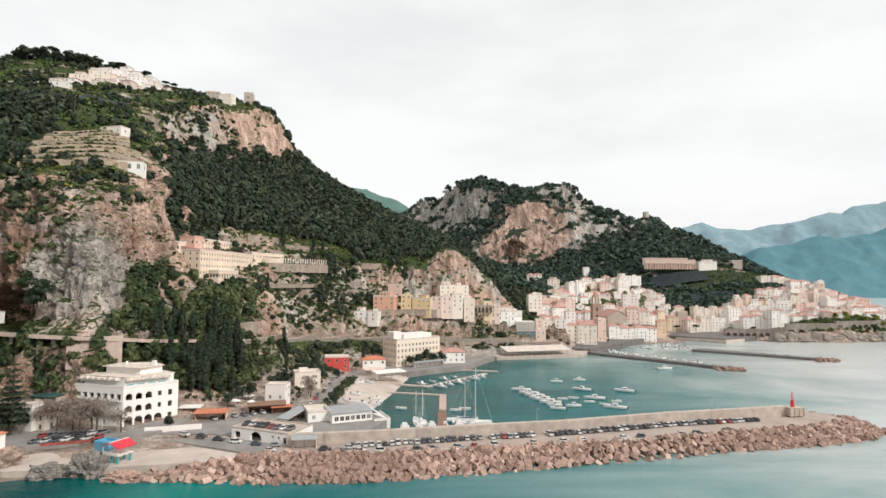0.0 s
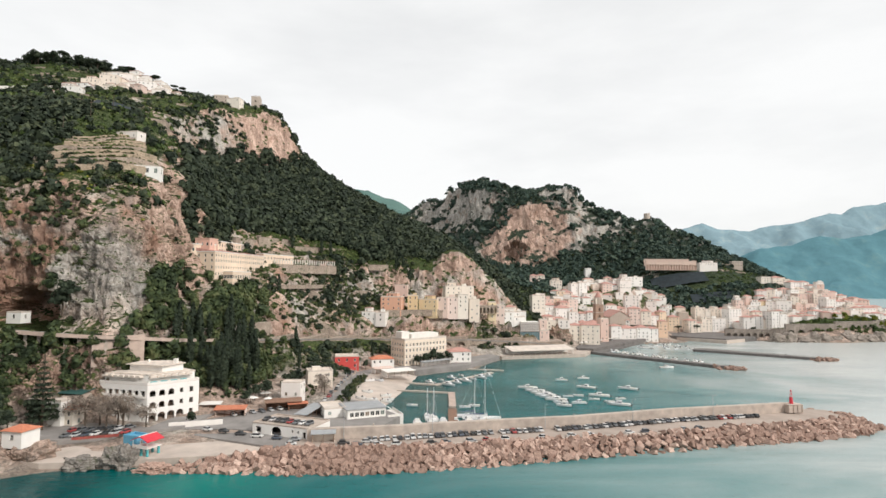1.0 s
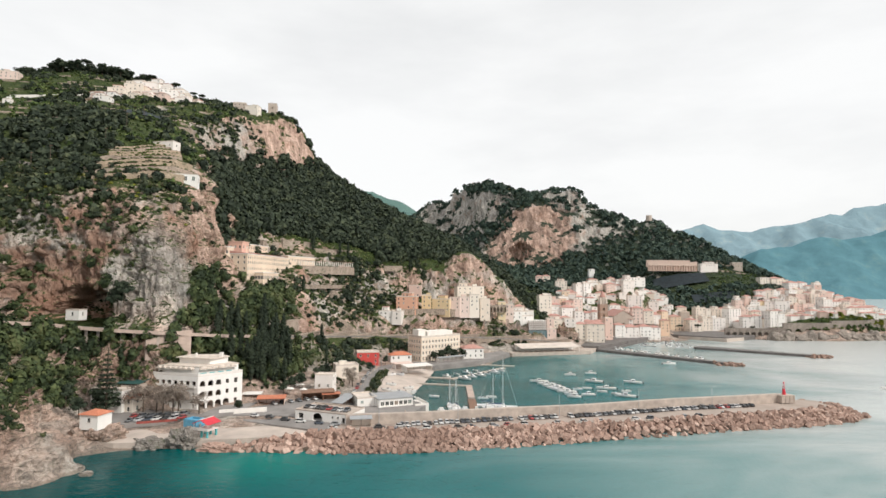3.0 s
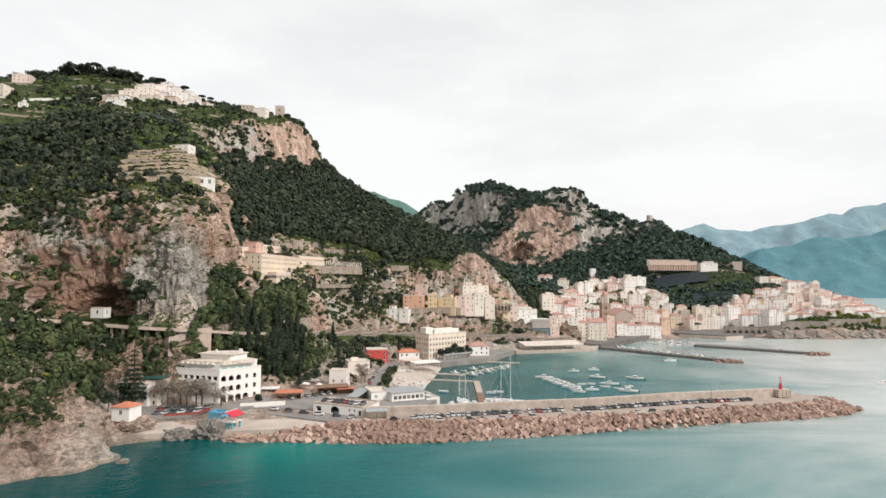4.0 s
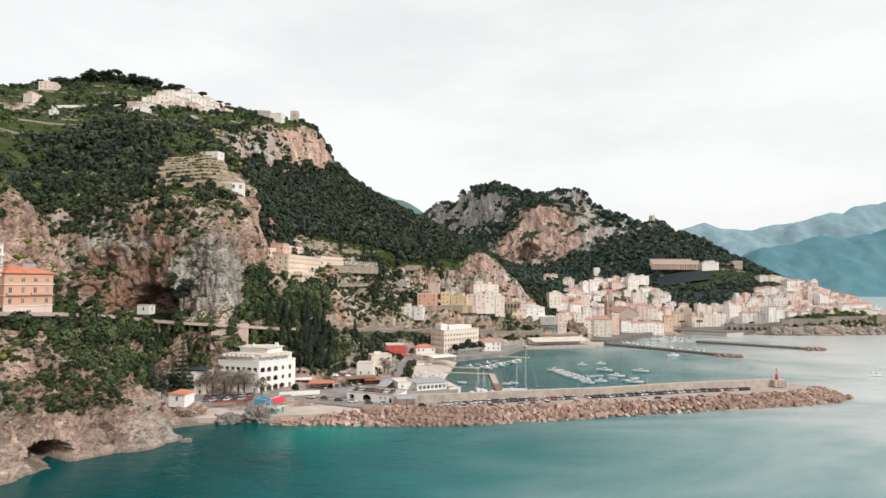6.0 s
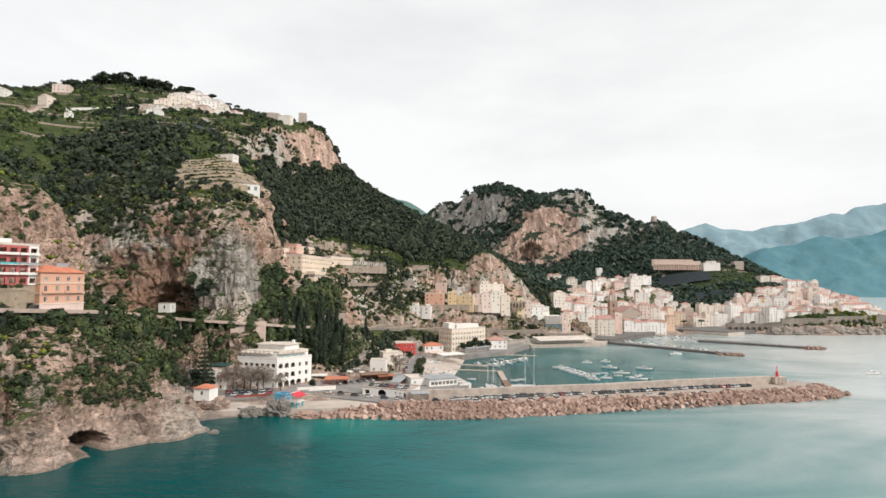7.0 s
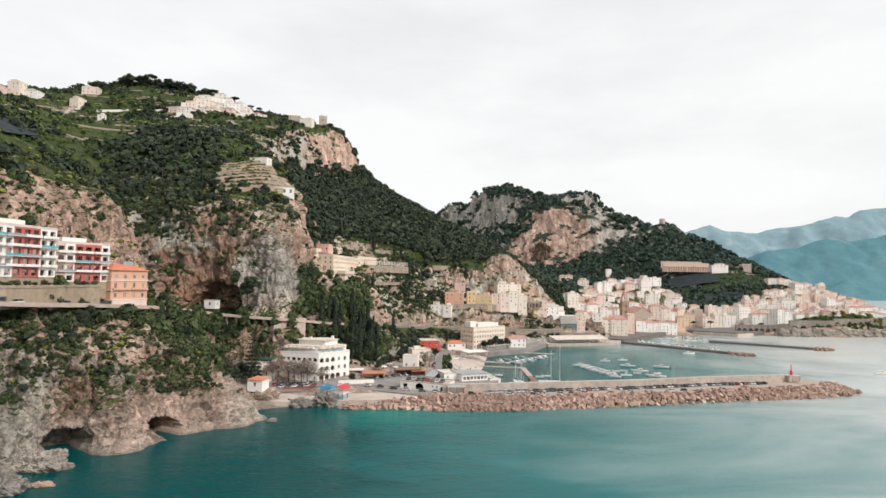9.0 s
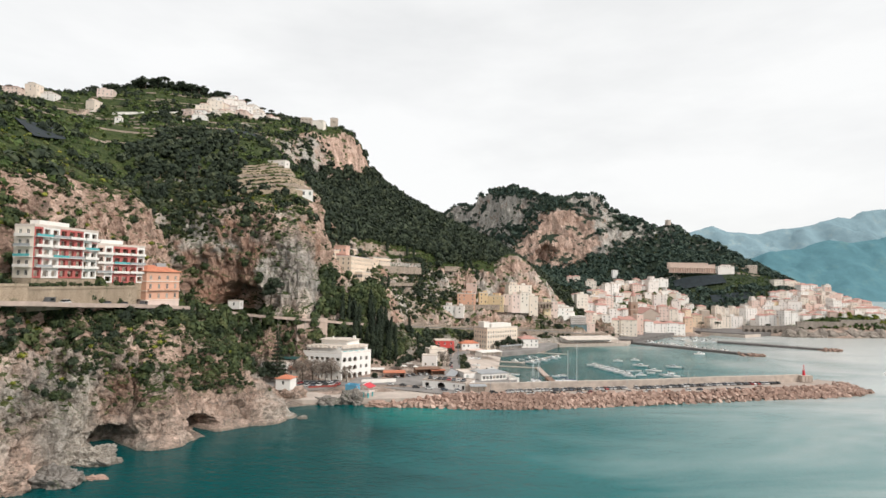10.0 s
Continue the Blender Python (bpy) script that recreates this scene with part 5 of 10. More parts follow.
# ---- roads, viaduct and retaining walls ----
M_STONEWALL = rubble("dry_stone_wall", (0.27, 0.215, 0.175), (0.50, 0.41, 0.335), 1.8)
M_TERRACE = rubble("terrace_stone", (0.34, 0.265, 0.19), (0.55, 0.44, 0.33), 2.2)
M_PARAPET = plain("pinkish_parapet", (0.50, 0.39, 0.33), 0.9, vary=0.15, scale=0.3)
M_JETTY = plain("dark_jetty_paving", (0.17, 0.155, 0.145), 0.9, vary=0.25, scale=0.25)
M_TEAL = plain("turquoise_paint", (0.10, 0.42, 0.44), 0.6)
M_NET = plain("dark_shade_net", (0.018, 0.028, 0.034), 0.9, vary=0.3, scale=0.2)
M_GREY_METAL = plain("grey_sheet_roof", (0.36, 0.37, 0.38), 0.55, vary=0.12, scale=0.5)
M_WOOD = plain("weathered_timber", (0.26, 0.15, 0.10), 0.85, vary=0.2, scale=1.0)


def ribbon(name, line, wide, thick, material, label, category="road", side=0.0):
    """A road bed that follows a line (x, y, z) in plan and height."""
    bm = bmesh.new()
    pts = along(line, 5)
    prev = None
    for k, p in enumerate(pts):
        d = Vector(pts[min(len(pts) - 1, k + 1)] - pts[max(0, k - 1)])
        d.z = 0
        d.normalize()
        o = Vector((-d.y, d.x, 0))
        c = Vector(p)
        ring = [bm.verts.new(c + o * s + Vector((0, 0, z))) for s, z in ((-wide / 2 + side, -thick), (wide / 2 + side, -thick), (wide / 2 + side, 0), (-wide / 2 + side, 0))]
        if prev:
            for i in range(4):
                bm.faces.new((prev[i], prev[(i + 1) % 4], ring[(i + 1) % 4], ring[i]))
        else:
            bm.faces.new(ring[::-1])
        prev = ring
    bm.faces.new(prev)
    bmesh.ops.recalc_face_normals(bm, faces=bm.faces[:])
    return tagged(part(name, bm, material), label, category, kind="structure")


COAST_ROAD = [(-246, 18, 52.2), (-208, 49, 51.6), (-196, 72, 50.6), (-193, 96, 49.1), (-191, 117, 48.1), (-191, 140, 46.6), (-190, 162, 45.2), (-192, 190, 42.8), (-187, 212, 40.4), (-176, 218.5, 38.8), (-161, 220.5, 37.6), (-147, 225, 36.4), (-138, 236, 34.6), (-131, 250, 32.6), (-120, 272, 30.4), (-108, 294, 28.4)]
ribbon("road_coast", COAST_ROAD, 7.5, 0.9, M_ASPHALT, "narrow coast road cut into the cliff", side=-0.5)
ribbon("trim_coast_parapet", [(x, y, z + 0.6) for x, y, z in COAST_ROAD], 0.45, 1.5, M_PARAPET, "low pale parapet of the coast road", "parapet", side=-4.4)
for k, (x, y, z) in enumerate(along(COAST_ROAD[9:12], 4.5)):
    g = ground_at(x + 2, y - 2)
    if z - g > 1.8:
        e = empty("viaduct_pier", x + 1.6, y - 1.8, g - 3, -50, "pale concrete pier carrying the coast road viaduct", "pier", "viaduct piers")
        bm = bmesh.new()
        box(bm, -0.4, 0.4, -0.6, 0.6, 0, z - 0.9 - g + 3)
        box(bm, -0.55, 0.55, -0.9, 0.9, z - 1.4 - g + 3, z - 0.85 - g + 3)
        part("shaft", bm, M_CONCRETE, e)


def arcade(name, a, b, z0, z1, bays, label, deep=2.6, material=None, tall=0.72, parapet=0.9):
    """A masonry retaining wall from a to b with blind arches."""
    a, b = Vector((*a, 0)), Vector((*b, 0))
    u = b - a
    w = u.length
    e = empty(name, a.x, a.y, z0, math.degrees(math.atan2(u.y, u.x)), label, "retaining wall")
    e["kind"] = "structure"
    h = z1 - z0
    gap = w / bays
    holes = [(gap * k + gap * 0.16, 0.4, gap * 0.68, h * tall, True) for k in range(bays)] if tall else []
    bm = bmesh.new()
    facade(bm, (0, 0, 0), (1, 0, 0), w, h, holes, deep)
    facade(bm, (0, deep, 0), (1, 0, 0), w, h, [])
    facade(bm, (w, 0, 0), (0, 1, 0), deep, h, [])
    facade(bm, (0, deep, 0), (0, -1, 0), deep, h, [])
    box(bm, -0.1, w + 0.1, -0.25, deep, h, h + parapet)
    part("masonry", bm, material or M_STONEWALL, e)
    return e


# the lower road's arches down to the harbour
for k, (p, q) in enumerate(zip(LOW_ROAD[:-1], LOW_ROAD[1:])):
    o = Vector((q[1] - p[1], p[0] - q[0])).normalized() * 3.2
    drop = (9, 9, 9, 9, 12, 12, 6)[k]
    top = (p[2] + q[2]) / 2 + (0.6 if k < 6 else 0.2)
    arcade("retaining_arcade" if k not in (1, 2) else "retaining_wall", (p[0] + o.x, p[1] + o.y), (q[0] + o.x, q[1] + o.y), top - drop, top, (3, 6, 6, 6, 4, 5, 4)[k],
           "old stone retaining wall with tall blind arches", tall=(0.8, 0.66, 0.66, 0.7, 0.72, 0.72, 0.6)[k])
ribbon("road_lower", LOW_ROAD, 7, 0.8, M_ASPHALT, "coast road descending on arches to the town")
# walls over the lower road, under the row of houses
arcade("viaduct_wall", (-149, 219.6), (-134.5, 233), 24, 35.4, 3, "solid pinkish wall at the end of the road viaduct", tall=0, material=M_PARAPET)
arcade("retaining_wall_high", (-57, 423), (-8, 442), 33, 37.2, 8, "low stone wall above a rock face", tall=0)
arcade("retaining_wall_high", (-8, 442), (30, 464), 31, 36.6, 6, "low stone wall above a rock face", tall=0)
arcade("retaining_loggia", (26, 459), (42, 465.5), 34, 40, 5, "small arched loggia on top of a wall", tall=0.75)
arcade("tunnel_front", (-110, 301), (-105.5, 315.5), 26.5, 35.5, 1, "masonry face over a road tunnel's dark mouth", tall=0.6, deep=4)
arcade("garden_wall", (-124, 330), (-88, 428), 55, 57.6, 10, "long pale garden wall on the slope", tall=0, parapet=0.3)
for x0, y0, x1, y1 in ((-136, 382, -122, 414), (-122, 414, -104, 446), (-131, 380, -117, 408), (-141, 352, -136, 378), (-113, 440, -92, 462)):
    low, high = sorted((ground_at(x0, y0), ground_at(x1, y1)))
    arcade("garden_wall", (x0, y0), (x1, y1), low - 1.5, high + 1.3, 6, "pale stone terrace wall in the convent garden", tall=0, parapet=0.2)
arcade("garden_wall", (-104, 436), (-52, 466), 70, 74, 8, "long pale garden wall on the slope", tall=0)
arcade("road_wall", (-196.5, 78), (-194.5, 136), 47.5, 54.5, 8, "long tan retaining wall behind the coast road", tall=0, deep=2, material=M_TERRACE)
arcade("road_wall", (-206, 62), (-196.5, 78), 48.5, 55.5, 3, "long tan retaining wall behind the coast road", tall=0, deep=2, material=M_TERRACE)

# hillside terraces: steps of stone wall, each with its bed behind
TERRACE_CORNERS = ((-199, 256), (-165, 290), (-216, 296), (-194, 330))
jog = random.Random(3)
for k in range(9):
    f, g = k / 9, (k + 1) / 9
    (ax, ay), (bx, by), (cx, cy), (dx, dy) = TERRACE_CORNERS
    a, b = Vector((ax + (cx - ax) * f, ay + (cy - ay) * f)), Vector((bx + (dx - bx) * f, by + (dy - by) * f))
    a2, b2 = Vector((ax + (cx - ax) * g, ay + (cy - ay) * g)), Vector((bx + (dx - bx) * g, by + (dy - by) * g))
    slip, slip2 = jog.uniform(-0.06, 0.05), jog.uniform(-0.03, 0.14 if k < 4 else 0.06)
    a, b, a2, b2 = a.lerp(b, slip), b.lerp(a, -slip2), a2.lerp(b2, slip), b2.lerp(a2, -slip2)
    n = 14
    verts, quads = [], []
    for i in range(n + 1):
        u = i / n
        p, q = a.lerp(b, u), a2.lerp(b2, u)
        bow = 2.0 * math.sin(math.pi * u) + 1.3 * fine_noise((p.x, p.y, k * 9), 9, 2)
        out = Vector((0.55, -0.83))
        p, q = p + out * bow, q + out * bow
        top = ground_at(*q) + 0.1 + 0.6 * fine_noise((q.x, q.y, 0), 5, 2)
        foot = ground_at(*p) - 2.5
        verts += [(p.x, p.y, foot), (p.x, p.y, top), (p.x - 0.4, p.y + 0.6, top), (p.x - 0.4, p.y + 0.6, top - 0.35), (q.x, q.y, top - 0.3), (q.x, q.y, foot)]
    for i in range(n):
        for j in range(5):
            o = i * 6 + j
            quads.append((o, o + 6, o + 7, o + 1))
    tagged(mesh_of("wall_terrace", verts, quads, M_STONEWALL if k % 3 == 1 else M_TERRACE), "tan dry-stone terrace wall stepping up the hillside", "terrace wall", kind="structure")
rng = random.Random(8)


def contour_wall(x, y, length, high, label):
    """A dry-stone wall that keeps to one height round the hill."""
    line = [(x, y)]
    for k in range(5):
        gx, gy = ground_at(x + 3, y) - ground_at(x - 3, y), ground_at(x, y + 3) - ground_at(x, y - 3)
        size = math.hypot(gx, gy) or 1
        x, y = x + gy / size * length / 5, y - gx / size * length / 5
        line.append((x, y))
    g = [ground_at(*p) for p in line]
    if max(g) - min(g) < 9:
        wall_along(line, 1.0, min(g) - 2.5, g[0] + high, g[-1] + high, M_STONEWALL, "wall_terrace", label)


for k in range(120):
    x, y = rng.uniform(-500, -225), rng.uniform(230, 560)
    if ground_at(x, y) < 118 or (-310 < x < -206 and 232 < y < 380 and y < 700 + x * 1.2):
        continue
    contour_wall(x, y, rng.uniform(16, 44), rng.uniform(0.7, 1.5), "dry-stone terrace wall among hillside scrub")
for k in range(22):
    x, y = rng.uniform(330, 470), rng.uniform(770, 850)
    g = [ground_at(x + s * 18, y) for s in (-1, 0, 1)]
    wall_along([(x - 18, y - 2), (x, y), (x + 18, y - 1)], 1.5, min(g) - 3, g[0] + 1.6, g[2] + 1.6, M_STONEWALL, "wall_terrace", "dry-stone terrace wall above the town")
for k in range(16):
    x, y = rng.uniform(-120, -70), rng.uniform(380, 440)
    g = [ground_at(x + s * 9, y + s * 7) for s in (-1, 0, 1)]
    wall_along([(x - 9, y - 7), (x, y), (x + 9, y + 7)], 1.1, min(g) - 2, g[0] + 0.9, g[2] + 0.9, M_STONEWALL, "wall_terrace", "dry-stone wall of a terraced garden")

wall_along([(-109, 205), (-100, 208.5), (-91, 212)], 0.5, 2.0, 5.6, 5.4, M_WHITE, "wall_beach", "low white wall between the beach and the road")

# ---- quays ----
slab("pavement_harbour", [(-106, 205), (-84, 205), (-56, 198), (-45, 200.5), (-30, 206), (-22, 228), (-42, 256), (-52, 262), (-51, 303), (-47, 345), (-20, 350), (14, 376), (40, 424), (34, 434), (2, 404), (-34, 368), (-58, 352), (-64, 300), (-64, 262), (-72, 250), (-98, 238)],
     -4, 3.5, M_ASPHALT, "worn grey harbour-front paving and road", "quay")


def shelving_beach(name, inner, outer, high, label, rows=9, cols=40):
    """A beach that falls from an inner line to an outer one below the water."""
    a, b = np.array(inner, float), np.array(outer, float)
    verts, quads = [], []
    for i in range(cols + 1):
        u = i / cols
        p = [np.array([np.interp(u, np.linspace(0, 1, len(q)), q[:, k]) for k in (0, 1)]) for q in (a, b)]
        for j in range(rows + 1):
            f = j / rows
            x, y = p[0] + (p[1] - p[0]) * f
            verts.append((x, y, high - (high + 0.7) * f ** 1.25 + 0.12 * fine_noise((x, y, 0), 4, 3)))
        verts.append((*p[1], -3.0))
    k = rows + 2
    for i in range(cols):
        for j in range(rows + 1):
            o = i * k + j
            quads.append((o, o + 1, o + k + 1, o + k))
    return tagged(mesh_of(name, verts, quads, M_SAND, smooth=False), label, "beach", kind="structure")


def harbour_beach_height(x, y):
    u = np.clip((y - 258) / 90, 0, 1)
    x0, x1 = -53 + 5 * u, -30 + 14 * u
    f = min(1, max(0, (x - x0) / (x1 - x0)))
    return 3.62 - 4.32 * f ** 1.25


shelving_beach("beach_harbour", [(-53, 256), (-52, 300), (-48, 349)], [(-30, 256), (-22, 300), (-16, 349)], 3.62, "harbour beach of grey sand with hauled-out boats")
slab("pavement_hotel", [(-152, 183), (-138, 186), (-114, 199.5), (-104, 205), (-98, 236), (-112, 232), (-116, 204), (-142, 210), (-166, 214), (-170, 200)], -2, 4.3, M_ASPHALT, "car park and terrace in front of the hotel", "car park")
slab("pavement_terminal", [(42, 426), (112, 446), (124, 470), (112, 478), (60, 462), (36, 440)], -4, 2.6, M_CONCRETE, "concrete landing stage below the town", "quay")
slab("pavement_town", [(112, 470), (125, 468), (192, 543), (234, 598), (286, 560), (332, 586), (336, 640), (230, 655), (160, 600), (108, 520)], -4, 4.4, M_JETTY, "harbour square and bus park before the town", "square")
slab("jetty_inner", [(122, 466), (127, 459), (196, 386), (201, 390), (134, 468), (192, 545)], -4, 2.0, M_JETTY, "long grey concrete jetty", "jetty")
slab("jetty_outer", [(222, 494), (220, 488), (296, 434), (301, 439), (232, 500)], -4, 1.9, M_JETTY, "long grey concrete jetty with a rock head", "jetty")
slab("beach_town", [(236, 598), (285, 556), (326, 584), (334, 600), (300, 612), (250, 618)], -3, 3.2, M_SAND, "town beach of grey sand", "beach")
slab("pier_timber", [(-1.2, 258.7), (2.2, 258.7), (2.4, 293.6), (-1.2, 293.6)], -0.6, 0.8, M_PARAPET, "reddish timber-decked floating pier in the harbour", "pier")
slab("pier_landing", [(-1.7, 222), (2.2, 222), (2.2, 252), (-1.7, 252)], -4, 1.3, M_WOOD, "brown timber landing stage at the mole", "pier")
slab("pontoon_cross", [(-34, 299), (-1.3, 292.2), (-1.3, 294.4), (-33.6, 301.4)], -0.6, 0.7, M_CONCRETE, "floating grey pontoon", "pontoon")
slab("pontoon_far", [(-27, 320.5), (-8, 314.5), (29.5, 361), (27.5, 363.5), (-8.5, 318), (-26.5, 323.5)], -0.6, 0.7, M_CONCRETE, "floating grey pontoon with moored boats", "pontoon")
slab("pontoon_far_arm", [(0, 378), (37, 369.5), (37.6, 372), (0.5, 381)], -0.6, 0.7, M_CONCRETE, "floating grey pontoon below the harbour road", "pontoon")


# ---- the white hotel by the beach ----
def balcony(parent, x0, x1, z, out=1.3, rail=M_WHITE, high=1.0):
    bm = bmesh.new()
    box(bm, x0, x1, -out, 0, z - 0.18, z)
    floor_slab = part("balcony_floor", bm, M_WHITE, parent)
    bm = bmesh.new()
    box(bm, x0, x1, -out, -out + 0.1, z + 0.004, z + high)
    part("balcony_parapet", bm, rail, floor_slab)


def prism(bm, outline, z0, z1):
    """An upright solid over an outline."""
    low = [bm.verts.new((*p, z0)) for p in outline]
    top = [bm.verts.new((*p, z1)) for p in outline]
    bm.faces.new(low[::-1])
    bm.faces.new(top)
    for k in range(len(low)):
        j = (k + 1) % len(low)
        bm.faces.new((low[k], low[j], top[j], top[k]))


M_CREAM_ROOF = plain("cream_roof_plaster", (0.72, 0.63, 0.55), 0.88, vary=0.2, scale=0.5)


def hotel():
    e = empty("seaside_hotel", -133.2, 215.8, 3.5, -15.5, "white stepped seaside hotel with arched loggias and roof terraces", "hotel")
    w, h, turn = 24.0, 14.6, radians(59.5)
    u2 = Vector((math.cos(turn), math.sin(turn), 0))
    corners = [Vector((-12, 0, 0)), Vector((12, 0, 0)), Vector((12, 0, 0)) + u2 * 20, Vector((8, 23, 0)), Vector((-12, 16, 0))]
    front = [(1.0 + k * 3.25, 10.0, 2.3, 2.4, False) for k in range(7)] + [(1.5 + k * 3.25, z, 1.2, 2.1, False) for z in (0.5, 5.5) for k in range(7) if (k * 3 + int(z)) % 5]
    right = [(0.7 + k * 3.5, 0.3, 2.8, 3.4, True) for k in range(4)]
    right += [(0.9 + k * 3.5, z, 2.3, 2.5, True) for z in (5.4, 10.0) for k in range(3)]
    right += [(12.4, z, 1.3, 1.9, False) for z in (5.9, 10.4)] + [(16.2, z, 1.5, 2.2, False) for z in (1.2, 5.7, 10.2)]
    bm = bmesh.new()
    holes_of = (front, right, [], [], [])
    for k in range(5):
        p, q = corners[k], corners[(k + 1) % 5]
        facade(bm, p, q - p, (q - p).length, h, holes_of[k], 1.1)
    part("wall", bm, WALLS["white"], e)
    for holes, o, u in ((front, corners[0], Vector((1, 0, 0))), (right, corners[1], u2)):
        for q in holes:
            ob = add_window(e, o, u, q[0], q[1], q[2], q[3], "bare")
            ob.matrix_local = ob.matrix_local @ Matrix.Translation((0, 0.8, 0))
    for s in (5.0, 9.6):
        balcony(e, -11.4, 11.2, s + 0.4)

    def shrunk(by):
        c = sum((p for p in corners), Vector()) / 5
        out = []
        for p in corners:
            d = p - c
            out.append(((c + d * (1 - by / d.length)).x, (c + d * (1 - by / d.length)).y))
        return out

    bm = bmesh.new()
    prism(bm, [(p.x, p.y) for p in corners], h, h + 0.12)
    part("roof", bm, M_FLATROOF, e)
    for k in range(5):                                        # parapet
        p, q = corners[k], corners[(k + 1) % 5]
        d = (q - p).normalized()
        o = Vector((-d.y, d.x, 0)) * 0.3
        bm = bmesh.new()
        prism(bm, [((p - d * 0.05).x, (p - d * 0.05).y), (q.x, q.y), ((q + o).x, (q + o).y), ((p + o).x, (p + o).y)], h + 0.12, h + 1.1)
        part("parapet", bm, M_WHITE, e)
    bm = bmesh.new()
    prism(bm, shrunk(2.0), h + 0.12, h + 3.9)
    part("upper_storey", bm, WALLS["white"], e)
    bm = bmesh.new()
    prism(bm, shrunk(1.6), h + 3.9, h + 4.2)
    part("roof", bm, M_CREAM_ROOF, e)
    ring = [Vector((*p, h)) for p in shrunk(2.0)]
    for k in range(2):
        p, q = ring[k], ring[k + 1]
        d = (q - p).normalized()
        o = Vector((d.y, -d.x, 0))
        n = int((q - p).length / 2.7)
        for j in range(n):
            ob = add_window(e, p, d, 0.5 + j * 2.7, 0.5, 1.8, 2.4, "bare")
            ob.matrix_local = ob.matrix_local @ Matrix.Translation((0, -0.28, 0))
            m = p + d * (1.4 + j * 2.7)
            sec = []
            for away in (-0.1, 1.9):                          # scalloped awning vault over each door
                sec.append([tuple(m + o * away + d * (-1.3 * math.cos(i * math.pi / 6)) + Vector((0, 0, 3.0 + 0.8 * math.sin(i * math.pi / 6)))) for i in range(7)] + [tuple(m + o * away + d * 1.3 + Vector((0, 0, 2.85))), tuple(m + o * away - d * 1.3 + Vector((0, 0, 2.85)))])
            bm = bmesh.new()
            loft(bm, sec)
            bmesh.ops.recalc_face_normals(bm, faces=bm.faces[:])
            part("vault", bm, M_CREAM_ROOF, e)
    bm = bmesh.new()                                          # top storey, set back again
    prism(bm, [(-5, 8), (11, 8.6), (15, 16), (7, 20), (-5.5, 14.5)], h + 4.2, h + 6.95)
    part("top_storey", bm, WALLS["white"], e)
    bm = bmesh.new()                                          # low roof sloping to the front edge
    loft(bm, [[(x, y, z + t) for x, y, z in ((-5.8, 6.6, h + 6.7), (12.2, 7.2, h + 6.7), (15.8, 16.4, h + 6.85), (7, 20.6, h + 6.9), (-6.2, 15, h + 6.9))] for t in (0, 0.3)])
    bmesh.ops.recalc_face_normals(bm, faces=bm.faces[:])
    part("roof", bm, M_CREAM_ROOF, e)
    for k in range(5):
        ob = add_window(e, (-5, 8, h + 4.3), (16, 0.6, 0), 0.8 + k * 3.1, 0.3, 1.9, 2.1, "bare")
        ob.matrix_local = ob.matrix_local @ Matrix.Translation((0, -0.28, 0))
    bm = bmesh.new()
    prism(bm, [(12.3, 13.2), (13.7, 13.4), (13.5, 14.8), (12.1, 14.6)], h + 6.9, h + 9.0)
    part("stair_head", bm, M_WHITE, e)
    bm = bmesh.new()
    rod(bm, (0, 13, h + 7.0), (0, 13, h + 8.3), 0.5, 0.45, 8)
    part("chimney", bm, M_WHITE, e)
    p, d = corners[1], u2
    for j in range(4):
        a, b = p + d * (1 + j * 3.8), p + d * (3.6 + j * 3.8)
        o = Vector((-d.y, d.x, 0)) * 0.1
        bm = bmesh.new()
        prism(bm, [(a.x, a.y), (b.x, b.y), ((b + o).x, (b + o).y), ((a + o).x, (a + o).y)], h + 1.1, h + 1.5)
        part("terrace_rail", bm, M_TEAL, e)
    return e


hotel()
house(-157, 205, 13.4, 15, 8, -10, "white", "flat", "low white annexe with turquoise shutters beside the hotel", 3.2, 3.2, (1.2, 1.8), base=3, show=8, extra=False, name="hotel_annexe", category="annexe")
house(-149.5, 205.5, 10.2, 8, 6, -12, "cream", "red", "low cream annexe with a small tiled roof", 3.2, 3.0, (1.2, 1.8), base=3, show=7, extra=False, name="hotel_annexe", category="annexe")


def shed(name, x, y, z, turn, w, d, h, roof_mat, wall_mat, label, category="shed", rise=1.2, posts=True):
    """An open-fronted shed: posts, a back wall, a sloping roof."""
    e = empty(name, x, y, z, turn, label, category)
    bm = bmesh.new()
    box(bm, -w / 2, w / 2, d - 0.25, d, 0, h)
    box(bm, -w / 2, -w / 2 + 0.25, 0.6, d - 0.25, 0, h)
    box(bm, w / 2 - 0.25, w / 2, 0.6, d - 0.25, 0, h)
    part("wall", bm, wall_mat, e)
    bm = bmesh.new()
    v = [bm.verts.new(p) for p in ((-w / 2 - 0.4, -0.5, h), (w / 2 + 0.4, -0.5, h), (w / 2 + 0.4, d + 0.3, h + rise), (-w / 2 - 0.4, d + 0.3, h + rise))]
    u = [bm.verts.new(q.co + Vector((0, 0, 0.25))) for q in v]
    bm.faces.new(v[::-1])
    bm.faces.new(u)
    for k in range(4):
        bm.faces.new((v[k], v[(k + 1) % 4], u[(k + 1) % 4], u[k]))
    part("roof", bm, roof_mat, e)
    if posts:
        for k in range(max(2, int(w / 4)) + 1):
            bm = bmesh.new()
            px = -w / 2 + 0.2 + k * (w - 0.4) / max(2, int(w / 4))
            rod(bm, (px, 0.1, 0), (px, 0.1, h), 0.1)
            part("post", bm, M_WOOD, e)
    return e


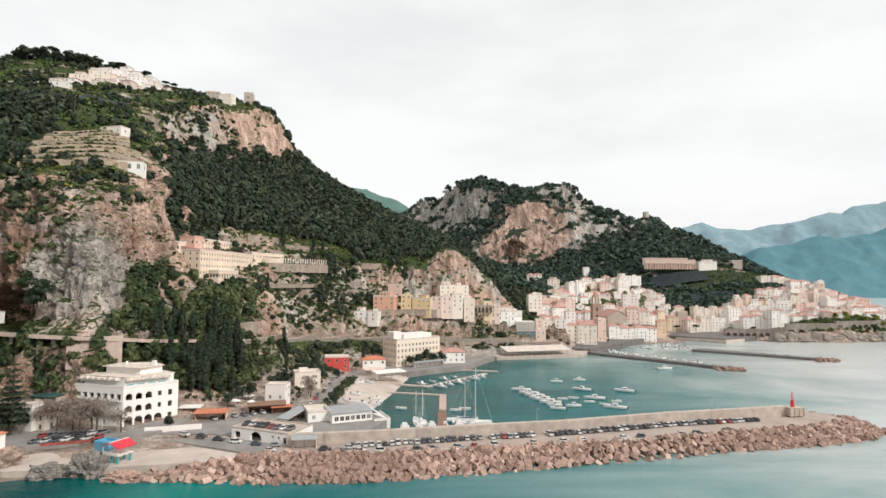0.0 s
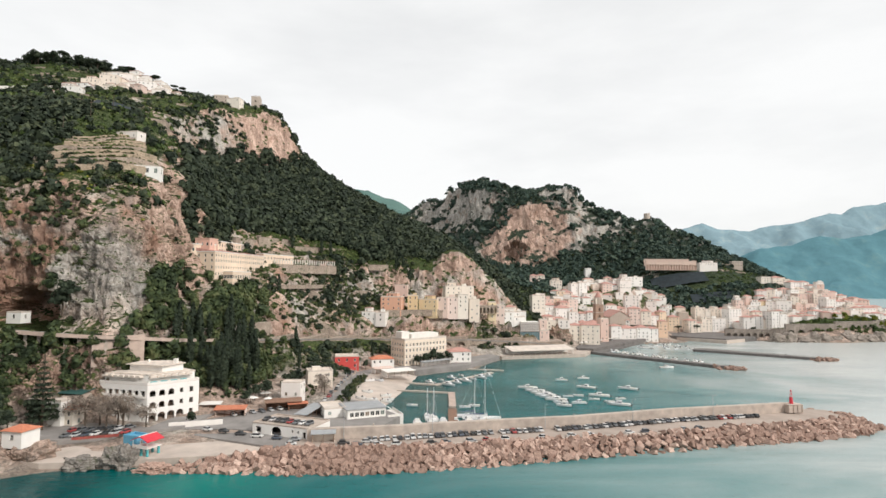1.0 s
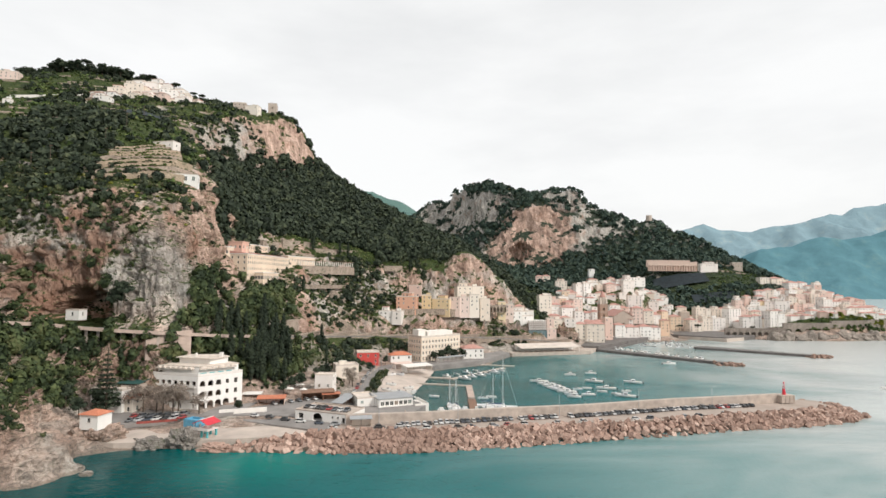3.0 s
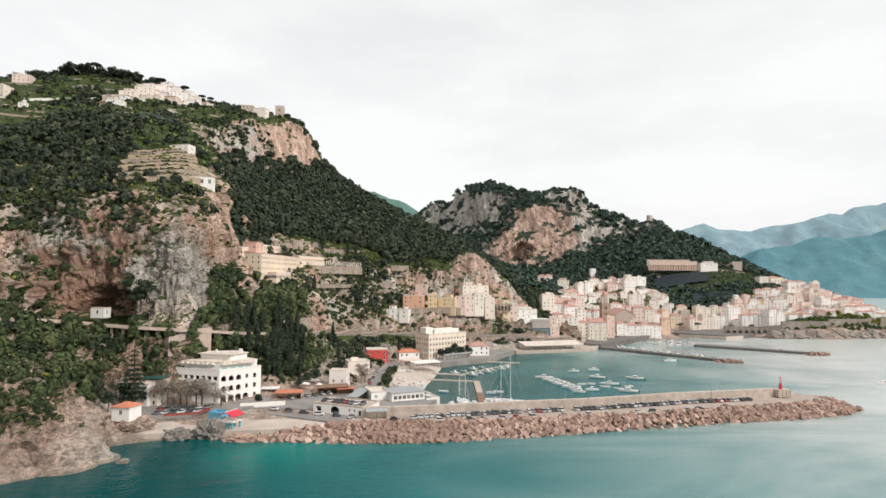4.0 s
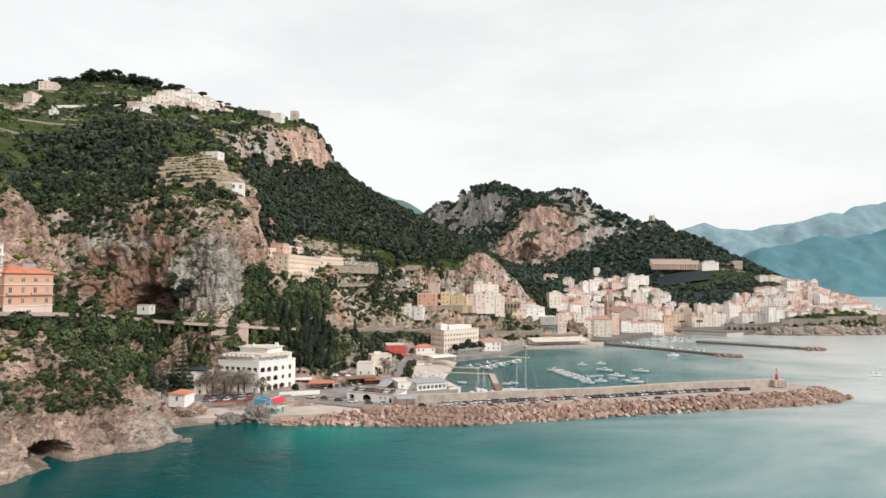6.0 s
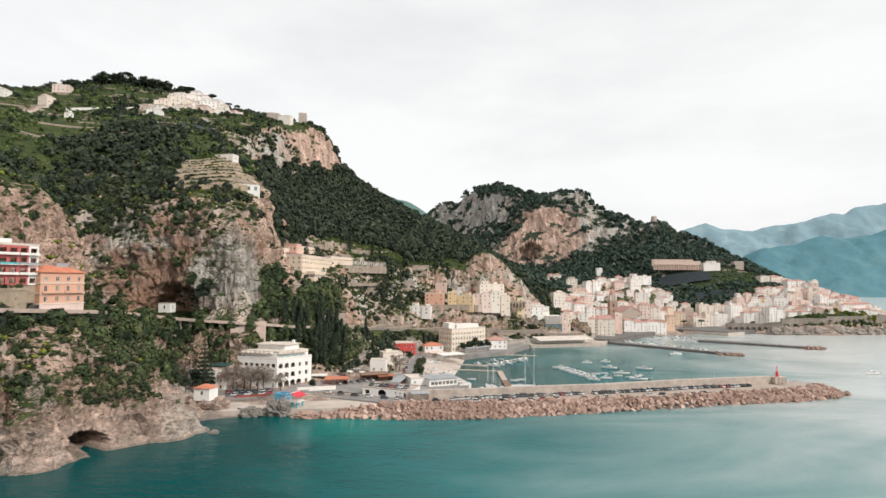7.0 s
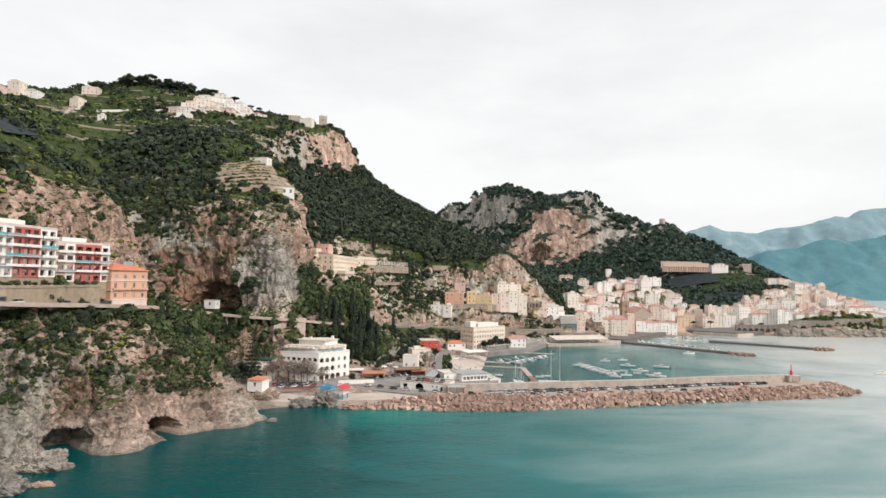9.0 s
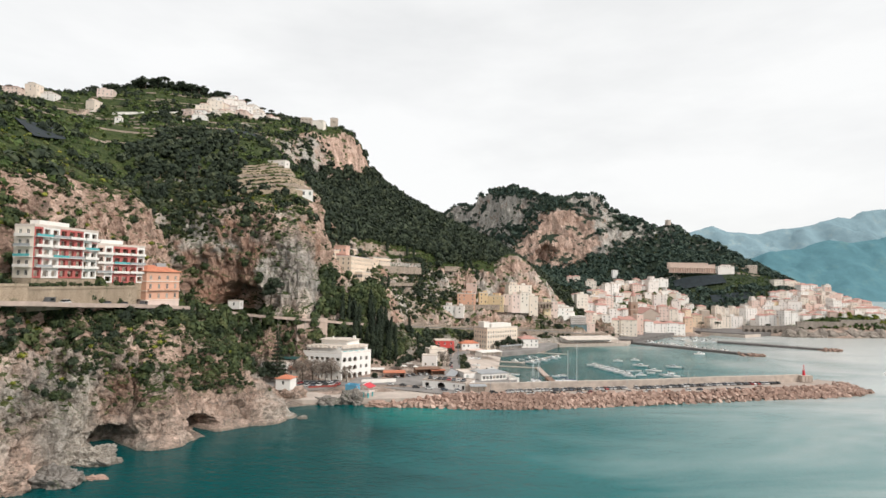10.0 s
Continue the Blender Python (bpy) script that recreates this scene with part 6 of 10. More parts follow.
M_DARKGREEN = plain("dark_green_roof", (0.03, 0.09, 0.08), 0.7)
shed("garden_pavilion", -152.5, 212, max(11.5, ground_at(-152.5, 212) - 3), -12, 12, 6, 3.4, M_DARKGREEN, WALLS["stone"], "open pavilion with a dark green roof on the slope", "pavilion")


# beach hut on the rock
def rock_mass(name, x, y, z, sx, sy, sz, seed, label, material=None, rough=0.35, detail=5):
    bm = bmesh.new()
    bmesh.ops.create_icosphere(bm, subdivisions=detail, radius=1)
    for v in bm.verts:
        n = v.co.normalized()
        k = 1 + rough * fine_noise(n * 1.6 + Vector((seed * 3.1, 0, 0)), 1.0, 5) + 0.22 * (noise.ridged_multi_fractal(n * 1.5 + Vector((seed, 2, 0)), 0.8, 2.1, 5, 1, 2) - 1.2) + 0.07 * fine_noise(n * 9, 1.0, 3)
        v.co = Vector((x, y, z)) + Vector((n.x * sx, n.y * sy, n.z * sz)) * k
    ob = part(name, bm, material or M_GROUND)
    return tagged(ob, label, "rock")


M_BOULDER = rubble("grey_boulder_stone", (0.14, 0.127, 0.115), (0.31, 0.28, 0.25), 0.45)
rock_mass("hut_rock", -141.5, 173.8, 1.6, 9.6, 7.2, 6.9, 5, "broad grey rock stack carrying a small hut")
rock_mass("beach_rock", -108.2, 172, 1.0, 5.4, 4.2, 4.9, 7, "dark grey boulder standing on the beach", M_BOULDER)
rock_mass("beach_rock", -120, 171, 0.3, 5.6, 4, 3.2, 9, "grey rounded boulder at the beach's edge", M_BOULDER)
rock_mass("slab_rock", -94.5, 168, 0.3, 6, 3, 2.2, 12, "flat pinkish slab of rock in shallow water", M_ROCK)
rock_mass("sea_rock", -174, 81.5, 0.4, 7.5, 4.2, 4.4, 15, "pale jagged rock at the foot of the cliff")
rock_mass("sea_rock", -186, 80, 0.6, 6, 5, 5, 28, "jagged grey rock at the foot of the cliff")
rock_mass("sea_rock", -173.5, 62.5, 0.2, 7.5, 4.4, 4.2, 16, "rounded grey rock at the foot of the cliff", M_BOULDER)
rock_mass("sea_rock", -185, 58, 0.5, 8, 6, 6, 27, "jagged grey rock at the foot of the cliff")
rock_mass("sea_rock", -165.5, 67.5, -0.7, 4.6, 1.8, 1.5, 18, "low reddish rock awash beside the cliff", M_ROCK)
rock_mass("sea_rock", -180, 70.5, -0.4, 5, 3, 2.6, 19, "low grey rock in a narrow inlet", M_BOULDER)
rock_mass("sea_rock", -124, 142, -0.4, 2.2, 1.6, 1.5, 23, "small rock awash off the point")
house(-141, 168.8, 11.7, 7.4, 6.6, -10, "white", "red", "small white hut with an orange tiled roof on a rock", 3.6, 4.6, (1.3, 1.7), base=6.4, show=4.6, extra=False, name="rock_hut", category="hut")
house(-190, 230, 45.6, 7, 5, -8, "white", "flat", "small white house under the cave's arch", 3.4, 3.2, (1.1, 1.8), base=41, show=4, extra=False, name="cave_house", category="house")


def kiosk():
    e = empty("beach_kiosk", -103.5, 175.5, 2.2, -20, "beach kiosk on turquoise stilts with a red gabled roof", "kiosk")
    for sx in (-3, 0, 3):
        for sy in (0.4, 5.6):
            bm = bmesh.new()
            box(bm, sx - 0.35, sx + 0.35, sy - 0.35, sy + 0.35, 0, 3)
            part("stilt", bm, M_TEAL, e)
    bm = bmesh.new()
    box(bm, -3.9, 3.9, -0.4, 6.4, 3, 3.3)
    part("deck", bm, M_WHITE, e)
    bm = bmesh.new()
    box(bm, -3.9, 3.9, -0.4, -0.3, 3.3, 4.3)
    part("railing", bm, M_WHITE, e)
    for sx in (-3.7, 0, 3.7):
        bm = bmesh.new()
        rod(bm, (sx, -0.2, 3.3), (sx, -0.2, 5.9), 0.12)
        part("post", bm, M_WHITE, e)
    for s, m in ((-1, M_REDPAINT), (1, M_REDPAINT)):
        bm = bmesh.new()
        v = [bm.verts.new(p) for p in ((s * 4.4, -0.9, 5.7), (s * 4.4, 7, 5.7), (s * 0.08, 7, 7.5), (s * 0.08, -0.9, 7.5))]
        u = [bm.verts.new(q.co + Vector((0, 0, 0.2))) for q in v]
        bm.faces.new(v)
        bm.faces.new(u)
        for k in range(4):
            bm.faces.new((v[k], v[(k + 1) % 4], u[(k + 1) % 4], u[k]))
        bmesh.ops.recalc_face_normals(bm, faces=bm.faces[:])
        part("roof_slope", bm, m, e)
    bm = bmesh.new()
    box(bm, -0.25, 0.25, -0.95, 7.05, 7.45, 7.75)
    part("ridge", bm, M_WHITE, e)
    e.scale = (0.86, 0.86, 0.86)


kiosk()
M_BLUE = plain("light_blue_paint", (0.12, 0.36, 0.52), 0.6)
house(-111, 182.5, 6.2, 6, 4.5, -20, "white", "flat", "light blue beach cabin beside the kiosk", 3, 3.5, (1.0, 1.2), base=3.6, show=3, extra=False, name="beach_cabin", category="cabin")
for piece in bpy.data.objects["beach_cabin"].children:
    if piece.name.startswith(("wall", "roof")):
        piece.data.materials[0] = M_BLUE
M_FADED_RED = plain("faded_red_boards", (0.33, 0.075, 0.06), 0.8, vary=0.25, scale=0.8)
fence = empty("beach_fence", -133, 185.5, 4.3, 21, "low red boarded fence along the beach terrace", "fence")
for k in range(6):
    bm = bmesh.new()
    box(bm, k * 2.4, k * 2.4 + 2.3, 0, 0.15, 0.1, 1.0)
    part("board", bm, M_FADED_RED, fence)
    bm = bmesh.new()
    box(bm, k * 2.4 + 2.3, k * 2.4 + 2.4, -0.05, 0.2, -0.3, 1.1)
    part("post", bm, M_WOOD, fence)
rng = random.Random(12)
for k in range(7):
    put_car((1, 0, 2, 0, 1, 2, 0)[k], -138 + k * 3.0, 189.5 + k * 0.95, 4.3, -20 + rng.uniform(-6, 6), "in the hotel's car park")
for k in range(7):
    put_car((0, 2, 1, 0, 1, 0, 2)[k], -140 + k * 3.0, 197 + k * 0.8, 4.3, 160 + rng.uniform(-6, 6), "in the hotel's car park")


# ---- cliff-side buildings over the coast road ----
def flats(name, x, y, base, turn, w, d, floors, label, colours, bays, storey=3.4, arch_top=False):
    """A block of flats: red and white bays with balconies on every floor."""
    e = empty(name, x, y, base, turn, label, "block of flats")
    h = floors * storey
    gap = w / bays
    rects = [(gap * k + gap * 0.18, s * storey + (0.35 if s else 0.6), gap * 0.64, 2.5 if s else 2.0, False) for s in range(floors) for k in range(bays)]
    side = [(d * 0.2, s * storey + 0.9, 1.3, 1.7, False) for s in range(floors)] + [(d * 0.6, s * storey + 0.9, 1.3, 1.7, False) for s in range(floors)]
    for k in range(bays):
        bm = bmesh.new()
        facade(bm, (-w / 2 + gap * k, 0, 0), (1, 0, 0), gap, h, [(gap * 0.18, q[1], q[2], q[3], arch_top and q[1] > h - storey) for q in rects if abs(q[0] - gap * k - gap * 0.18) < 0.01], 0.9)
        part("front_bay", bm, WALLS[colours[k % len(colours)]], e)
    bm = bmesh.new()
    facade(bm, (w / 2, 0, 0), (0, 1, 0), d, h, side)
    facade(bm, (w / 2, d, 0), (-1, 0, 0), w, h, [])
    facade(bm, (-w / 2, d, 0), (0, -1, 0), d, h, side)
    part("wall", bm, WALLS["cream" if colours[0] == "maroon" else "pink"], e)
    for q in rects:
        ob = add_window(e, (-w / 2, 0, 0), (1, 0, 0), q[0], q[1], q[2], q[3], "bare")
        ob.matrix_local = ob.matrix_local @ Matrix.Translation((0, 0.6, 0))
    for q in side:
        add_window(e, (-w / 2, d, 0), (0, -1, 0), *q[:4])
        add_window(e, (w / 2, 0, 0), (0, 1, 0), *q[:4])
    for s in range(1, floors):
        for k in range(0, bays, 2):
            balcony(e, -w / 2 + gap * k + 0.15, -w / 2 + gap * min(bays, k + 2) - 0.15, s * storey + 0.3, 1.2, (M_WHITE, M_GREY_METAL, M_WHITE, M_WHITE, M_TEAL)[(k // 2 * 2 + s) % 5], 0.8)
    for s in range(1, floors):                               # balconies round the near corner
        bm = bmesh.new()
        box(bm, -w / 2 - 1.3, -w / 2 - 0.01, 0.2, d * 0.86, s * storey + 0.1, s * storey + 0.28)
        floor_slab = part("balcony_floor", bm, M_WHITE, e)
        bm = bmesh.new()
        box(bm, -w / 2 - 1.3, -w / 2 - 1.2, 0.2, d * 0.86, s * storey + 0.284, s * storey + 1.15)
        part("balcony_parapet", bm, (M_GREY_METAL, M_WHITE, M_TEAL)[s % 3], floor_slab)
        for k in range(bays):
            bm = bmesh.new()
            box(bm, -w / 2 + gap * k + gap * 0.2, -w / 2 + gap * (k + 1) - gap * 0.2, -0.9, -0.1, s * storey + 2.75, s * storey + 2.85)
            if (k * 5 + s * 3) % 4 == 0:
                part("awning", bm, WALLS["red"], e)
            else:
                bm.free()
    part("roof", flat_roof(w, d, h, 0.9), [M_FLATROOF], e)
    bm = bmesh.new()
    box(bm, -w / 2 + 0.1, w / 2 - 0.1, 0.3, d, -7, 0)
    part("plinth", bm, M_TERRACE, e)
    bm = bmesh.new()
    box(bm, -w * 0.35, w * 0.1, 2.5, d - 1.5, h, h + 2.6)
    part("penthouse", bm, WALLS["white"], e)
    return e


flats("apartment_block", -201, 101.5, 58.2, 80, 27, 8, 5, "red and white five-storey block of flats with balconies", ["maroon", "white", "white", "maroon", "maroon", "maroon", "white", "white"], 8, 3.5)
flats("apartment_block", -200.5, 133.5, 56.5, 64, 21, 9, 4, "red and white four-storey block of flats below a cliff", ["pink", "white", "maroon", "maroon", "maroon", "white"], 6, 3.8)
house(-213, 74, 72.5, 12, 9, 80, "white", "flat", "white house beside the flats under the cliff", 3.4, 3.2, (1.3, 1.8), base=56, show=14, extra=False)


def orange_house():
    e = empty("orange_palazzo", -191, 150.5, 44.5, 72, "orange four-storey house with a red hipped roof by the road", "house")
    w, d, h = 18.5, 11, 17.0
    gap = w / 4
    bm = bmesh.new()
    holes = [(gap * k + gap / 2 - 0.65, z, 1.3, hh, arch) for k in range(4) for z, hh, arch in ((5.4, 2.0, False), (9.3, 2.4, False), (13.6, 1.7, False))]
    facade(bm, (-w / 2, 0, 0), (1, 0, 0), w, h, holes)
    right = [(1.8 + k * 5, z, 1.2, 1.9, False) for k in range(2) for z in (5.4, 9.4, 13.6)]
    facade(bm, (w / 2, 0, 0), (0, 1, 0), d, h, right)
    facade(bm, (w / 2, d, 0), (-1, 0, 0), w, h, [])
    facade(bm, (-w / 2, d, 0), (0, -1, 0), d, h, right)
    part("wall", bm, WALLS["orange"], e)
    bm = bmesh.new()
    box(bm, -w / 2 - 0.08, w / 2 + 0.08, -0.08, d, -0.5, 4.2)
    part("plinth", bm, WALLS["pink"], e)
    bm = bmesh.new()
    box(bm, -0.9, 0.9, -0.16, -0.085, 0.3, 2.8)
    part("door", bm, M_WOOD, e)
    for q in holes:
        add_window(e, (-w / 2, 0, 0), (1, 0, 0), *q[:4])
    for q in right:
        add_window(e, (w / 2, 0, 0), (0, 1, 0), *q[:4])
        add_window(e, (-w / 2, d, 0), (0, -1, 0), *q[:4])
    for z in (4.4, 8.4, 12.6):
        bm = bmesh.new()
        box(bm, -w / 2 - 0.3, w / 2 + 0.3, -0.35, d, z, z + 0.35)
        part("cornice", bm, WALLS["cream"], e)
    for k in (0.12, 2.05):
        bm = bmesh.new()
        box(bm, -w / 2 + gap * k, -w / 2 + gap * (k + 1.8), -1.2, -0.36, 8.75, 9.6)
        part("balcony", bm, WALLS["orange"], e)
    part("roof", hip_roof(w, d, h, 3.0, 0.7), [M_TILE_RED], e)
    bm = bmesh.new()
    box(bm, 0, 5, 4.2, 6.8, h + 2.0, h + 4.0)
    part("skylight", bm, M_GREY_METAL, e)


orange_house()
rng = random.Random(15)
for k, (x, y, z) in enumerate(((-194, 84, 49.9), (-193.5, 91, 49.4), (-192, 112, 48.3), (-191.5, 122, 47.7), (-190.5, 134, 47))):
    put_car((3, 2, 0, 1, 3)[k], x, y, z, 4 + rng.uniform(-4, 4), "on the coast road")

# ---- harbour front buildings ----
def garage():
    e = empty("garage_building", -64.2, 197.6, 3, -21, "long white garage building with cars parked on its roof", "garage")
    w, d, h = 25, 14, 3.6
    bm = bmesh.new()
    holes = [(8.5, 0.05, 4.6, 3.2, True), (1.5, 0.4, 2.4, 2.2, False), (17.5, 1.6, 0.9, 1.0, False), (20, 1.6, 0.9, 1.0, False), (22.4, 0.05, 1.3, 2.3, False)]
    facade(bm, (-w / 2, 0, 0), (1, 0, 0), w, h, holes, 0.8)
    facade(bm, (w / 2, 0, 0), (0, 1, 0), d, h, [])
    facade(bm, (w / 2, d, 0), (-1, 0, 0), w, h, [])
    facade(bm, (-w / 2, d, 0), (0, -1, 0), d, h, [])
    part("wall", bm, WALLS["white"], e)
    for q in holes:
        ob = add_window(e, (-w / 2, 0, 0), (1, 0, 0), *q[:4], "bare")
        ob.matrix_local = ob.matrix_local @ Matrix.Translation((0, 0.5, 0))
    part("roof", flat_roof(w, d, h, 0.5), [M_CONCRETE], e)
    return e


garage()
rng = random.Random(33)
for k in range(8):
    a = Matrix.Rotation(radians(-21), 3, "Z") @ Vector((-10 + k * 2.7, 5.0 + rng.uniform(-0.5, 0.5), 0))
    put_car((0, 1, 0, 2, 1, 0, 1, 2)[k], -64.2 + a.x, 197.6 + a.y, 6.66, -21 + rng.uniform(-5, 5), "on the garage's roof deck")
for k, (x, y, t) in enumerate(((-86, 200.5, 60), (-79, 198.6, 66), (-72, 196, 68), (-64, 193.5, 70), (-57, 192, 75), (-57, 186.5, 80), (-39, 188, 80), (-31, 190.2, 82), (-93, 202.5, 55))):
    put_car((1, 0, 2, 1, 0, 1, 2, 0, 1)[k], x, y, 3.0 if x > -57 else 3.5 if x < -84 else 3.0, t + 20, "on the road beside the garage")
slab("pavement_ramp", [(-100, 208), (-84, 202), (-78, 205), (-54, 195), (-55, 181), (-62, 184), (-76, 190), (-96, 198)], -2, 2.996, M_ASPHALT, "road climbing onto the mole", "road")
shed("boat_kiosk", -46.5, 189.6, 3.0, 10, 8, 3, 3.0, M_GREY_METAL, WALLS["cream"], "grey-roofed kiosk at the mole's root", "kiosk", 0.5)
shed("bus_shelter", -57.5, 224, 3.5, 82, 20, 4.5, 3.2, M_GREY_METAL, M_CONCRETE, "long bus shelter with a pale flat roof", "shelter", 0.2)


def restaurant():
    e = empty("waterside_restaurant", -36, 224, 1.0, 24, "white waterside restaurant with grey roofs and a glazed terrace", "restaurant")
    bm = bmesh.new()
    holes = [(1 + k * 2.2, 3.2, 1.7, 1.8, False) for k in range(7)]
    facade(bm, (-8, 0, 0), (1, 0, 0), 16.5, 6.2, holes, 0.5)
    facade(bm, (8.5, 0, 0), (0, 1, 0), 13, 6.2, [(1 + k * 2.4, 3.0, 1.8, 2, False) for k in range(5)], 0.5)
    facade(bm, (8.5, 13, 0), (-1, 0, 0), 16.5, 6.2, [])
    facade(bm, (-8, 13, 0), (0, -1, 0), 13, 6.2, [])
    part("wall", bm, WALLS["white"], e)
    for q in holes:
        add_window(e, (-8, 0, 0), (1, 0, 0), *q[:4], "bare")
    for k in range(5):
        add_window(e, (8.5, 0, 0), (0, 1, 0), 1 + k * 2.4, 3.0, 1.8, 2, "bare")
    bm = bmesh.new()
    box(bm, -8.6, 8.9, -0.6, 13.5, 6.2, 6.55)
    part("roof", bm, M_GREY_METAL, e)
    bm = bmesh.new()
    box(bm, -8.4, 15.5, -2.5, 12, -3.5, 2.2)
    part("terrace_floor", bm, M_WHITE, e)
    for k in range(7):
        bm = bmesh.new()
        rod(bm, (15.2, -2 + k * 2.3, 2.2), (9, -2 + k * 2.3, 6.4), 0.12)
        part("terrace_rib", bm, M_WHITE, e)
    bm = bmesh.new()
    box(bm, 8.6, 15.5, -2.5, -2.3, 2.2, 3.4)
    box(bm, 15.3, 15.5, -2.3, 12, 2.2, 3.4)
    part("terrace_railing", bm, M_WHITE, e)
    return e


restaurant()
house(-49, 224, 7.0, 9, 13, 22, "white", "flat", "low white boathouse with a green-grey flat roof", 3.2, 3.4, (1.4, 1.4), base=2, show=3, extra=False, name="boathouse", category="boathouse")
bpy.data.objects["boathouse"].children[-1].data.materials[0] = plain("green_grey_roofing", (0.33, 0.39, 0.37), 0.8)
shed("timber_shed", -74, 236, 3.4, 18, 15, 6, 3.6, M_WOOD, M_WOOD, "long brown timber shed", "shed", 0.5)
house(-74, 247, 13.5, 9, 7, -4, "white", "flat", "white cube-shaped house above the timber shed", 3.4, 3.0, (1.2, 1.5), base=3, show=7, extra=False)
house(-69, 286, 12.5, 13, 10, 20, "cream", "flat", "pale cream house by the harbour road", 3.5, 3.2, (1.2, 1.7), base=3, show=10)
house(-65, 343, 12.6, 15, 11, 10, "red", "flat", "bright red cube-shaped house near the harbour beach", 3.6, 4.2, (1.2, 1.6), base=3, show=8, extra=False, skip=0.4)
house(-44, 360, 9.0, 15, 9, 18, "white", "red", "low white building with a bright red roof", 3.4, 3.4, (1.2, 1.6), base=3, show=4, extra=False)


def villa():
    e = empty("harbour_palazzo", -16, 378, 3.4, 40.5, "pink-white four-storey hotel with rows of windows at the harbour", "hotel")
    w, d, h = 37, 16, 17.2
    rows = [(1.1 + k * 2.98, z, 1.25, hh, False) for z, hh in ((1.2, 2.2), (5.4, 2.0), (9.4, 2.0), (13.3, 1.8)) for k in range(12)]
    left = [(1.2 + k * 2.9, z, 1.25, hh, False) for z, hh in ((1.2, 2.2), (5.4, 2.0), (9.4, 2.0), (13.3, 1.8)) for k in range(5)]
    bm = bmesh.new()
    facade(bm, (-w / 2, 0, 0), (1, 0, 0), w, h, rows)
    facade(bm, (w / 2, 0, 0), (0, 1, 0), d, h, left)
    facade(bm, (w / 2, d, 0), (-1, 0, 0), w, h, [])
    facade(bm, (-w / 2, d, 0), (0, -1, 0), d, h, left)
    part("wall", bm, plain("pale_cream_stucco", (0.80, 0.68, 0.56), 0.85, vary=0.08, scale=0.2), e)
    for q in rows:
        add_window(e, (-w / 2, 0, 0), (1, 0, 0), *q[:4])
    for q in left:
        add_window(e, (-w / 2, d, 0), (0, -1, 0), *q[:4])
        add_window(e, (w / 2, 0, 0), (0, 1, 0), *q[:4])
    for z in (4.5, 12.3):
        bm = bmesh.new()
        box(bm, -w / 2 - 0.3, w / 2 + 0.3, -0.35, d + 0.3, z, z + 0.35)
        part("cornice", bm, M_WHITE, e)
    part("roof", flat_roof(w, d, h, 1.2), [M_FLATROOF], e)
    bm = bmesh.new()
    facade(bm, (-w / 2 + 8, 3, h), (1, 0, 0), 24, 4.0, [])
    box(bm, -w / 2 + 8, w / 2 - 5, 3.3, d - 2, h, h + 3.8)
    part("roof_storey", bm, M_WHITE, e)
    for k in range(8):
        ob = add_window(e, (-w / 2 + 8, 3, h), (1, 0, 0), 1.2 + k * 2.8, 1.0, 1.2, 1.8)
        ob.matrix_local = ob.matrix_local @ Matrix.Translation((0, -0.25, 0))
    bm = bmesh.new()
    box(bm, -w / 2 + 1, -w / 2 + 7.5, 5, 12, h, h + 5.4)
    part("roof_hut", bm, M_WHITE, e)
    return e


villa()
shed("terrace_canopy", -8, 371, 3.5, 40, 24, 3.5, 3.0, M_GREY_METAL, M_WHITE, "long glazed terrace canopy before the pink hotel", "canopy", 0.3)
shed("beach_club", -29, 322, 3.8, 30, 18, 9, 3.2, M_WHITE, M_WHITE, "white beach club pavilion over the harbour beach", "pavilion", 0.5)
shed("beach_club", -40, 334, 3.8, 30, 12, 6, 3.0, WALLS["pink"], M_WHITE, "low pinkish canopy beside the beach club", "pavilion", 0.3)


def terminal():
    e = empty("ferry_terminal", 76, 441, 2.6, 17, "long low landing stage building with pale slatted roof", "terminal")
    bm = bmesh.new()
    box(bm, -27, 27, 8, 12, 0, 4.6)
    part("wall", bm, WALLS["white"], e)
    bm = bmesh.new()
    v = [(-28, -4, 3.4), (28, -4, 3.4), (28, 12.5, 5.6), (-28, 12.5, 5.6)]
    a = [bm.verts.new(p) for p in v]
    b = [bm.verts.new((p[0], p[1], p[2] + 0.4)) for p in v]
    bm.faces.new(a[::-1])
    bm.faces.new(b)
    for k in range(4):
        bm.faces.new((a[k], a[(k + 1) % 4], b[(k + 1) % 4], b[k]))
    part("roof", bm, M_FLATROOF, e)
    for k in range(12):
        bm = bmesh.new()
        rod(bm, (-26.5 + k * 4.8, -3.4, 0), (-26.5 + k * 4.8, -3.4, 3.5), 0.18)
        part("post", bm, M_WHITE, e)


terminal()


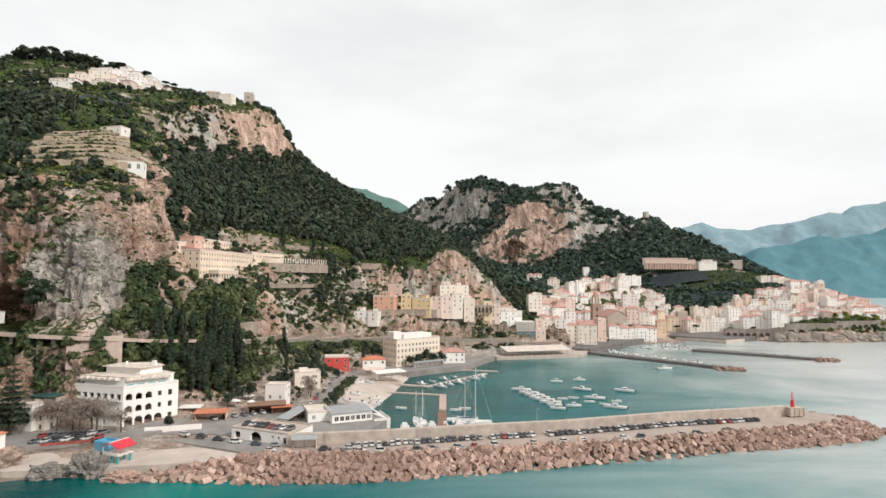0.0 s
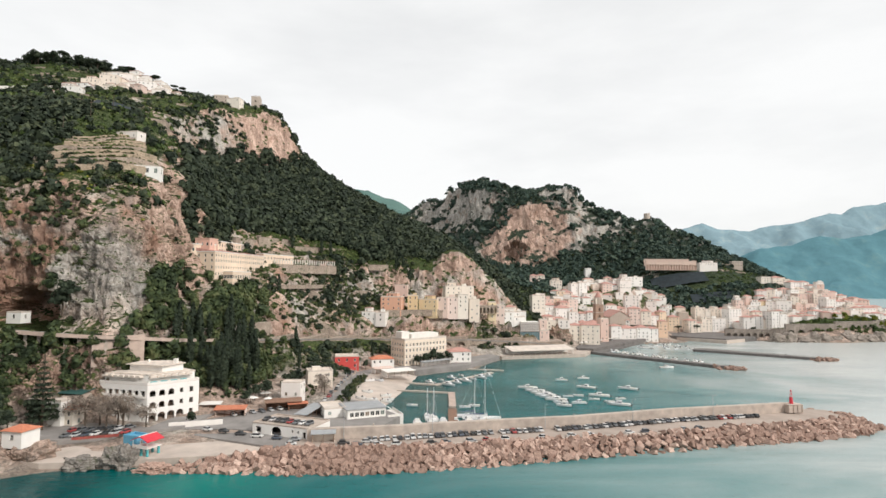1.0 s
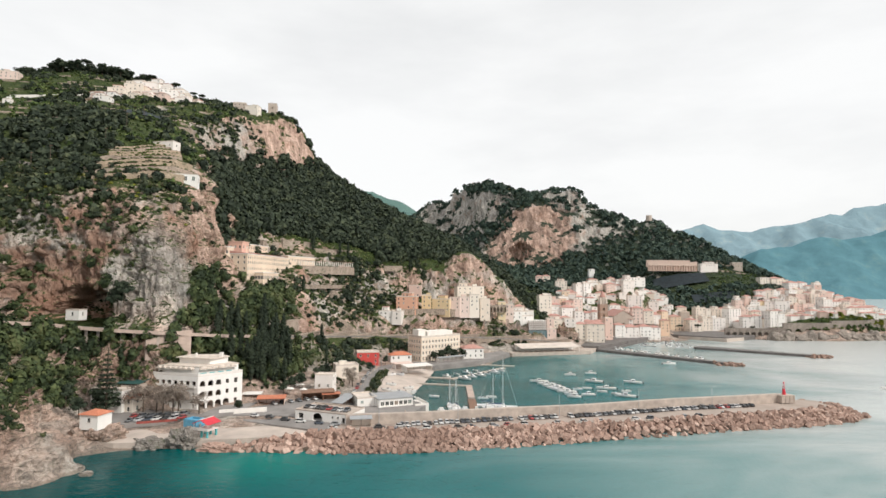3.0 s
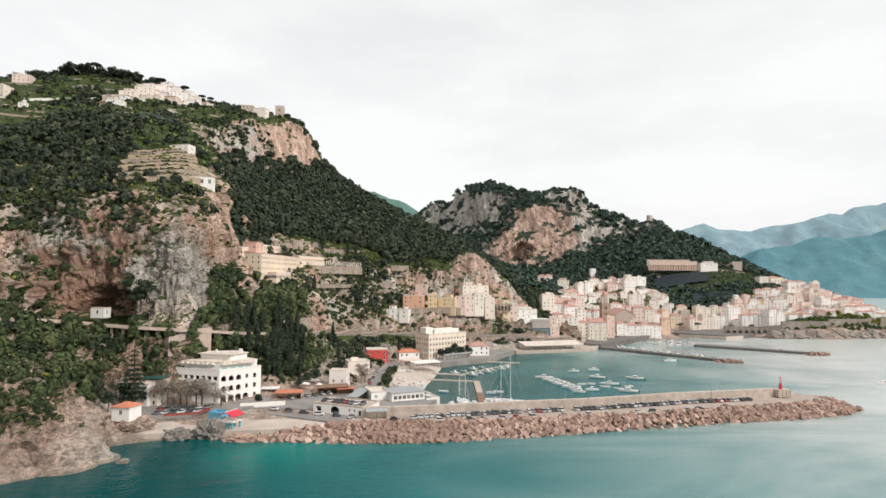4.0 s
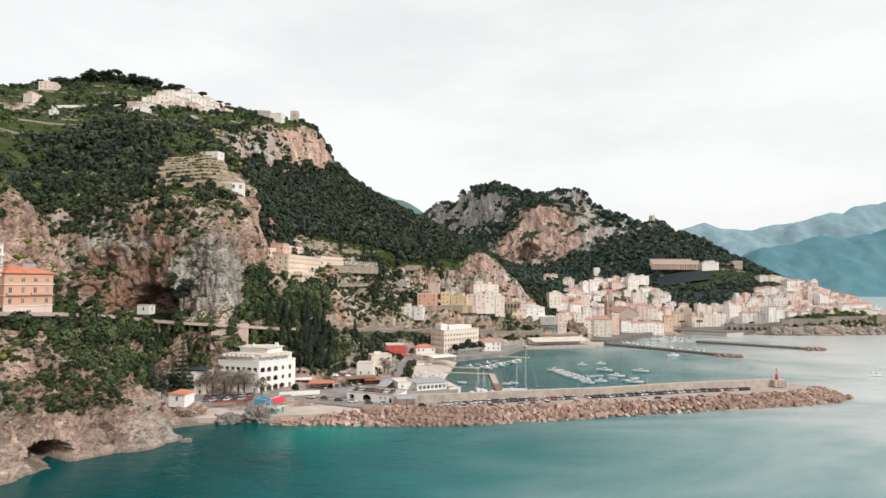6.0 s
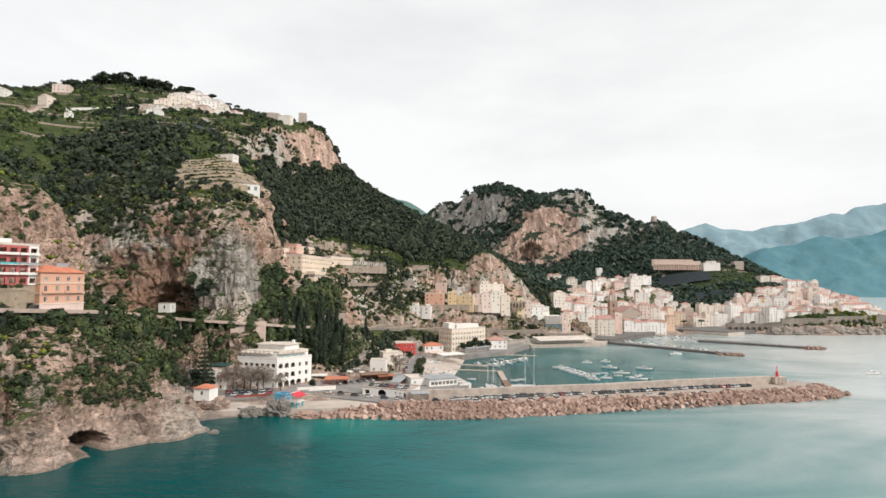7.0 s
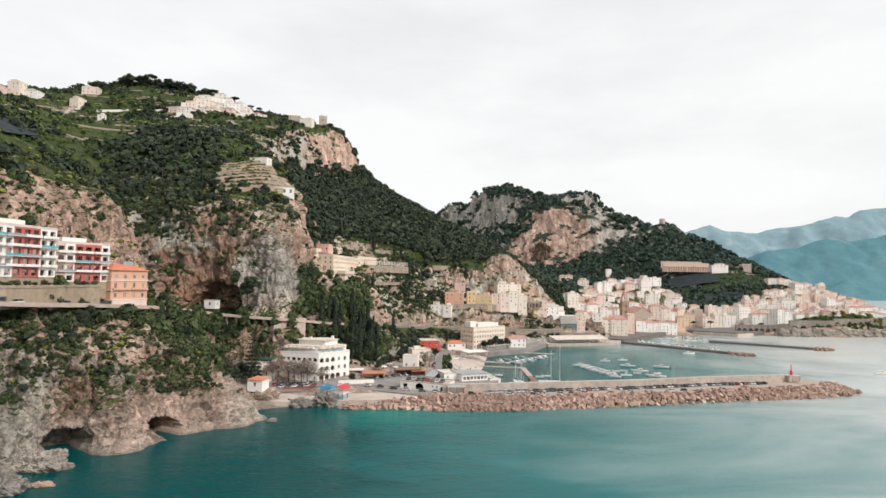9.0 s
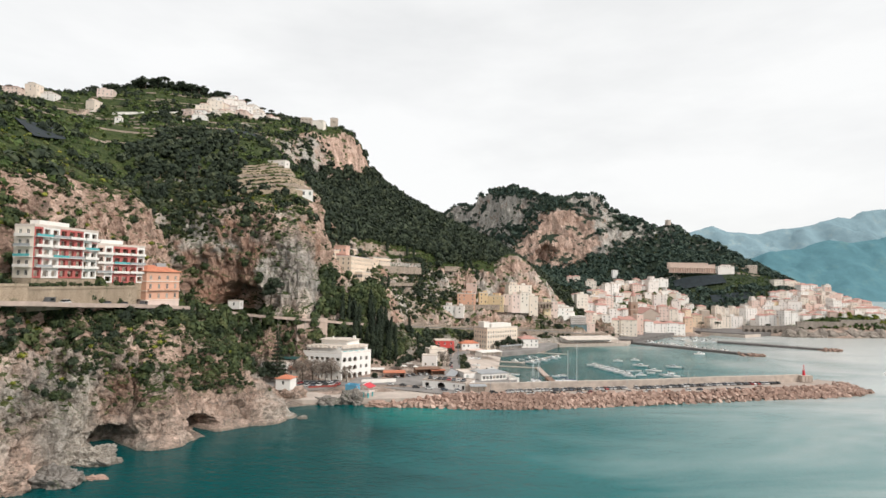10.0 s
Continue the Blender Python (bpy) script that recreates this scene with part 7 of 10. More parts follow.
# ---- the old convent hotel under the cliff ----
def convent():
    """Blocks round a terrace: a long front, a wing turned to the sea, a tower block, a rear wing and a low terrace room."""
    turn = 82.0
    e = empty("cliff_convent", -134, 303, 58, turn, "large pale apricot convent hotel on a terrace under the cliff", "hotel")
    stucco = plain("pale_apricot_stucco", (0.80, 0.64, 0.50), 0.85, vary=0.1, scale=0.15)
    rosy = plain("rosy_stucco", (0.72, 0.45, 0.36), 0.85, vary=0.12, scale=0.2)

    def block(name, o, a, w, d, z0, z1, cols, rows, material, size=(1.15, 1.7)):
        """One volume: its front runs from o at the angle a; windows in even columns at the given heights."""
        u = Vector((math.cos(radians(a)), math.sin(radians(a)), 0))
        v = Vector((-u.y, u.x, 0))
        o = Vector((*o, z0))
        holes = [(w * (k + 0.5) / cols - size[0] / 2, z - z0, *size, False) for k in range(cols) for z in rows]
        side = [(d * (k + 0.5) / 3 - size[0] / 2, z - z0, *size, False) for k in range(3) for z in rows]
        bm = bmesh.new()
        facade(bm, o, u, w, z1 - z0, holes)
        facade(bm, o + u * w, v, d, z1 - z0, side)
        facade(bm, o + u * w + v * d, -u, w, z1 - z0, [])
        facade(bm, o + v * d, -v, d, z1 - z0, side)
        part(name, bm, material, e)
        for q in holes:
            add_window(e, o, u, *q[:4])
        for q in side:
            add_window(e, o + u * w, v, *q[:4])
            add_window(e, o + v * d, -v, *q[:4])
        bm = bmesh.new()
        p = [o + u * s + v * t for s, t in ((-0.3, -0.3), (w + 0.3, -0.3), (w + 0.3, d + 0.3), (-0.3, d + 0.3))]
        prism(bm, [(q.x, q.y) for q in p], z1 - 0.02, z1 + 0.45)
        part("cornice", bm, M_WHITE if material is stucco else rosy, e)
        return o, u, v

    block("long_front", (0, 0), 0, 61, 12, -4, 18.6, 22, (5.4, 9.2, 13.0, 15.9), stucco, (1.05, 1.55))
    block("sea_wing", (-2.6, 13.9), -37 - 8, 13.9, 15, 4, 22.8, 4, (11.6, 15.4, 19.0), stucco, (1.2, 1.9))
    block("tower_block", (1.5, 4.5), 0, 8.5, 9, 18, 26.2, 2, (22.4,), rosy)
    block("rear_wing", (11, 13), 0, 44, 9, 10, 26.4, 15, (20.2, 23.4), stucco)
    block("low_wing", (61.2, 1), -10, 36, 7, 12, 20.4, 10, (17.2,), stucco)
    block("terrace_room", (9, -6), 0, 22, 5.6, -6, 7.4, 8, (3.6,), stucco, (1.7, 2.1))
    bm = bmesh.new()                                          # lean-to tiles over the long front
    v = [bm.verts.new(p) for p in ((-0.3, -0.4, 19.1), (61.3, -0.4, 19.1), (61.3, 12.2, 21.0), (-0.3, 12.2, 21.0), (-0.3, 12.2, 19.05), (61.3, 12.2, 19.05))]
    for f in ((0, 1, 2, 3), (3, 2, 5, 4), (0, 3, 4), (1, 5, 2), (0, 4, 5, 1)):
        bm.faces.new([v[k] for k in f])
    part("tiled_roof", bm, M_TILE, e)
    return e


convent()


def pergola():
    a, b = Vector((-122, 374)), Vector((-89, 426))
    u = b - a
    e = empty("pergola_walk", a.x, a.y, 71.0, math.degrees(math.atan2(u.y, u.x)), "long white-columned pergola walk along a garden terrace", "pergola")
    n, w = 26, u.length
    bm = bmesh.new()
    box(bm, 0, w, 0, 4, -5, 1.2)
    part("terrace_wall", bm, M_STONEWALL, e)
    for k in range(n):
        bm = bmesh.new()
        rod(bm, (k * w / n + 0.5, 0.5, 1.6), (k * w / n + 0.5, 0.5, 5.0), 0.35, 0.3)
        part("column", bm, M_WHITE, e)
    bm = bmesh.new()
    box(bm, 0, w, 0.3, 0.6, 5.0, 5.3)
    part("beam", bm, M_WOOD, e)


pergola()
house(-166, 287, 122.2, 13, 7, 14, "white", "flat", "small white terrace house with arched openings", 4.5, 3.2, (1.7, 2.6), base=114, show=5, extra=False)
house(-196, 318, 149.3, 15, 7, -14, "white", "flat", "long white farmhouse on a stone base above terraces", 3.6, 3.6, (1.0, 1.3), base=140, show=4, extra=False)


def watch_tower():
    e = empty("ruined_tower", -209, 576, 244, 8, "square ruined stone watchtower on the ridge", "tower")
    bm = bmesh.new()
    facade(bm, (-4.6, 0, 0), (1, 0, 0), 9.2, 16, [(3.6, 10, 1.6, 2.2, True)], 0.8)
    facade(bm, (4.6, 0, 0), (0, 1, 0), 9.2, 16, [])
    facade(bm, (4.6, 9.2, 0), (-1, 0, 0), 9.2, 16, [])
    facade(bm, (-4.6, 9.2, 0), (0, -1, 0), 9.2, 16, [])
    for k in range(5):
        box(bm, -4.7 + k * 2.0, -3.5 + k * 2.0, -0.1, 0.7, 16, 16.6 + (k * 7 % 3) * 0.4)
    box(bm, -4.6, 4.6, 0.7, 9.2, 15.5, 16.1)
    part("masonry", bm, WALLS["stone"], e)


watch_tower()
wt = empty("ruined_tower", 349, 943, 173, 5, "small ruined stone tower on the far ridge", "tower")
bm = bmesh.new()
rod(bm, (0, 0, 0), (0, 0, 9), 5.5, 5, 10)
for k in range(6):
    a = k * math.pi / 3
    box(bm, 4.2 * math.cos(a) - 0.8, 4.2 * math.cos(a) + 0.8, 4.2 * math.sin(a) - 0.8, 4.2 * math.sin(a) + 0.8, 9, 10.3)
part("masonry", bm, WALLS["stone"], wt)


def lamp_post(x, y, z, h, label):
    e = empty("street_lamp", x, y, z, 12, label, "street lamp", "street lamps")
    bm = bmesh.new()
    rod(bm, (0, 0, 0), (0, 0, h), 0.14, 0.08)
    part("pole", bm, M_GREY_METAL, e)
    bm = bmesh.new()
    rod(bm, (0, 0, h), (0, -1.6, h + 0.3), 0.06)
    part("arm", bm, M_GREY_METAL, e)
    bm = bmesh.new()
    box(bm, -0.18, 0.18, -2.2, -1.5, h + 0.22, h + 0.36)
    part("lamp_head", bm, M_GREY_METAL, e)


for k, (x, y) in enumerate(((-40, 194), (-8, 200.4), (36, 210.3), (74, 221), (112, 231.2))):
    lamp_post(x, y, 3.0, 9.5, "tall grey street lamp beside the mole's wall")
for k in range(6):
    lamp_post(-55, 250 + k * 17, 3.5, 8.5, "tall grey street lamp along the harbour road")


def wire_pole(x, y):
    g = ground_at(x, y)
    e = empty("wire_pole", x, y, g - 0.8, 0, "thin wooden wire pole on the hillside", "pole", "wire poles")
    bm = bmesh.new()
    rod(bm, (0, 0, 0), (0, 0, 11), 0.2, 0.13)
    part("post", bm, M_BARK, e)
    bm = bmesh.new()
    box(bm, -0.9, 0.9, -0.06, 0.06, 10.2, 10.35)
    part("crossarm", bm, M_WOOD, e)


for x, y in ((-238, 262), (-232, 268), (-222, 300), (-236, 345), (-252, 395), (-268, 440), (-250, 240), (-330, 430)):
    wire_pole(x, y)
wall_along([(-420, 470), (-380, 478), (-340, 486)], 1.5, ground_at(-380, 478) - 6, ground_at(-420, 470) + 2.5, ground_at(-340, 486) + 2.5, M_WHITE, "wall_ridge_road", "long white parapet of the ridge road")


# ---- boats ----
M_HULL = stepped("boat_paint", [(0.78, 0.77, 0.75), (0.80, 0.80, 0.79), (0.74, 0.75, 0.77), (0.82, 0.80, 0.78)], 0.3, 0.3)
M_DECK = plain("pale_boat_deck", (0.62, 0.58, 0.52), 0.7)
M_NAVY = plain("navy_canvas", (0.03, 0.06, 0.13), 0.8)
M_ALU = plain("mast_metal", (0.66, 0.66, 0.65), 0.4, 0.3)


def hull(bm, L, W, H, keel=0.5):
    """A boat's hull, bow towards +x."""
    secs = []
    for k in range(9):
        f = k / 8
        w = W / 2 * (0.86 + 0.14 * math.sin(math.pi * min(1, f * 1.4))) * (1 - max(0, (f - 0.45) / 0.55) ** 2.2) + 0.02
        x = -L / 2 + L * f
        sheer = H * (1 + 0.28 * f * f)
        z0 = -keel + keel * 0.9 * max(0, (f - 0.6) / 0.4) ** 2
        secs.append([(x, -w, sheer), (x, -w * 0.92, sheer * 0.3), (x, -w * 0.5, z0 * 0.7), (x, 0, z0), (x, w * 0.5, z0 * 0.7), (x, w * 0.92, sheer * 0.3), (x, w, sheer), (x, w * 0.84, sheer - 0.12), (x, 0, sheer - 0.16), (x, -w * 0.84, sheer - 0.12)])
    loft(bm, secs)
    bmesh.ops.recalc_face_normals(bm, faces=bm.faces[:])


def motorboat(name, L, W, cabin, label):
    e = empty(name, 0, 0, 0, 0, label, "boat", "moored boats")
    bm = bmesh.new()
    hull(bm, L, W, 0.75 + L * 0.03)
    part("hull", bm, M_HULL, e)
    h = 0.75 + L * 0.03
    bm = bmesh.new()
    box(bm, -L * 0.38, -L * 0.05, -W * 0.34, W * 0.34, h - 0.1, h + 0.06)
    part("cockpit_floor", bm, M_DECK, e)
    if cabin:
        bm = bmesh.new()
        loft(bm, [[(-L * 0.12, -W * 0.34, h - 0.1), (-L * 0.12, W * 0.34, h - 0.1), (-L * 0.12, W * 0.28, h + 1.25), (-L * 0.12, -W * 0.28, h + 1.25)],
                  [(L * 0.10, -W * 0.34, h - 0.1), (L * 0.10, W * 0.34, h - 0.1), (L * 0.06, W * 0.26, h + 1.2), (L * 0.06, -W * 0.26, h + 1.2)],
                  [(L * 0.26, -W * 0.22, h - 0.1), (L * 0.26, W * 0.22, h - 0.1), (L * 0.2, W * 0.2, h + 0.35), (L * 0.2, -W * 0.2, h + 0.35)]])
        bmesh.ops.recalc_face_normals(bm, faces=bm.faces[:])
        cabin = part("cabin", bm, M_HULL, e)
        for s in (-1, 1):
            bm = bmesh.new()
            box(bm, -L * 0.09, L * 0.06, s * W * 0.335 - 0.03, s * W * 0.335 + 0.03, h + 0.5, h + 0.95)
            part("cabin_window", bm, M_CARGLASS, cabin)
    bm = bmesh.new()
    box(bm, L * 0.12, L * 0.16, -W * 0.26, W * 0.26, h + 0.0, h + 0.75)
    part("windscreen", bm, M_CARGLASS, e)
    bm = bmesh.new()
    box(bm, -L * 0.56, -L * 0.48, -0.25, 0.25, 0.1, 1.1)
    part("outboard_motor", bm, M_TYRE, e)
    return e


BOATS = [motorboat("motorboat", 7.5, 2.6, True, "white cabin motorboat at its mooring"), motorboat("open_boat", 5.6, 2.1, False, "small white open boat at its mooring"),
         motorboat("cabin_cruiser", 11, 3.6, True, "white cabin cruiser lying at anchor in the harbour")]
BOAT_USED = [False] * 3


def put_boat(kind, x, y, turn, z=0.0):
    m = pose(x, y, z, 0, 0, turn)
    if BOAT_USED[kind]:
        return copy_thing(BOATS[kind], m)
    BOAT_USED[kind] = True
    BOATS[kind].matrix_basis = m
    return BOATS[kind]


rng = random.Random(9)
for k, (x, y) in enumerate(((43, 309), (46, 300), (48, 294), (49.5, 288), (51, 283), (53, 277), (54, 271), (54, 264))):
    put_boat(2 if k < 6 else 0, x + 1, y, 172 + rng.uniform(-5, 5))
for kind, x, y in ((0, 69, 335), (0, 84, 341), (2, 78, 311), (2, 79, 288), (0, 64, 270), (1, 68, 288), (1, 62, 286), (2, 101, 308), (2, 83, 267), (1, 80, 273), (1, 74, 279), (1, 88, 281)):
    put_boat(kind, x, y, rng.uniform(150, 200))
for k in range(6):
    put_boat((2, 0, 2, 1)[k % 4], -1 + k * 5.2, 317 + k * 6.4, rng.uniform(-50, -38))
for k in range(4):
    put_boat((0, 1)[k % 2], -12 + k * 6.5, 324 + k * 8.2, 135 + rng.uniform(-5, 5))
put_boat(1, -19, 262, 175)
put_boat(1, 6.5, 259, 185)
put_boat(1, 11, 262, 178)
for k in range(10):
    bx, by = rng.uniform(-48, -30), rng.uniform(264, 342)
    put_boat(1, bx, by, rng.uniform(-30, 30), harbour_beach_height(bx, by) + 0.35)
for k in range(26):
    f = k / 25
    put_boat((1, 0)[k % 2], 136 + 52 * f + rng.uniform(-2, 2) + 5, 480 - 72 * f + 8 + rng.uniform(-3, 3), 40 + rng.uniform(-10, 10))
for k in range(30):
    put_boat(1, 200 + rng.uniform(-20, 30), 530 + rng.uniform(-28, 30), rng.uniform(0, 360), 0.0)
for k in range(8):
    put_boat(1, 236 + k * 7, 486 - k * 5 + 9, 60 + rng.uniform(-10, 10))
put_boat(2, 156, 389, 10)
put_boat(2, 247, 296, 185)


def yacht(x, y, turn, L, mast, label):
    e = empty("sailing_yacht", x, y, 0, turn, label, "sailing yacht")
    W = L * 0.29
    bm = bmesh.new()
    hull(bm, L, W, 1.15, 0.8)
    part("hull", bm, M_HULL, e)
    bm = bmesh.new()
    loft(bm, [[(-L * 0.15, -W * 0.26, 1.0), (-L * 0.15, W * 0.26, 1.0), (-L * 0.15, W * 0.22, 1.75), (-L * 0.15, -W * 0.22, 1.75)],
              [(L * 0.2, -W * 0.2, 1.1), (L * 0.2, W * 0.2, 1.1), (L * 0.15, W * 0.16, 1.6), (L * 0.15, -W * 0.16, 1.6)]])
    bmesh.ops.recalc_face_normals(bm, faces=bm.faces[:])
    part("coachroof", bm, M_HULL, e)
    bm = bmesh.new()
    rod(bm, (L * 0.08, 0, 1.0), (L * 0.08, 0, mast), 0.22, 0.15, 8)
    mast_part = part("mast", bm, M_ALU, e)
    bm = bmesh.new()
    rod(bm, (L * 0.07, 0, 2.4), (-L * 0.36, 0, 2.5), 0.12, 0.1)
    part("boom", bm, M_ALU, mast_part)
    bm = bmesh.new()
    rod(bm, (L * 0.06, 0, 2.65), (-L * 0.34, 0, 2.72), 0.28, 0.18, 8)
    part("furled_sail", bm, M_NAVY, mast_part)
    for z in (0.45, 0.72):
        bm = bmesh.new()
        rod(bm, (L * 0.08, -1.3, mast * z), (L * 0.08, 1.3, mast * z), 0.05)
        part("spreader", bm, M_ALU, mast_part)
    for p in ((L * 0.49, 0, 1.4), (-L * 0.48, 0, 1.2), (L * 0.05, W * 0.48, 1.2), (L * 0.05, -W * 0.48, 1.2)):
        bm = bmesh.new()
        rod(bm, (L * 0.08, 0, mast - 0.2), p, 0.035, 0.035, 4)
        part("stay", bm, M_ALU, mast_part)
    return e


yacht(13, 236, 6, 17, 23.5, "large white sailing yacht with a tall mast by the mole")
yacht(9, 241, 8, 14, 19, "white sailing yacht with a tall mast by the mole")
yacht(-8, 236, 100, 11, 14, "small white sailing yacht moored at the quay")
yacht(-11, 239, 95, 10, 13, "small white sailing yacht moored at the quay")
for k in range(6):
    put_boat((2, 0)[k % 2], -15 + k * 5.5, 228 + k * 1.2, 98 + rng.uniform(-5, 5))


# ---- town landmarks, walls, nets and waterfront ----
def fill_houses(outline, step, seed, where, group, tall=(4, 8.5)):
    """Plain houses packed into the gaps of a quarter."""
    r = random.Random(seed)
    taken = [(o.location.x, o.location.y) for o in scene.objects if o.type == "EMPTY" and o.parent is None and o.get("category") == "house"]
    clear = [(153, 540, 18), (153, 525, 12), (183, 570, 20), (172, 556, 14), (168, 540, 14)]
    xs, ys = [p[0] for p in outline], [p[1] for p in outline]
    for gx in np.arange(min(xs), max(xs), step):
        for gy in np.arange(min(ys), max(ys), step):
            x, y = gx + r.uniform(-3, 3), gy + r.uniform(-3, 3)
            odd = False
            for (x0, y0), (x1, y1) in zip(outline, outline[1:] + outline[:1]):
                if (y0 > y) != (y1 > y) and x < (x1 - x0) * (y - y0) / (y1 - y0) + x0:
                    odd = not odd
            if not odd or any(math.hypot(x - a, y - b) < 8.5 for a, b in taken) or any(math.hypot(x - a, y - b) < q for a, b, q in clear):
                continue
            taken.append((x, y))
            colour = r.choice(("white", "white", "white", "white", "cream", "pink"))
            roof = r.choice(("flat", "hip"))
            house(x, y, ground_at(x, y) + r.uniform(*tall), r.uniform(8, 13), r.uniform(7, 10), r.uniform(-16, 16), colour, roof,
                  f"{colour} plastered house with a {'flat' if roof == 'flat' else 'tiled'} roof {where}", 3.4, 4.4, (1.2, 1.7), show=7, skip=0.42, group=group, sides=("front",))


def campanile():
    e = empty("bell_tower", 153.3, 548, 10.5, 4, "tall stone bell tower with a tiled crown among the roofs", "bell tower")
    bm = bmesh.new()
    holes = [(3.2, z, 1.8, 3.2, True) for z in (8, 15, 22)]
    for o, u in (((-4.1, 0, 0), (1, 0, 0)), ((4.1, 0, 0), (0, 1, 0)), ((4.1, 8.2, 0), (-1, 0, 0)), ((-4.1, 8.2, 0), (0, -1, 0))):
        facade(bm, o, u, 8.2, 29, holes, 0.9)
    part("shaft", bm, varied("bell_tower_stone", [(0, (0.36, 0.235, 0.17)), (1, (0.40, 0.26, 0.19))], 0.9, 0.3, 0.4), e)
    for z in (13.2, 20.2, 27.8):
        bm = bmesh.new()
        box(bm, -4.4, 4.4, -0.3, 8.5, z, z + 0.5)
        part("cornice", bm, WALLS["stone"], e)
    bm = bmesh.new()
    rod(bm, (0, 4.1, 29), (0, 4.1, 36), 3.4, 3.2, 12)
    part("drum", bm, WALLS["stone"], e)
    for sx in (-3.1, 3.1):
        for sy in (1.0, 7.2):
            bm = bmesh.new()
            rod(bm, (sx, sy, 29), (sx, sy, 34), 0.9, 0.8, 8)
            rod(bm, (sx, sy, 34), (sx, sy, 35.6), 0.9, 0.05, 8)
            part("corner_turret", bm, WALLS["cream"], e)
    bm = bmesh.new()
    rod(bm, (0, 4.1, 36), (0, 4.1, 40), 3.4, 1.6, 12)
    rod(bm, (0, 4.1, 40), (0, 4.1, 43), 1.6, 0.1, 12)
    part("dome", bm, M_TILE, e)


campanile()


def cathedral():
    e = empty("cathedral", 183, 577, 8, 2, "large stone church with a gabled front and tiled roof", "church")
    w, d, h = 22, 34, 17
    bm = bmesh.new()
    holes = [(w / 2 - 2, 3, 4, 7, True), (3, 4, 2.4, 5, True), (w - 5.4, 4, 2.4, 5, True)]
    facade(bm, (-w / 2, 0, 0), (1, 0, 0), w, h, holes, 1.0)
    facade(bm, (w / 2, 0, 0), (0, 1, 0), d, h, [])
    facade(bm, (w / 2, d, 0), (-1, 0, 0), w, h, [])
    facade(bm, (-w / 2, d, 0), (0, -1, 0), d, h, [])
    v = [bm.verts.new(p) for p in ((-w / 2, 0, h), (w / 2, 0, h), (0, 0, h + 6.5))]
    bm.faces.new(v)
    part("wall", bm, WALLS["stone"], e)
    for s in (-1, 1):
        bm = bmesh.new()
        a = [bm.verts.new(p) for p in ((s * (w / 2 + 0.6), -0.6, h - 0.3), (s * (w / 2 + 0.6), d + 0.6, h - 0.3), (s * 0.05, d + 0.6, h + 6.6), (s * 0.05, -0.6, h + 6.6))]
        b = [bm.verts.new(q.co + Vector((0, 0, 0.3))) for q in a]
        bm.faces.new(a)
        bm.faces.new(b)
        for k in range(4):
            bm.faces.new((a[k], a[(k + 1) % 4], b[(k + 1) % 4], b[k]))
        bmesh.ops.recalc_face_normals(bm, faces=bm.faces[:])
        part("roof_slope", bm, M_TILE, e)


cathedral()
fill_houses([(85, 520), (112, 520), (160, 585), (228, 640), (300, 668), (290, 730), (200, 720), (130, 660), (90, 590)], 14, 3, "above the harbour", "houses of the old town")
fill_houses([(345, 625), (440, 625), (545, 650), (560, 690), (500, 725), (400, 715), (345, 680)], 15, 6, "on the headland", "houses on the headland", (5, 9))
fill_houses([(-20, 458), (20, 474), (70, 500), (66, 508), (20, 486), (-20, 470)], 11, 9, "under the crag", "houses under the crag", (6, 10))

M_PINKWALL = varied("pale_pink_wall", [(0, (0.66, 0.50, 0.42)), (1, (0.70, 0.54, 0.45))], 0.9, 0.2)
arcade("cemetery_arcade", (284, 774), (356, 774.5), 80, 92.6, 19, "long pale pink arcaded cloister on the hillside", material=M_PINKWALL, tall=0.62)
arcade("cemetery_wall", (286, 786), (350, 786), 86, 95.6, 6, "high pale pink wall behind the cloister", material=M_PINKWALL, tall=0)
house(376, 780, 91, 26, 8, 2, "white", "flat", "long whitewashed house beside the hillside cloister", 3.4, 3.4, (1.2, 1.7), show=6)
house(428, 800, 94, 15, 9, -6, "stone", "flat", "ruined stone house on the hill above the headland", 3.4, 3.4, (1.2, 1.7), show=8)
house(222, 850, 84, 9, 7, 5, "white", "flat", "lone white house in the wood above the town", 3.4, 3.0, (1.2, 1.7), show=6, extra=False)


def net(outline, rise, label):
    """A dark net drawn over garden trees: a sheet that follows the slope."""
    nx, ny = 14, 10
    (ax, ay), (bx, by), (cx, cy), (dx, dy) = outline
    verts, quads = [], []
    for j in range(ny + 1):
        for i in range(nx + 1):
            u, v = i / nx, j / ny
            x = (ax * (1 - u) + bx * u) * (1 - v) + (dx * (1 - u) + cx * u) * v
            y = (ay * (1 - u) + by * u) * (1 - v) + (dy * (1 - u) + cy * u) * v
            verts.append((x, y, ground_at(x, y) + rise + 0.5 * fine_noise((x, y, 0), 6, 2)))
    for j in range(ny):
        for i in range(nx):
            a = j * (nx + 1) + i
            quads.append((a, a + 1, a + nx + 2, a + nx + 1))
    ob = mesh_of("shade_net", verts, quads, M_NET)
    m = ob.modifiers.new("thickness", "SOLIDIFY")
    m.thickness = 0.25
    return tagged(ob, label, "net", "shade nets")


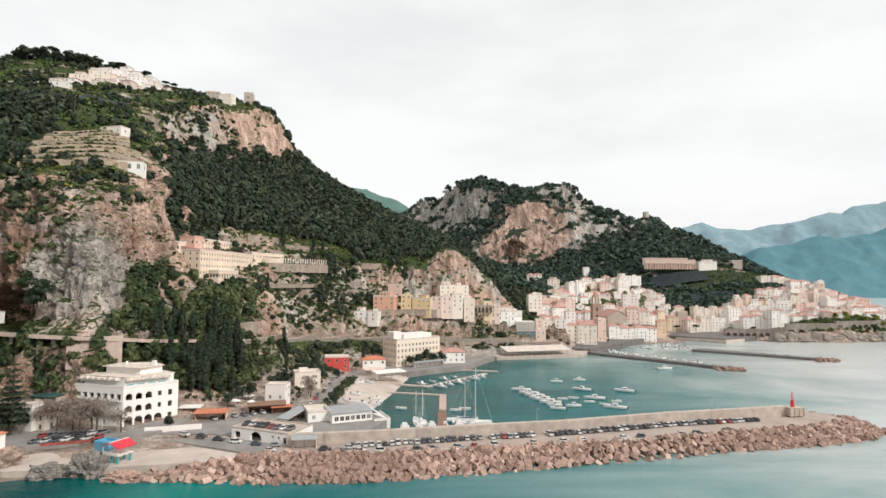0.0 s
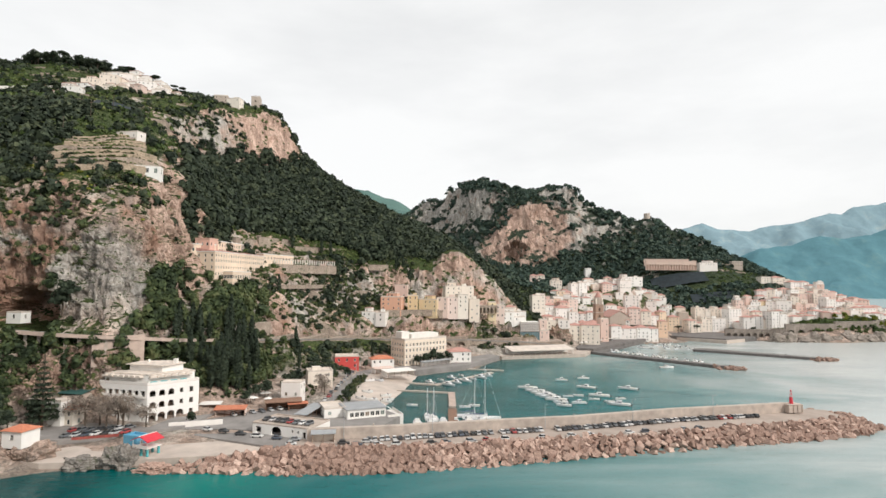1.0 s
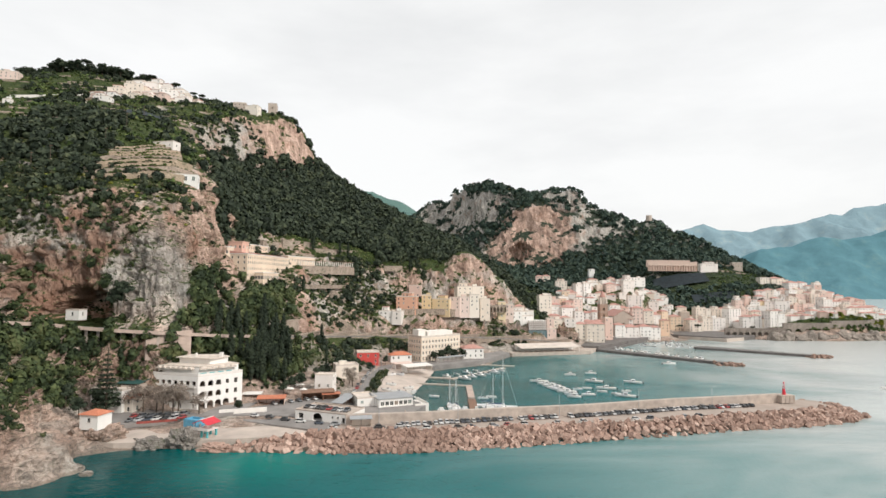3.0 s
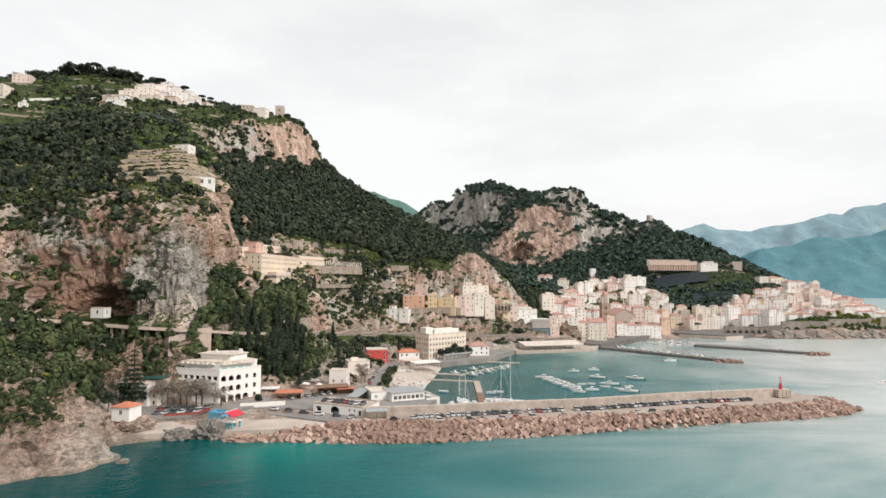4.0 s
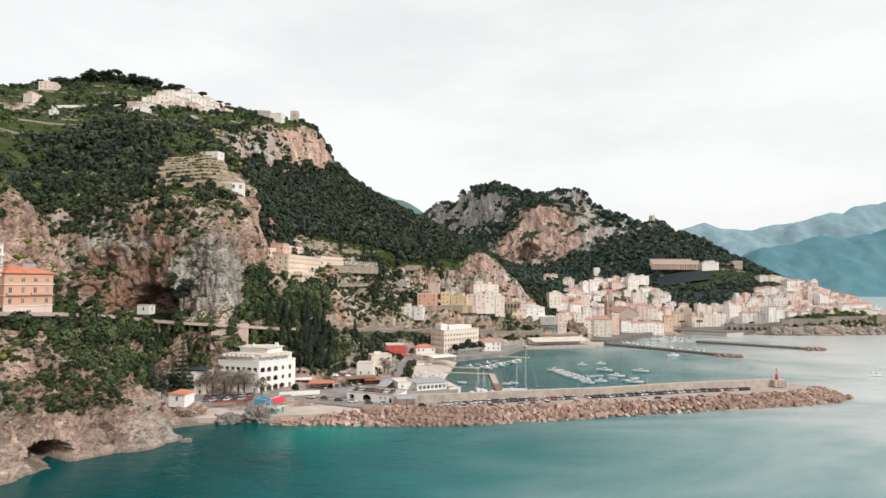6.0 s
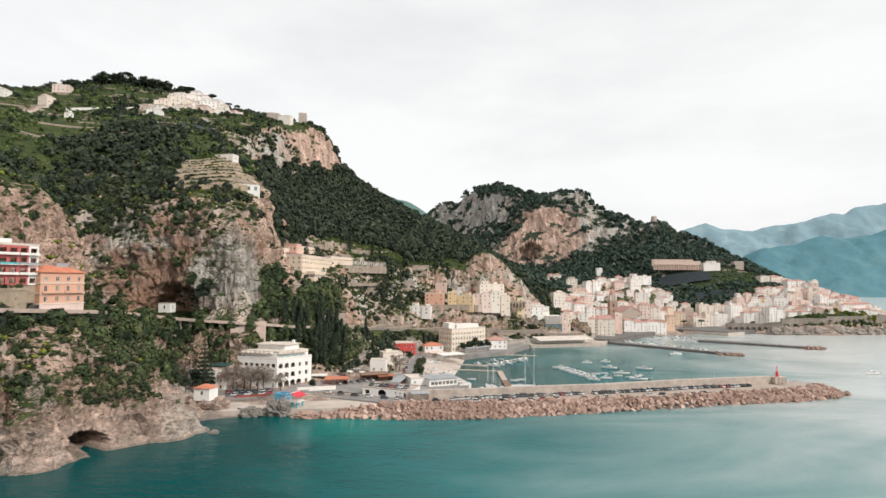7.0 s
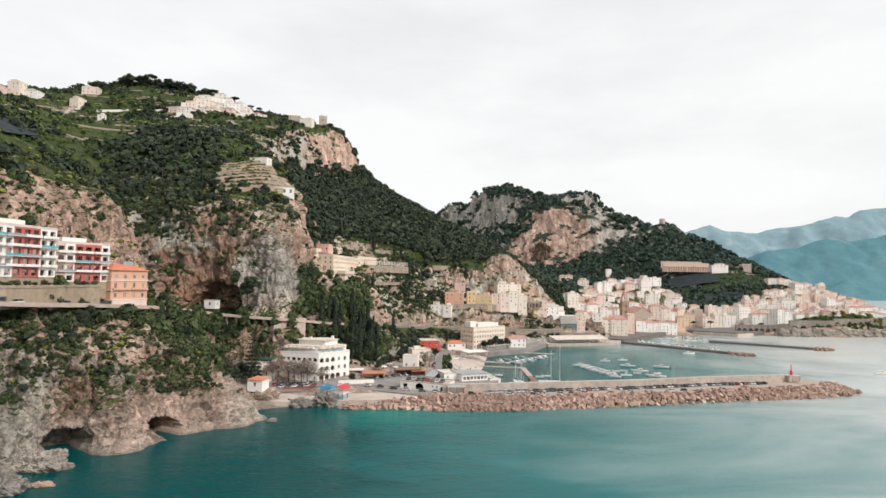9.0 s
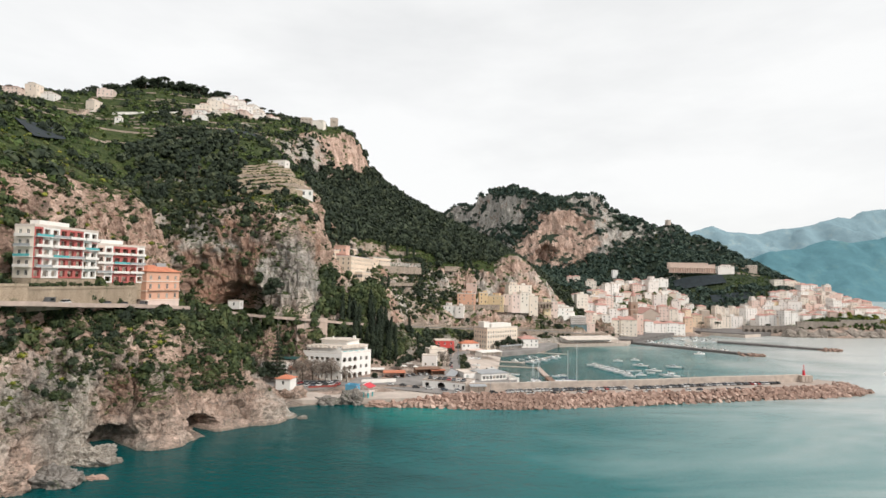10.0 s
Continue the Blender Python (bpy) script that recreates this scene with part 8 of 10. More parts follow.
net([(288, 757), (362, 750), (364, 772), (290, 778)], 4.2, "dark shade net over a lemon terrace above the town")
net([(322, 712), (380, 706), (384, 724), (326, 730)], 3.0, "dark shade net over a lemon terrace above the town")
net([(-262, 385), (-238, 404), (-246, 420), (-270, 404)], 2.4, "dark shade net over a hillside garden")
net([(-322, 222), (-297, 206), (-303, 240), (-318, 252)], 2.4, "dark shade net over a hillside garden")
M_SCAFFOLD = plain("teal_scaffold_sheet", (0.16, 0.25, 0.27), 0.7, vary=0.2, scale=0.2)
sc = empty("scaffolded_house", 71.5, 474, 6, 8, "house wrapped in teal scaffold sheeting", "house")
bm = bmesh.new()
box(bm, -8.5, 8.5, 0, 10, 0, 12)
part("sheeting", bm, M_SCAFFOLD, sc)
bm = bmesh.new()
box(bm, -8.0, 8.0, 0.5, 10, 12, 20.5)
part("wall", bm, WALLS["white"], sc)
for k in range(9):
    bm = bmesh.new()
    rod(bm, (-8.6 + k * 2.15, -0.4, 0), (-8.6 + k * 2.15, -0.4, 21), 0.1)
    part("scaffold_pole", bm, M_GREY_METAL, sc)
for k in range(5):
    bm = bmesh.new()
    box(bm, -8.7, 8.7, -0.9, 0, 12 + k * 2.0, 12.12 + k * 2.0)
    part("scaffold_deck", bm, M_WOOD, sc)
rock_mass("town_crag", 100, 492, 6, 11, 8, 14, 31, "bare rock knoll standing among the houses")

# sea wall and road round the headland
M_SEAWALL = rubble("sea_wall_stone", (0.21, 0.18, 0.155), (0.40, 0.345, 0.30), 1.0)
SEA_WALL = [((302, 592), (350, 590), 1.5, 11.2, 7, 0.62), ((350, 590), (364, 586), 3, 12.2, 2, 0), ((364, 586), (421, 591), 6, 17.5, 5, 0.5), ((421, 591), (474, 603), 8, 20, 4, 0.4), ((474, 603), (545, 624), 8, 21, 5, 0.3)]
for a, b, z0, z1, bays, tall in SEA_WALL:
    arcade("sea_wall", a, b, z0, z1, bays, "old masonry sea wall with arches under the headland road", tall=tall, material=M_SEAWALL)
for k in range(16):
    f = k / 15
    x, y = 350 + 195 * f, 578 + 32 * f * f
    rock_mass("shore_rock", x, y, 1.5, 8, 5.5, 7 + 2 * math.sin(k * 2.3), 40 + k, "brown sea-worn rock at the foot of the sea wall", M_SEAWALL, detail=3)

# jetty heads of loose rock
r = random.Random(77)
for cx, cy in ((199, 386), (300, 434)):
    heap = empty("jetty_head_rocks", cx, cy, 0, 0, "heap of pale boulders at a jetty's head", "rocks")
    for k in range(26):
        ob = new("rock", ROCKS[k % 12])
        ob.parent = heap
        s = r.uniform(1.8, 3.2)
        ob.matrix_local = pose(r.uniform(-9, 9), r.uniform(-6, 6), r.uniform(-0.3, 1.6), r.uniform(-30, 30), r.uniform(-30, 30), r.uniform(0, 360)) @ Matrix.Diagonal((s, s * 0.8, s * 0.7, 1))

# buses, cars and umbrellas on the town's waterfront
def bus(x, y, z, turn, label):
    e = empty("coach", x, y, z, turn, label, "coach", "coaches")
    bm = bmesh.new()
    loft(bm, [car_ring(-5.8, 1.15, 0.4, 2.9, 0.2), car_ring(-5.4, 1.27, 0.35, 3.2, 0.2), car_ring(5.6, 1.27, 0.35, 3.2, 0.2), car_ring(5.8, 1.2, 0.4, 3.0, 0.2)])
    part("body", bm, M_HULL, e)
    bm = bmesh.new()
    box(bm, -1.29, 1.29, -5.3, 5.3, 1.5, 2.6)
    part("window_band", bm, M_CARGLASS, e)
    for sx in (-1, 1):
        for sy in (-3.6, 3.4):
            bm = bmesh.new()
            rod(bm, (sx * 1.0, sy, 0.48), (sx * 1.28, sy, 0.48), 0.48, sides=10)
            part("wheel", bm, M_TYRE, e)


for k in range(7):
    bus(180 + k * 9, 566 + k * 7.6, 4.4, 35 + r.uniform(-8, 8), "white tourist coach parked on the waterfront square")
for k in range(22):
    f = r.random()
    put_car(r.choice((0, 1, 2, 3)), 140 + 90 * f + r.uniform(-4, 14), 512 + 92 * f + r.uniform(2, 16), 4.4, r.uniform(0, 360), "on the town's waterfront square")
for k in range(10):
    put_car(r.choice((0, 1, 2)), -60.5 + r.uniform(-0.5, 0.5), 256 + k * 9, 3.5, r.uniform(-5, 5), "along the harbour road")
for k in range(6):
    put_car(r.choice((0, 1)), -92 + k * 3.2, 226 + k * 2.2, 3.5, 40 + r.uniform(-5, 5), "in the harbour car park")


def parasol(x, y, z, label):
    e = empty("parasol", x, y, z, 0, label, "parasol", "beach parasols")
    bm = bmesh.new()
    rod(bm, (0, 0, 0), (0, 0, 2.6), 0.06)
    part("pole", bm, M_WHITE, e)
    bm = bmesh.new()
    rod(bm, (0, 0, 2.2), (0, 0, 3.0), 1.9, 0.1, 8)
    part("canopy", bm, M_WHITE, e)


for k in range(14):
    parasol(120 + k * 6.0 + r.uniform(-2, 2), 487 + k * 6.6 + r.uniform(4, 9), 4.4, "white parasol on the town's promenade")
for k in range(7):
    parasol(-93 + r.uniform(-5, 12), 244 + r.uniform(-6, 10), ground_at(-90, 246), "white parasol on a garden terrace")
shed("truck_canopy", -68, 237, 3.5, 18, 8, 3, 2.6, M_TILE_RED, M_WOOD, "small orange-roofed stall by the car park", "stall", 0.3)
shed("garden_stall", -93, 224, 3.6, 10, 12, 5, 2.8, M_TILE_RED, WALLS["pink"], "low stall with a faded red roof beside the garage", "stall", 0.6)
shed("garden_stall", -104, 230, 4.3, 6, 8, 4, 2.8, M_WHITE, WALLS["stone"], "low stall with a pale roof behind the beach", "stall", 0.4)


# ---- the town: houses street by street ----
# houses under the crag
house(-46, 431, 48.1, 16.7, 13, -7, "orange", "flat", "orange plastered house with a flat roof under the crag", 3.4, 3.4, (1.2, 1.7), base=33, show=12, group="houses under the crag", sides=("front", "right"))
house(-40, 455, 57.6, 10.5, 8, -4, "pink", "flat", "pink plastered house with a flat roof under the crag", 3.4, 3.4, (1.2, 1.7), base=48, show=11, group="houses under the crag", sides=("front", "right"))
house(-29, 438, 49.2, 8.2, 7, 4, "yellow", "flat", "yellow plastered house with a flat roof under the crag", 3.4, 3.4, (1.2, 1.7), base=33, show=12, group="houses under the crag", sides=("front", "right"))
house(-17, 441, 46.0, 15.1, 13, -14, "yellow", "flat", "yellow plastered house with a flat roof under the crag", 3.4, 3.4, (1.2, 1.7), base=31, show=10, group="houses under the crag", sides=("front", "right"))
house(-5, 444, 47.6, 8.8, 7, -7, "pink", "flat", "pink plastered house with a flat roof under the crag", 3.4, 3.4, (1.2, 1.7), base=31, show=13, group="houses under the crag", sides=("front", "right"))
house(10, 463, 58.0, 25.0, 14, 14, "cream", "flat", "long cream plastered house with a flat roof under the crag", 3.4, 3.4, (1.2, 1.7), base=44, show=10, group="houses under the crag", sides=("front", "right"))
house(8, 448, 49.2, 17.0, 13, 9, "cream", "flat", "tall cream plastered house with a flat roof under the crag", 3.4, 3.4, (1.2, 1.7), base=30, show=15, group="houses under the crag", sides=("front", "right"))
house(22, 454, 46.2, 8.6, 7, 4, "cream", "flat", "tall cream plastered house with a flat roof under the crag", 3.4, 3.4, (1.2, 1.7), base=27, show=18, group="houses under the crag", sides=("front", "left"))
house(38, 467, 43.1, 6.7, 7, 4, "yellow", "flat", "tall yellow plastered house with a flat roof under the crag", 3.4, 3.4, (1.2, 1.7), base=24, show=15, group="houses under the crag", sides=("front", "left"))
house(45, 469, 40.6, 7.6, 7, 1, "pink", "flat", "pink plastered house with a flat roof under the crag", 3.4, 3.4, (1.2, 1.7), base=24, show=13, group="houses under the crag", sides=("front", "left"))
house(52, 472, 34.6, 10.2, 7, 5, "white", "flat", "whitewashed house with a flat roof under the crag", 3.4, 3.4, (1.2, 1.7), base=22, show=9, group="houses under the crag", sides=("front", "left"))
house(63, 477, 30.1, 10.3, 8, 7, "white", "flat", "low whitewashed house with a flat roof under the crag", 3.4, 3.4, (1.2, 1.7), base=20, show=6, group="houses under the crag", sides=("front", "left"))
house(-58, 417, 38.9, 18.8, 11, -6, "white", "flat", "whitewashed house with a flat roof under the crag", 3.4, 3.4, (1.2, 1.7), base=26, show=8, group="houses under the crag", sides=("front", "right"))
house(8, 386, 10.9, 16.1, 12, 10, "white", "hip", "whitewashed house with a faded tiled roof under the crag", 3.4, 3.4, (1.2, 1.7), base=1, show=8, group="houses under the crag", sides=("front", "right"))
# houses of the old town
house(56, 482, 34.1, 15.6, 13, 6, "white", "flat", "whitewashed house with a flat roof above the harbour", 3.4, 3.4, (1.2, 1.7), base=21, show=9, group="houses of the old town", sides=("front", "left"))
house(85, 478, 18.3, 8.6, 8, 6, "pink", "flat", "pink plastered house with a flat roof above the harbour", 3.4, 3.4, (1.2, 1.7), base=5, show=10, group="houses of the old town", sides=("front", "left"))
house(86, 490, 27.0, 6.7, 7, -3, "pink", "flat", "pink plastered house with a flat roof above the harbour", 3.4, 3.4, (1.2, 1.7), base=12, show=11, group="houses of the old town", sides=("front", "left"))
house(100, 494, 27.6, 21.2, 14, -2, "cream", "flat", "tall cream plastered house with a flat roof above the harbour", 3.4, 3.4, (1.2, 1.7), base=10, show=13, group="houses of the old town", sides=("front", "left"))
house(90, 536, 47.7, 13.4, 8, 11, "cream", "flat", "tall cream plastered house with a flat roof above the harbour", 3.4, 3.4, (1.2, 1.7), base=28, show=15, group="houses of the old town", sides=("front", "left"))
house(126, 500, 21.0, 26.8, 14, -10, "cream", "hip", "long cream plastered house with a faded tiled roof above the harbour", 3.4, 3.4, (1.2, 1.7), base=-4, show=24, group="houses of the old town", sides=("front", "left"))
house(151, 523, 26.2, 8.4, 7, 13, "pink", "flat", "tall pink plastered house with a flat roof above the harbour", 3.4, 3.4, (1.2, 1.7), base=2, show=21, group="houses of the old town", sides=("front", "left"))
house(178, 548, 17.0, 26.4, 14, 4, "white", "hip", "long whitewashed house with a faded tiled roof above the harbour", 3.4, 3.4, (1.2, 1.7), base=-3, show=18, group="houses of the old town", sides=("front", "left"))
house(205, 558, 17.5, 21.8, 14, 0, "white", "hip", "tall whitewashed house with a faded tiled roof above the harbour", 3.4, 3.4, (1.2, 1.7), base=-0, show=17, group="houses of the old town", sides=("front", "left"))
house(229, 578, 20.7, 9.2, 7, -4, "peach", "hip", "tall peach plastered house with a faded tiled roof above the harbour", 3.4, 3.4, (1.2, 1.7), base=2, show=16, group="houses of the old town", sides=("front", "left"))
house(121, 522, 32.5, 9.0, 8, 2, "white", "flat", "tall whitewashed house with a flat roof above the harbour", 3.4, 3.4, (1.2, 1.7), base=14, show=15, group="houses of the old town", sides=("front", "left"))
house(140, 538, 24.2, 22.1, 14, 5, "pink", "hip", "long pink plastered house with a faded tiled roof above the harbour", 3.4, 3.4, (1.2, 1.7), base=13, show=10, group="houses of the old town", sides=("front", "left"))
house(118, 555, 35.0, 14.8, 13, 10, "white", "hip", "whitewashed house with a faded tiled roof above the harbour", 3.4, 3.4, (1.2, 1.7), base=21, show=13, group="houses of the old town", sides=("front", "left"))
house(105, 559, 35.4, 14.0, 9, 5, "white", "flat", "whitewashed house with a flat roof above the harbour", 3.4, 3.4, (1.2, 1.7), base=19, show=13, group="houses of the old town", sides=("front", "left"))
house(132, 589, 40.9, 21.0, 14, 10, "pink", "hip", "pink plastered house with a faded tiled roof above the harbour", 3.4, 3.4, (1.2, 1.7), base=28, show=11, group="houses of the old town", sides=("front", "left"))
house(116, 599, 44.8, 20.2, 14, 11, "white", "flat", "whitewashed house with a flat roof above the harbour", 3.4, 3.4, (1.2, 1.7), base=28, show=12, group="houses of the old town", sides=("front", "left"))
house(146, 569, 31.6, 19.7, 13, 6, "pink", "hip", "pink plastered house with a faded tiled roof above the harbour", 3.4, 3.4, (1.2, 1.7), base=19, show=11, group="houses of the old town", sides=("front", "left"))
house(193, 622, 34.4, 25.4, 14, 9, "pink", "hip", "long pink plastered house with a faded tiled roof above the harbour", 3.4, 3.4, (1.2, 1.7), base=24, show=9, group="houses of the old town", sides=("front", "left"))
house(209, 589, 33.7, 23.1, 14, -6, "pink", "hip", "long pink plastered house with a faded tiled roof above the harbour", 3.4, 3.4, (1.2, 1.7), base=16, show=17, group="houses of the old town", sides=("front", "left"))
house(233, 600, 28.5, 18.1, 14, 10, "white", "hip", "whitewashed house with a faded tiled roof above the harbour", 3.4, 3.4, (1.2, 1.7), base=15, show=12, group="houses of the old town", sides=("front", "left"))
house(184, 578, 23.1, 18.5, 14, -12, "stone", "hip", "rough stone house with a faded tiled roof above the harbour", 3.4, 3.4, (1.2, 1.7), base=12, show=10, group="houses of the old town", sides=("front", "left"))
# houses up the valley
house(116, 695, 70.9, 18.5, 12, -3, "pink", "hip", "pink plastered house with a faded tiled roof up the valley", 3.4, 3.4, (1.2, 1.7), base=59, show=10, group="houses up the valley", sides=("front", "left"))
house(136, 676, 63.5, 14.4, 12, -6, "cream", "flat", "cream plastered house with a flat roof up the valley", 3.4, 3.4, (1.2, 1.7), base=48, show=12, group="houses up the valley", sides=("front", "left"))
house(162, 666, 61.7, 20.1, 12, 10, "white", "flat", "tall whitewashed house with a flat roof up the valley", 3.4, 3.4, (1.2, 1.7), base=40, show=18, group="houses up the valley", sides=("front", "left"))
house(140, 646, 50.5, 19.5, 12, 3, "pink", "hip", "pink plastered house with a faded tiled roof up the valley", 3.4, 3.4, (1.2, 1.7), base=38, show=11, group="houses up the valley", sides=("front", "left"))
house(202, 668, 61.1, 21.3, 14, 6, "white", "hip", "tall whitewashed house with a faded tiled roof up the valley", 3.4, 3.4, (1.2, 1.7), base=46, show=14, group="houses up the valley", sides=("front", "left"))
house(219, 666, 64.0, 14.7, 13, 11, "white", "flat", "whitewashed house with a flat roof up the valley", 3.4, 3.4, (1.2, 1.7), base=48, show=12, group="houses up the valley", sides=("front", "left"))
house(232, 680, 71.4, 26.1, 14, 0, "cream", "flat", "long cream plastered house with a flat roof up the valley", 3.4, 3.4, (1.2, 1.7), base=57, show=11, group="houses up the valley", sides=("front", "left"))
house(214, 629, 46.5, 16.1, 10, -5, "white", "flat", "tall whitewashed house with a flat roof up the valley", 3.4, 3.4, (1.2, 1.7), base=28, show=15, group="houses up the valley", sides=("front", "left"))
house(171, 676, 61.8, 10.8, 7, 3, "white", "flat", "whitewashed house with a flat roof up the valley", 3.4, 3.4, (1.2, 1.7), base=50, show=8, group="houses up the valley", sides=("front", "left"))
# waterfront houses
house(259, 638, 21.8, 25.0, 14, -8, "peach", "hip", "long peach plastered house with a faded tiled roof above the beach", 3.4, 3.4, (1.2, 1.7), base=3, show=18, group="waterfront houses", sides=("front", "left"))
house(232, 620, 26.5, 17.7, 11, 3, "pink", "hip", "tall pink plastered house with a faded tiled roof above the beach", 3.4, 3.4, (1.2, 1.7), base=8, show=17, group="waterfront houses", sides=("front", "left"))
house(224, 601, 15.2, 17.2, 14, -13, "white", "flat", "tall whitewashed house with a flat roof above the beach", 3.4, 3.4, (1.2, 1.7), base=-4, show=15, group="waterfront houses", sides=("front", "left"))
house(286, 658, 26.1, 11.0, 10, -5, "stone", "flat", "tall rough stone house with a flat roof above the beach", 3.4, 3.4, (1.2, 1.7), base=8, show=14, group="waterfront houses", sides=("front", "left"))
house(287, 631, 17.1, 18.4, 13, 11, "peach", "hip", "tall peach plastered house with a faded tiled roof above the beach", 3.4, 3.4, (1.2, 1.7), base=1, show=15, group="waterfront houses", sides=("front", "left"))
house(321, 670, 32.0, 31.0, 14, -1, "cream", "flat", "long cream plastered house with a flat roof above the beach", 3.4, 3.4, (1.2, 1.7), base=5, show=23, group="waterfront houses", sides=("front", "left"))
house(314, 641, 18.7, 28.5, 14, 4, "cream", "flat", "long cream plastered house with a flat roof above the beach", 3.4, 3.4, (1.2, 1.7), base=1, show=14, group="waterfront houses", sides=("front", "left"))
house(347, 672, 31.8, 19.6, 14, 2, "cream", "hip", "tall cream plastered house with a faded tiled roof above the beach", 3.4, 3.4, (1.2, 1.7), base=12, show=19, group="waterfront houses", sides=("front", "left"))
house(344, 650, 30.8, 16.7, 13, 12, "white", "flat", "tall whitewashed house with a flat roof above the beach", 3.4, 3.4, (1.2, 1.7), base=6, show=20, group="waterfront houses", sides=("front", "left"))
house(357, 652, 30.8, 8.8, 7, -2, "pink", "flat", "tall pink plastered house with a flat roof above the beach", 3.4, 3.4, (1.2, 1.7), base=11, show=16, group="waterfront houses", sides=("front", "left"))
house(353, 620, 23.5, 28.8, 14, -7, "white", "hip", "long whitewashed house with a faded tiled roof above the beach", 3.4, 3.4, (1.2, 1.7), base=4, show=19, group="waterfront houses", sides=("front", "left"))
house(374, 614, 29.6, 19.7, 14, 13, "white", "flat", "tall whitewashed house with a flat roof above the beach", 3.4, 3.4, (1.2, 1.7), base=4, show=21, group="waterfront houses", sides=("front", "left"))
# houses on the headland
house(370, 679, 43.1, 19.4, 12, 1, "pink", "flat", "tall pink plastered house with a flat roof on the headland", 3.4, 3.4, (1.2, 1.7), base=24, show=15, group="houses on the headland", sides=("front", "left"))
house(387, 675, 39.5, 19.2, 14, -2, "yellow", "flat", "yellow plastered house with a flat roof on the headland", 3.4, 3.4, (1.2, 1.7), base=24, show=11, group="houses on the headland", sides=("front", "left"))
house(416, 709, 54.9, 21.5, 14, -13, "pink", "hip", "tall pink plastered house with a faded tiled roof on the headland", 3.4, 3.4, (1.2, 1.7), base=36, show=18, group="houses on the headland", sides=("front", "left"))
house(437, 709, 55.3, 20.2, 12, 4, "white", "flat", "tall whitewashed house with a flat roof on the headland", 3.4, 3.4, (1.2, 1.7), base=36, show=15, group="houses on the headland", sides=("front", "left"))
house(454, 751, 70.1, 40.1, 14, 4, "cream", "flat", "long cream plastered house with a flat roof on the headland", 3.4, 3.4, (1.2, 1.7), base=53, show=13, group="houses on the headland", sides=("front", "left"))
house(473, 728, 66.0, 25.9, 14, 5, "cream", "hip", "long cream plastered house with a faded tiled roof on the headland", 3.4, 3.4, (1.2, 1.7), base=49, show=16, group="houses on the headland", sides=("front", "left"))
house(455, 704, 55.5, 22.6, 14, 6, "white", "flat", "long whitewashed house with a flat roof on the headland", 3.4, 3.4, (1.2, 1.7), base=37, show=15, group="houses on the headland", sides=("front", "left"))
house(408, 670, 42.2, 28.6, 14, -13, "white", "flat", "long whitewashed house with a flat roof on the headland", 3.4, 3.4, (1.2, 1.7), base=22, show=17, group="houses on the headland", sides=("front", "left"))
house(437, 662, 37.9, 25.9, 14, 5, "pink", "flat", "long pink plastered house with a flat roof on the headland", 3.4, 3.4, (1.2, 1.7), base=20, show=14, group="houses on the headland", sides=("front", "left"))
house(435, 681, 45.0, 9.7, 7, -7, "cream", "flat", "cream plastered house with a flat roof on the headland", 3.4, 3.4, (1.2, 1.7), base=29, show=12, group="houses on the headland", sides=("front", "left"))
house(452, 684, 48.4, 21.9, 14, 3, "white", "flat", "tall whitewashed house with a flat roof on the headland", 3.4, 3.4, (1.2, 1.7), base=31, show=14, group="houses on the headland", sides=("front", "left"))
house(480, 699, 57.5, 17.4, 12, -4, "white", "flat", "whitewashed house with a flat roof on the headland", 3.4, 3.4, (1.2, 1.7), base=43, show=10, group="houses on the headland", sides=("front", "left"))
house(480, 700, 63.7, 8.7, 7, -4, "white", "flat", "whitewashed house with a flat roof on the headland", 3.4, 3.4, (1.2, 1.7), base=51, show=8, group="houses on the headland", sides=("front", "left"))
house(471, 679, 51.0, 26.6, 14, -6, "white", "flat", "long whitewashed house with a flat roof on the headland", 3.4, 3.4, (1.2, 1.7), base=32, show=15, group="houses on the headland", sides=("front", "left"))
house(471, 660, 42.0, 24.7, 14, 8, "white", "flat", "long whitewashed house with a flat roof on the headland", 3.4, 3.4, (1.2, 1.7), base=21, show=17, group="houses on the headland", sides=("front", "left"))
house(512, 681, 44.1, 31.6, 14, 2, "pink", "hip", "long pink plastered house with a faded tiled roof on the headland", 3.4, 3.4, (1.2, 1.7), base=29, show=13, group="houses on the headland", sides=("front", "left"))
house(483, 650, 36.9, 12.0, 8, -5, "cream", "flat", "cream plastered house with a flat roof on the headland", 3.4, 3.4, (1.2, 1.7), base=21, show=12, group="houses on the headland", sides=("front", "left"))
house(497, 645, 34.3, 28.7, 14, 9, "cream", "hip", "long cream plastered house with a faded tiled roof on the headland", 3.4, 3.4, (1.2, 1.7), base=15, show=18, group="houses on the headland", sides=("front", "left"))
house(451, 636, 30.6, 14.1, 10, -9, "white", "flat", "whitewashed house with a flat roof on the headland", 3.4, 3.4, (1.2, 1.7), base=17, show=9, group="houses on the headland", sides=("front", "left"))
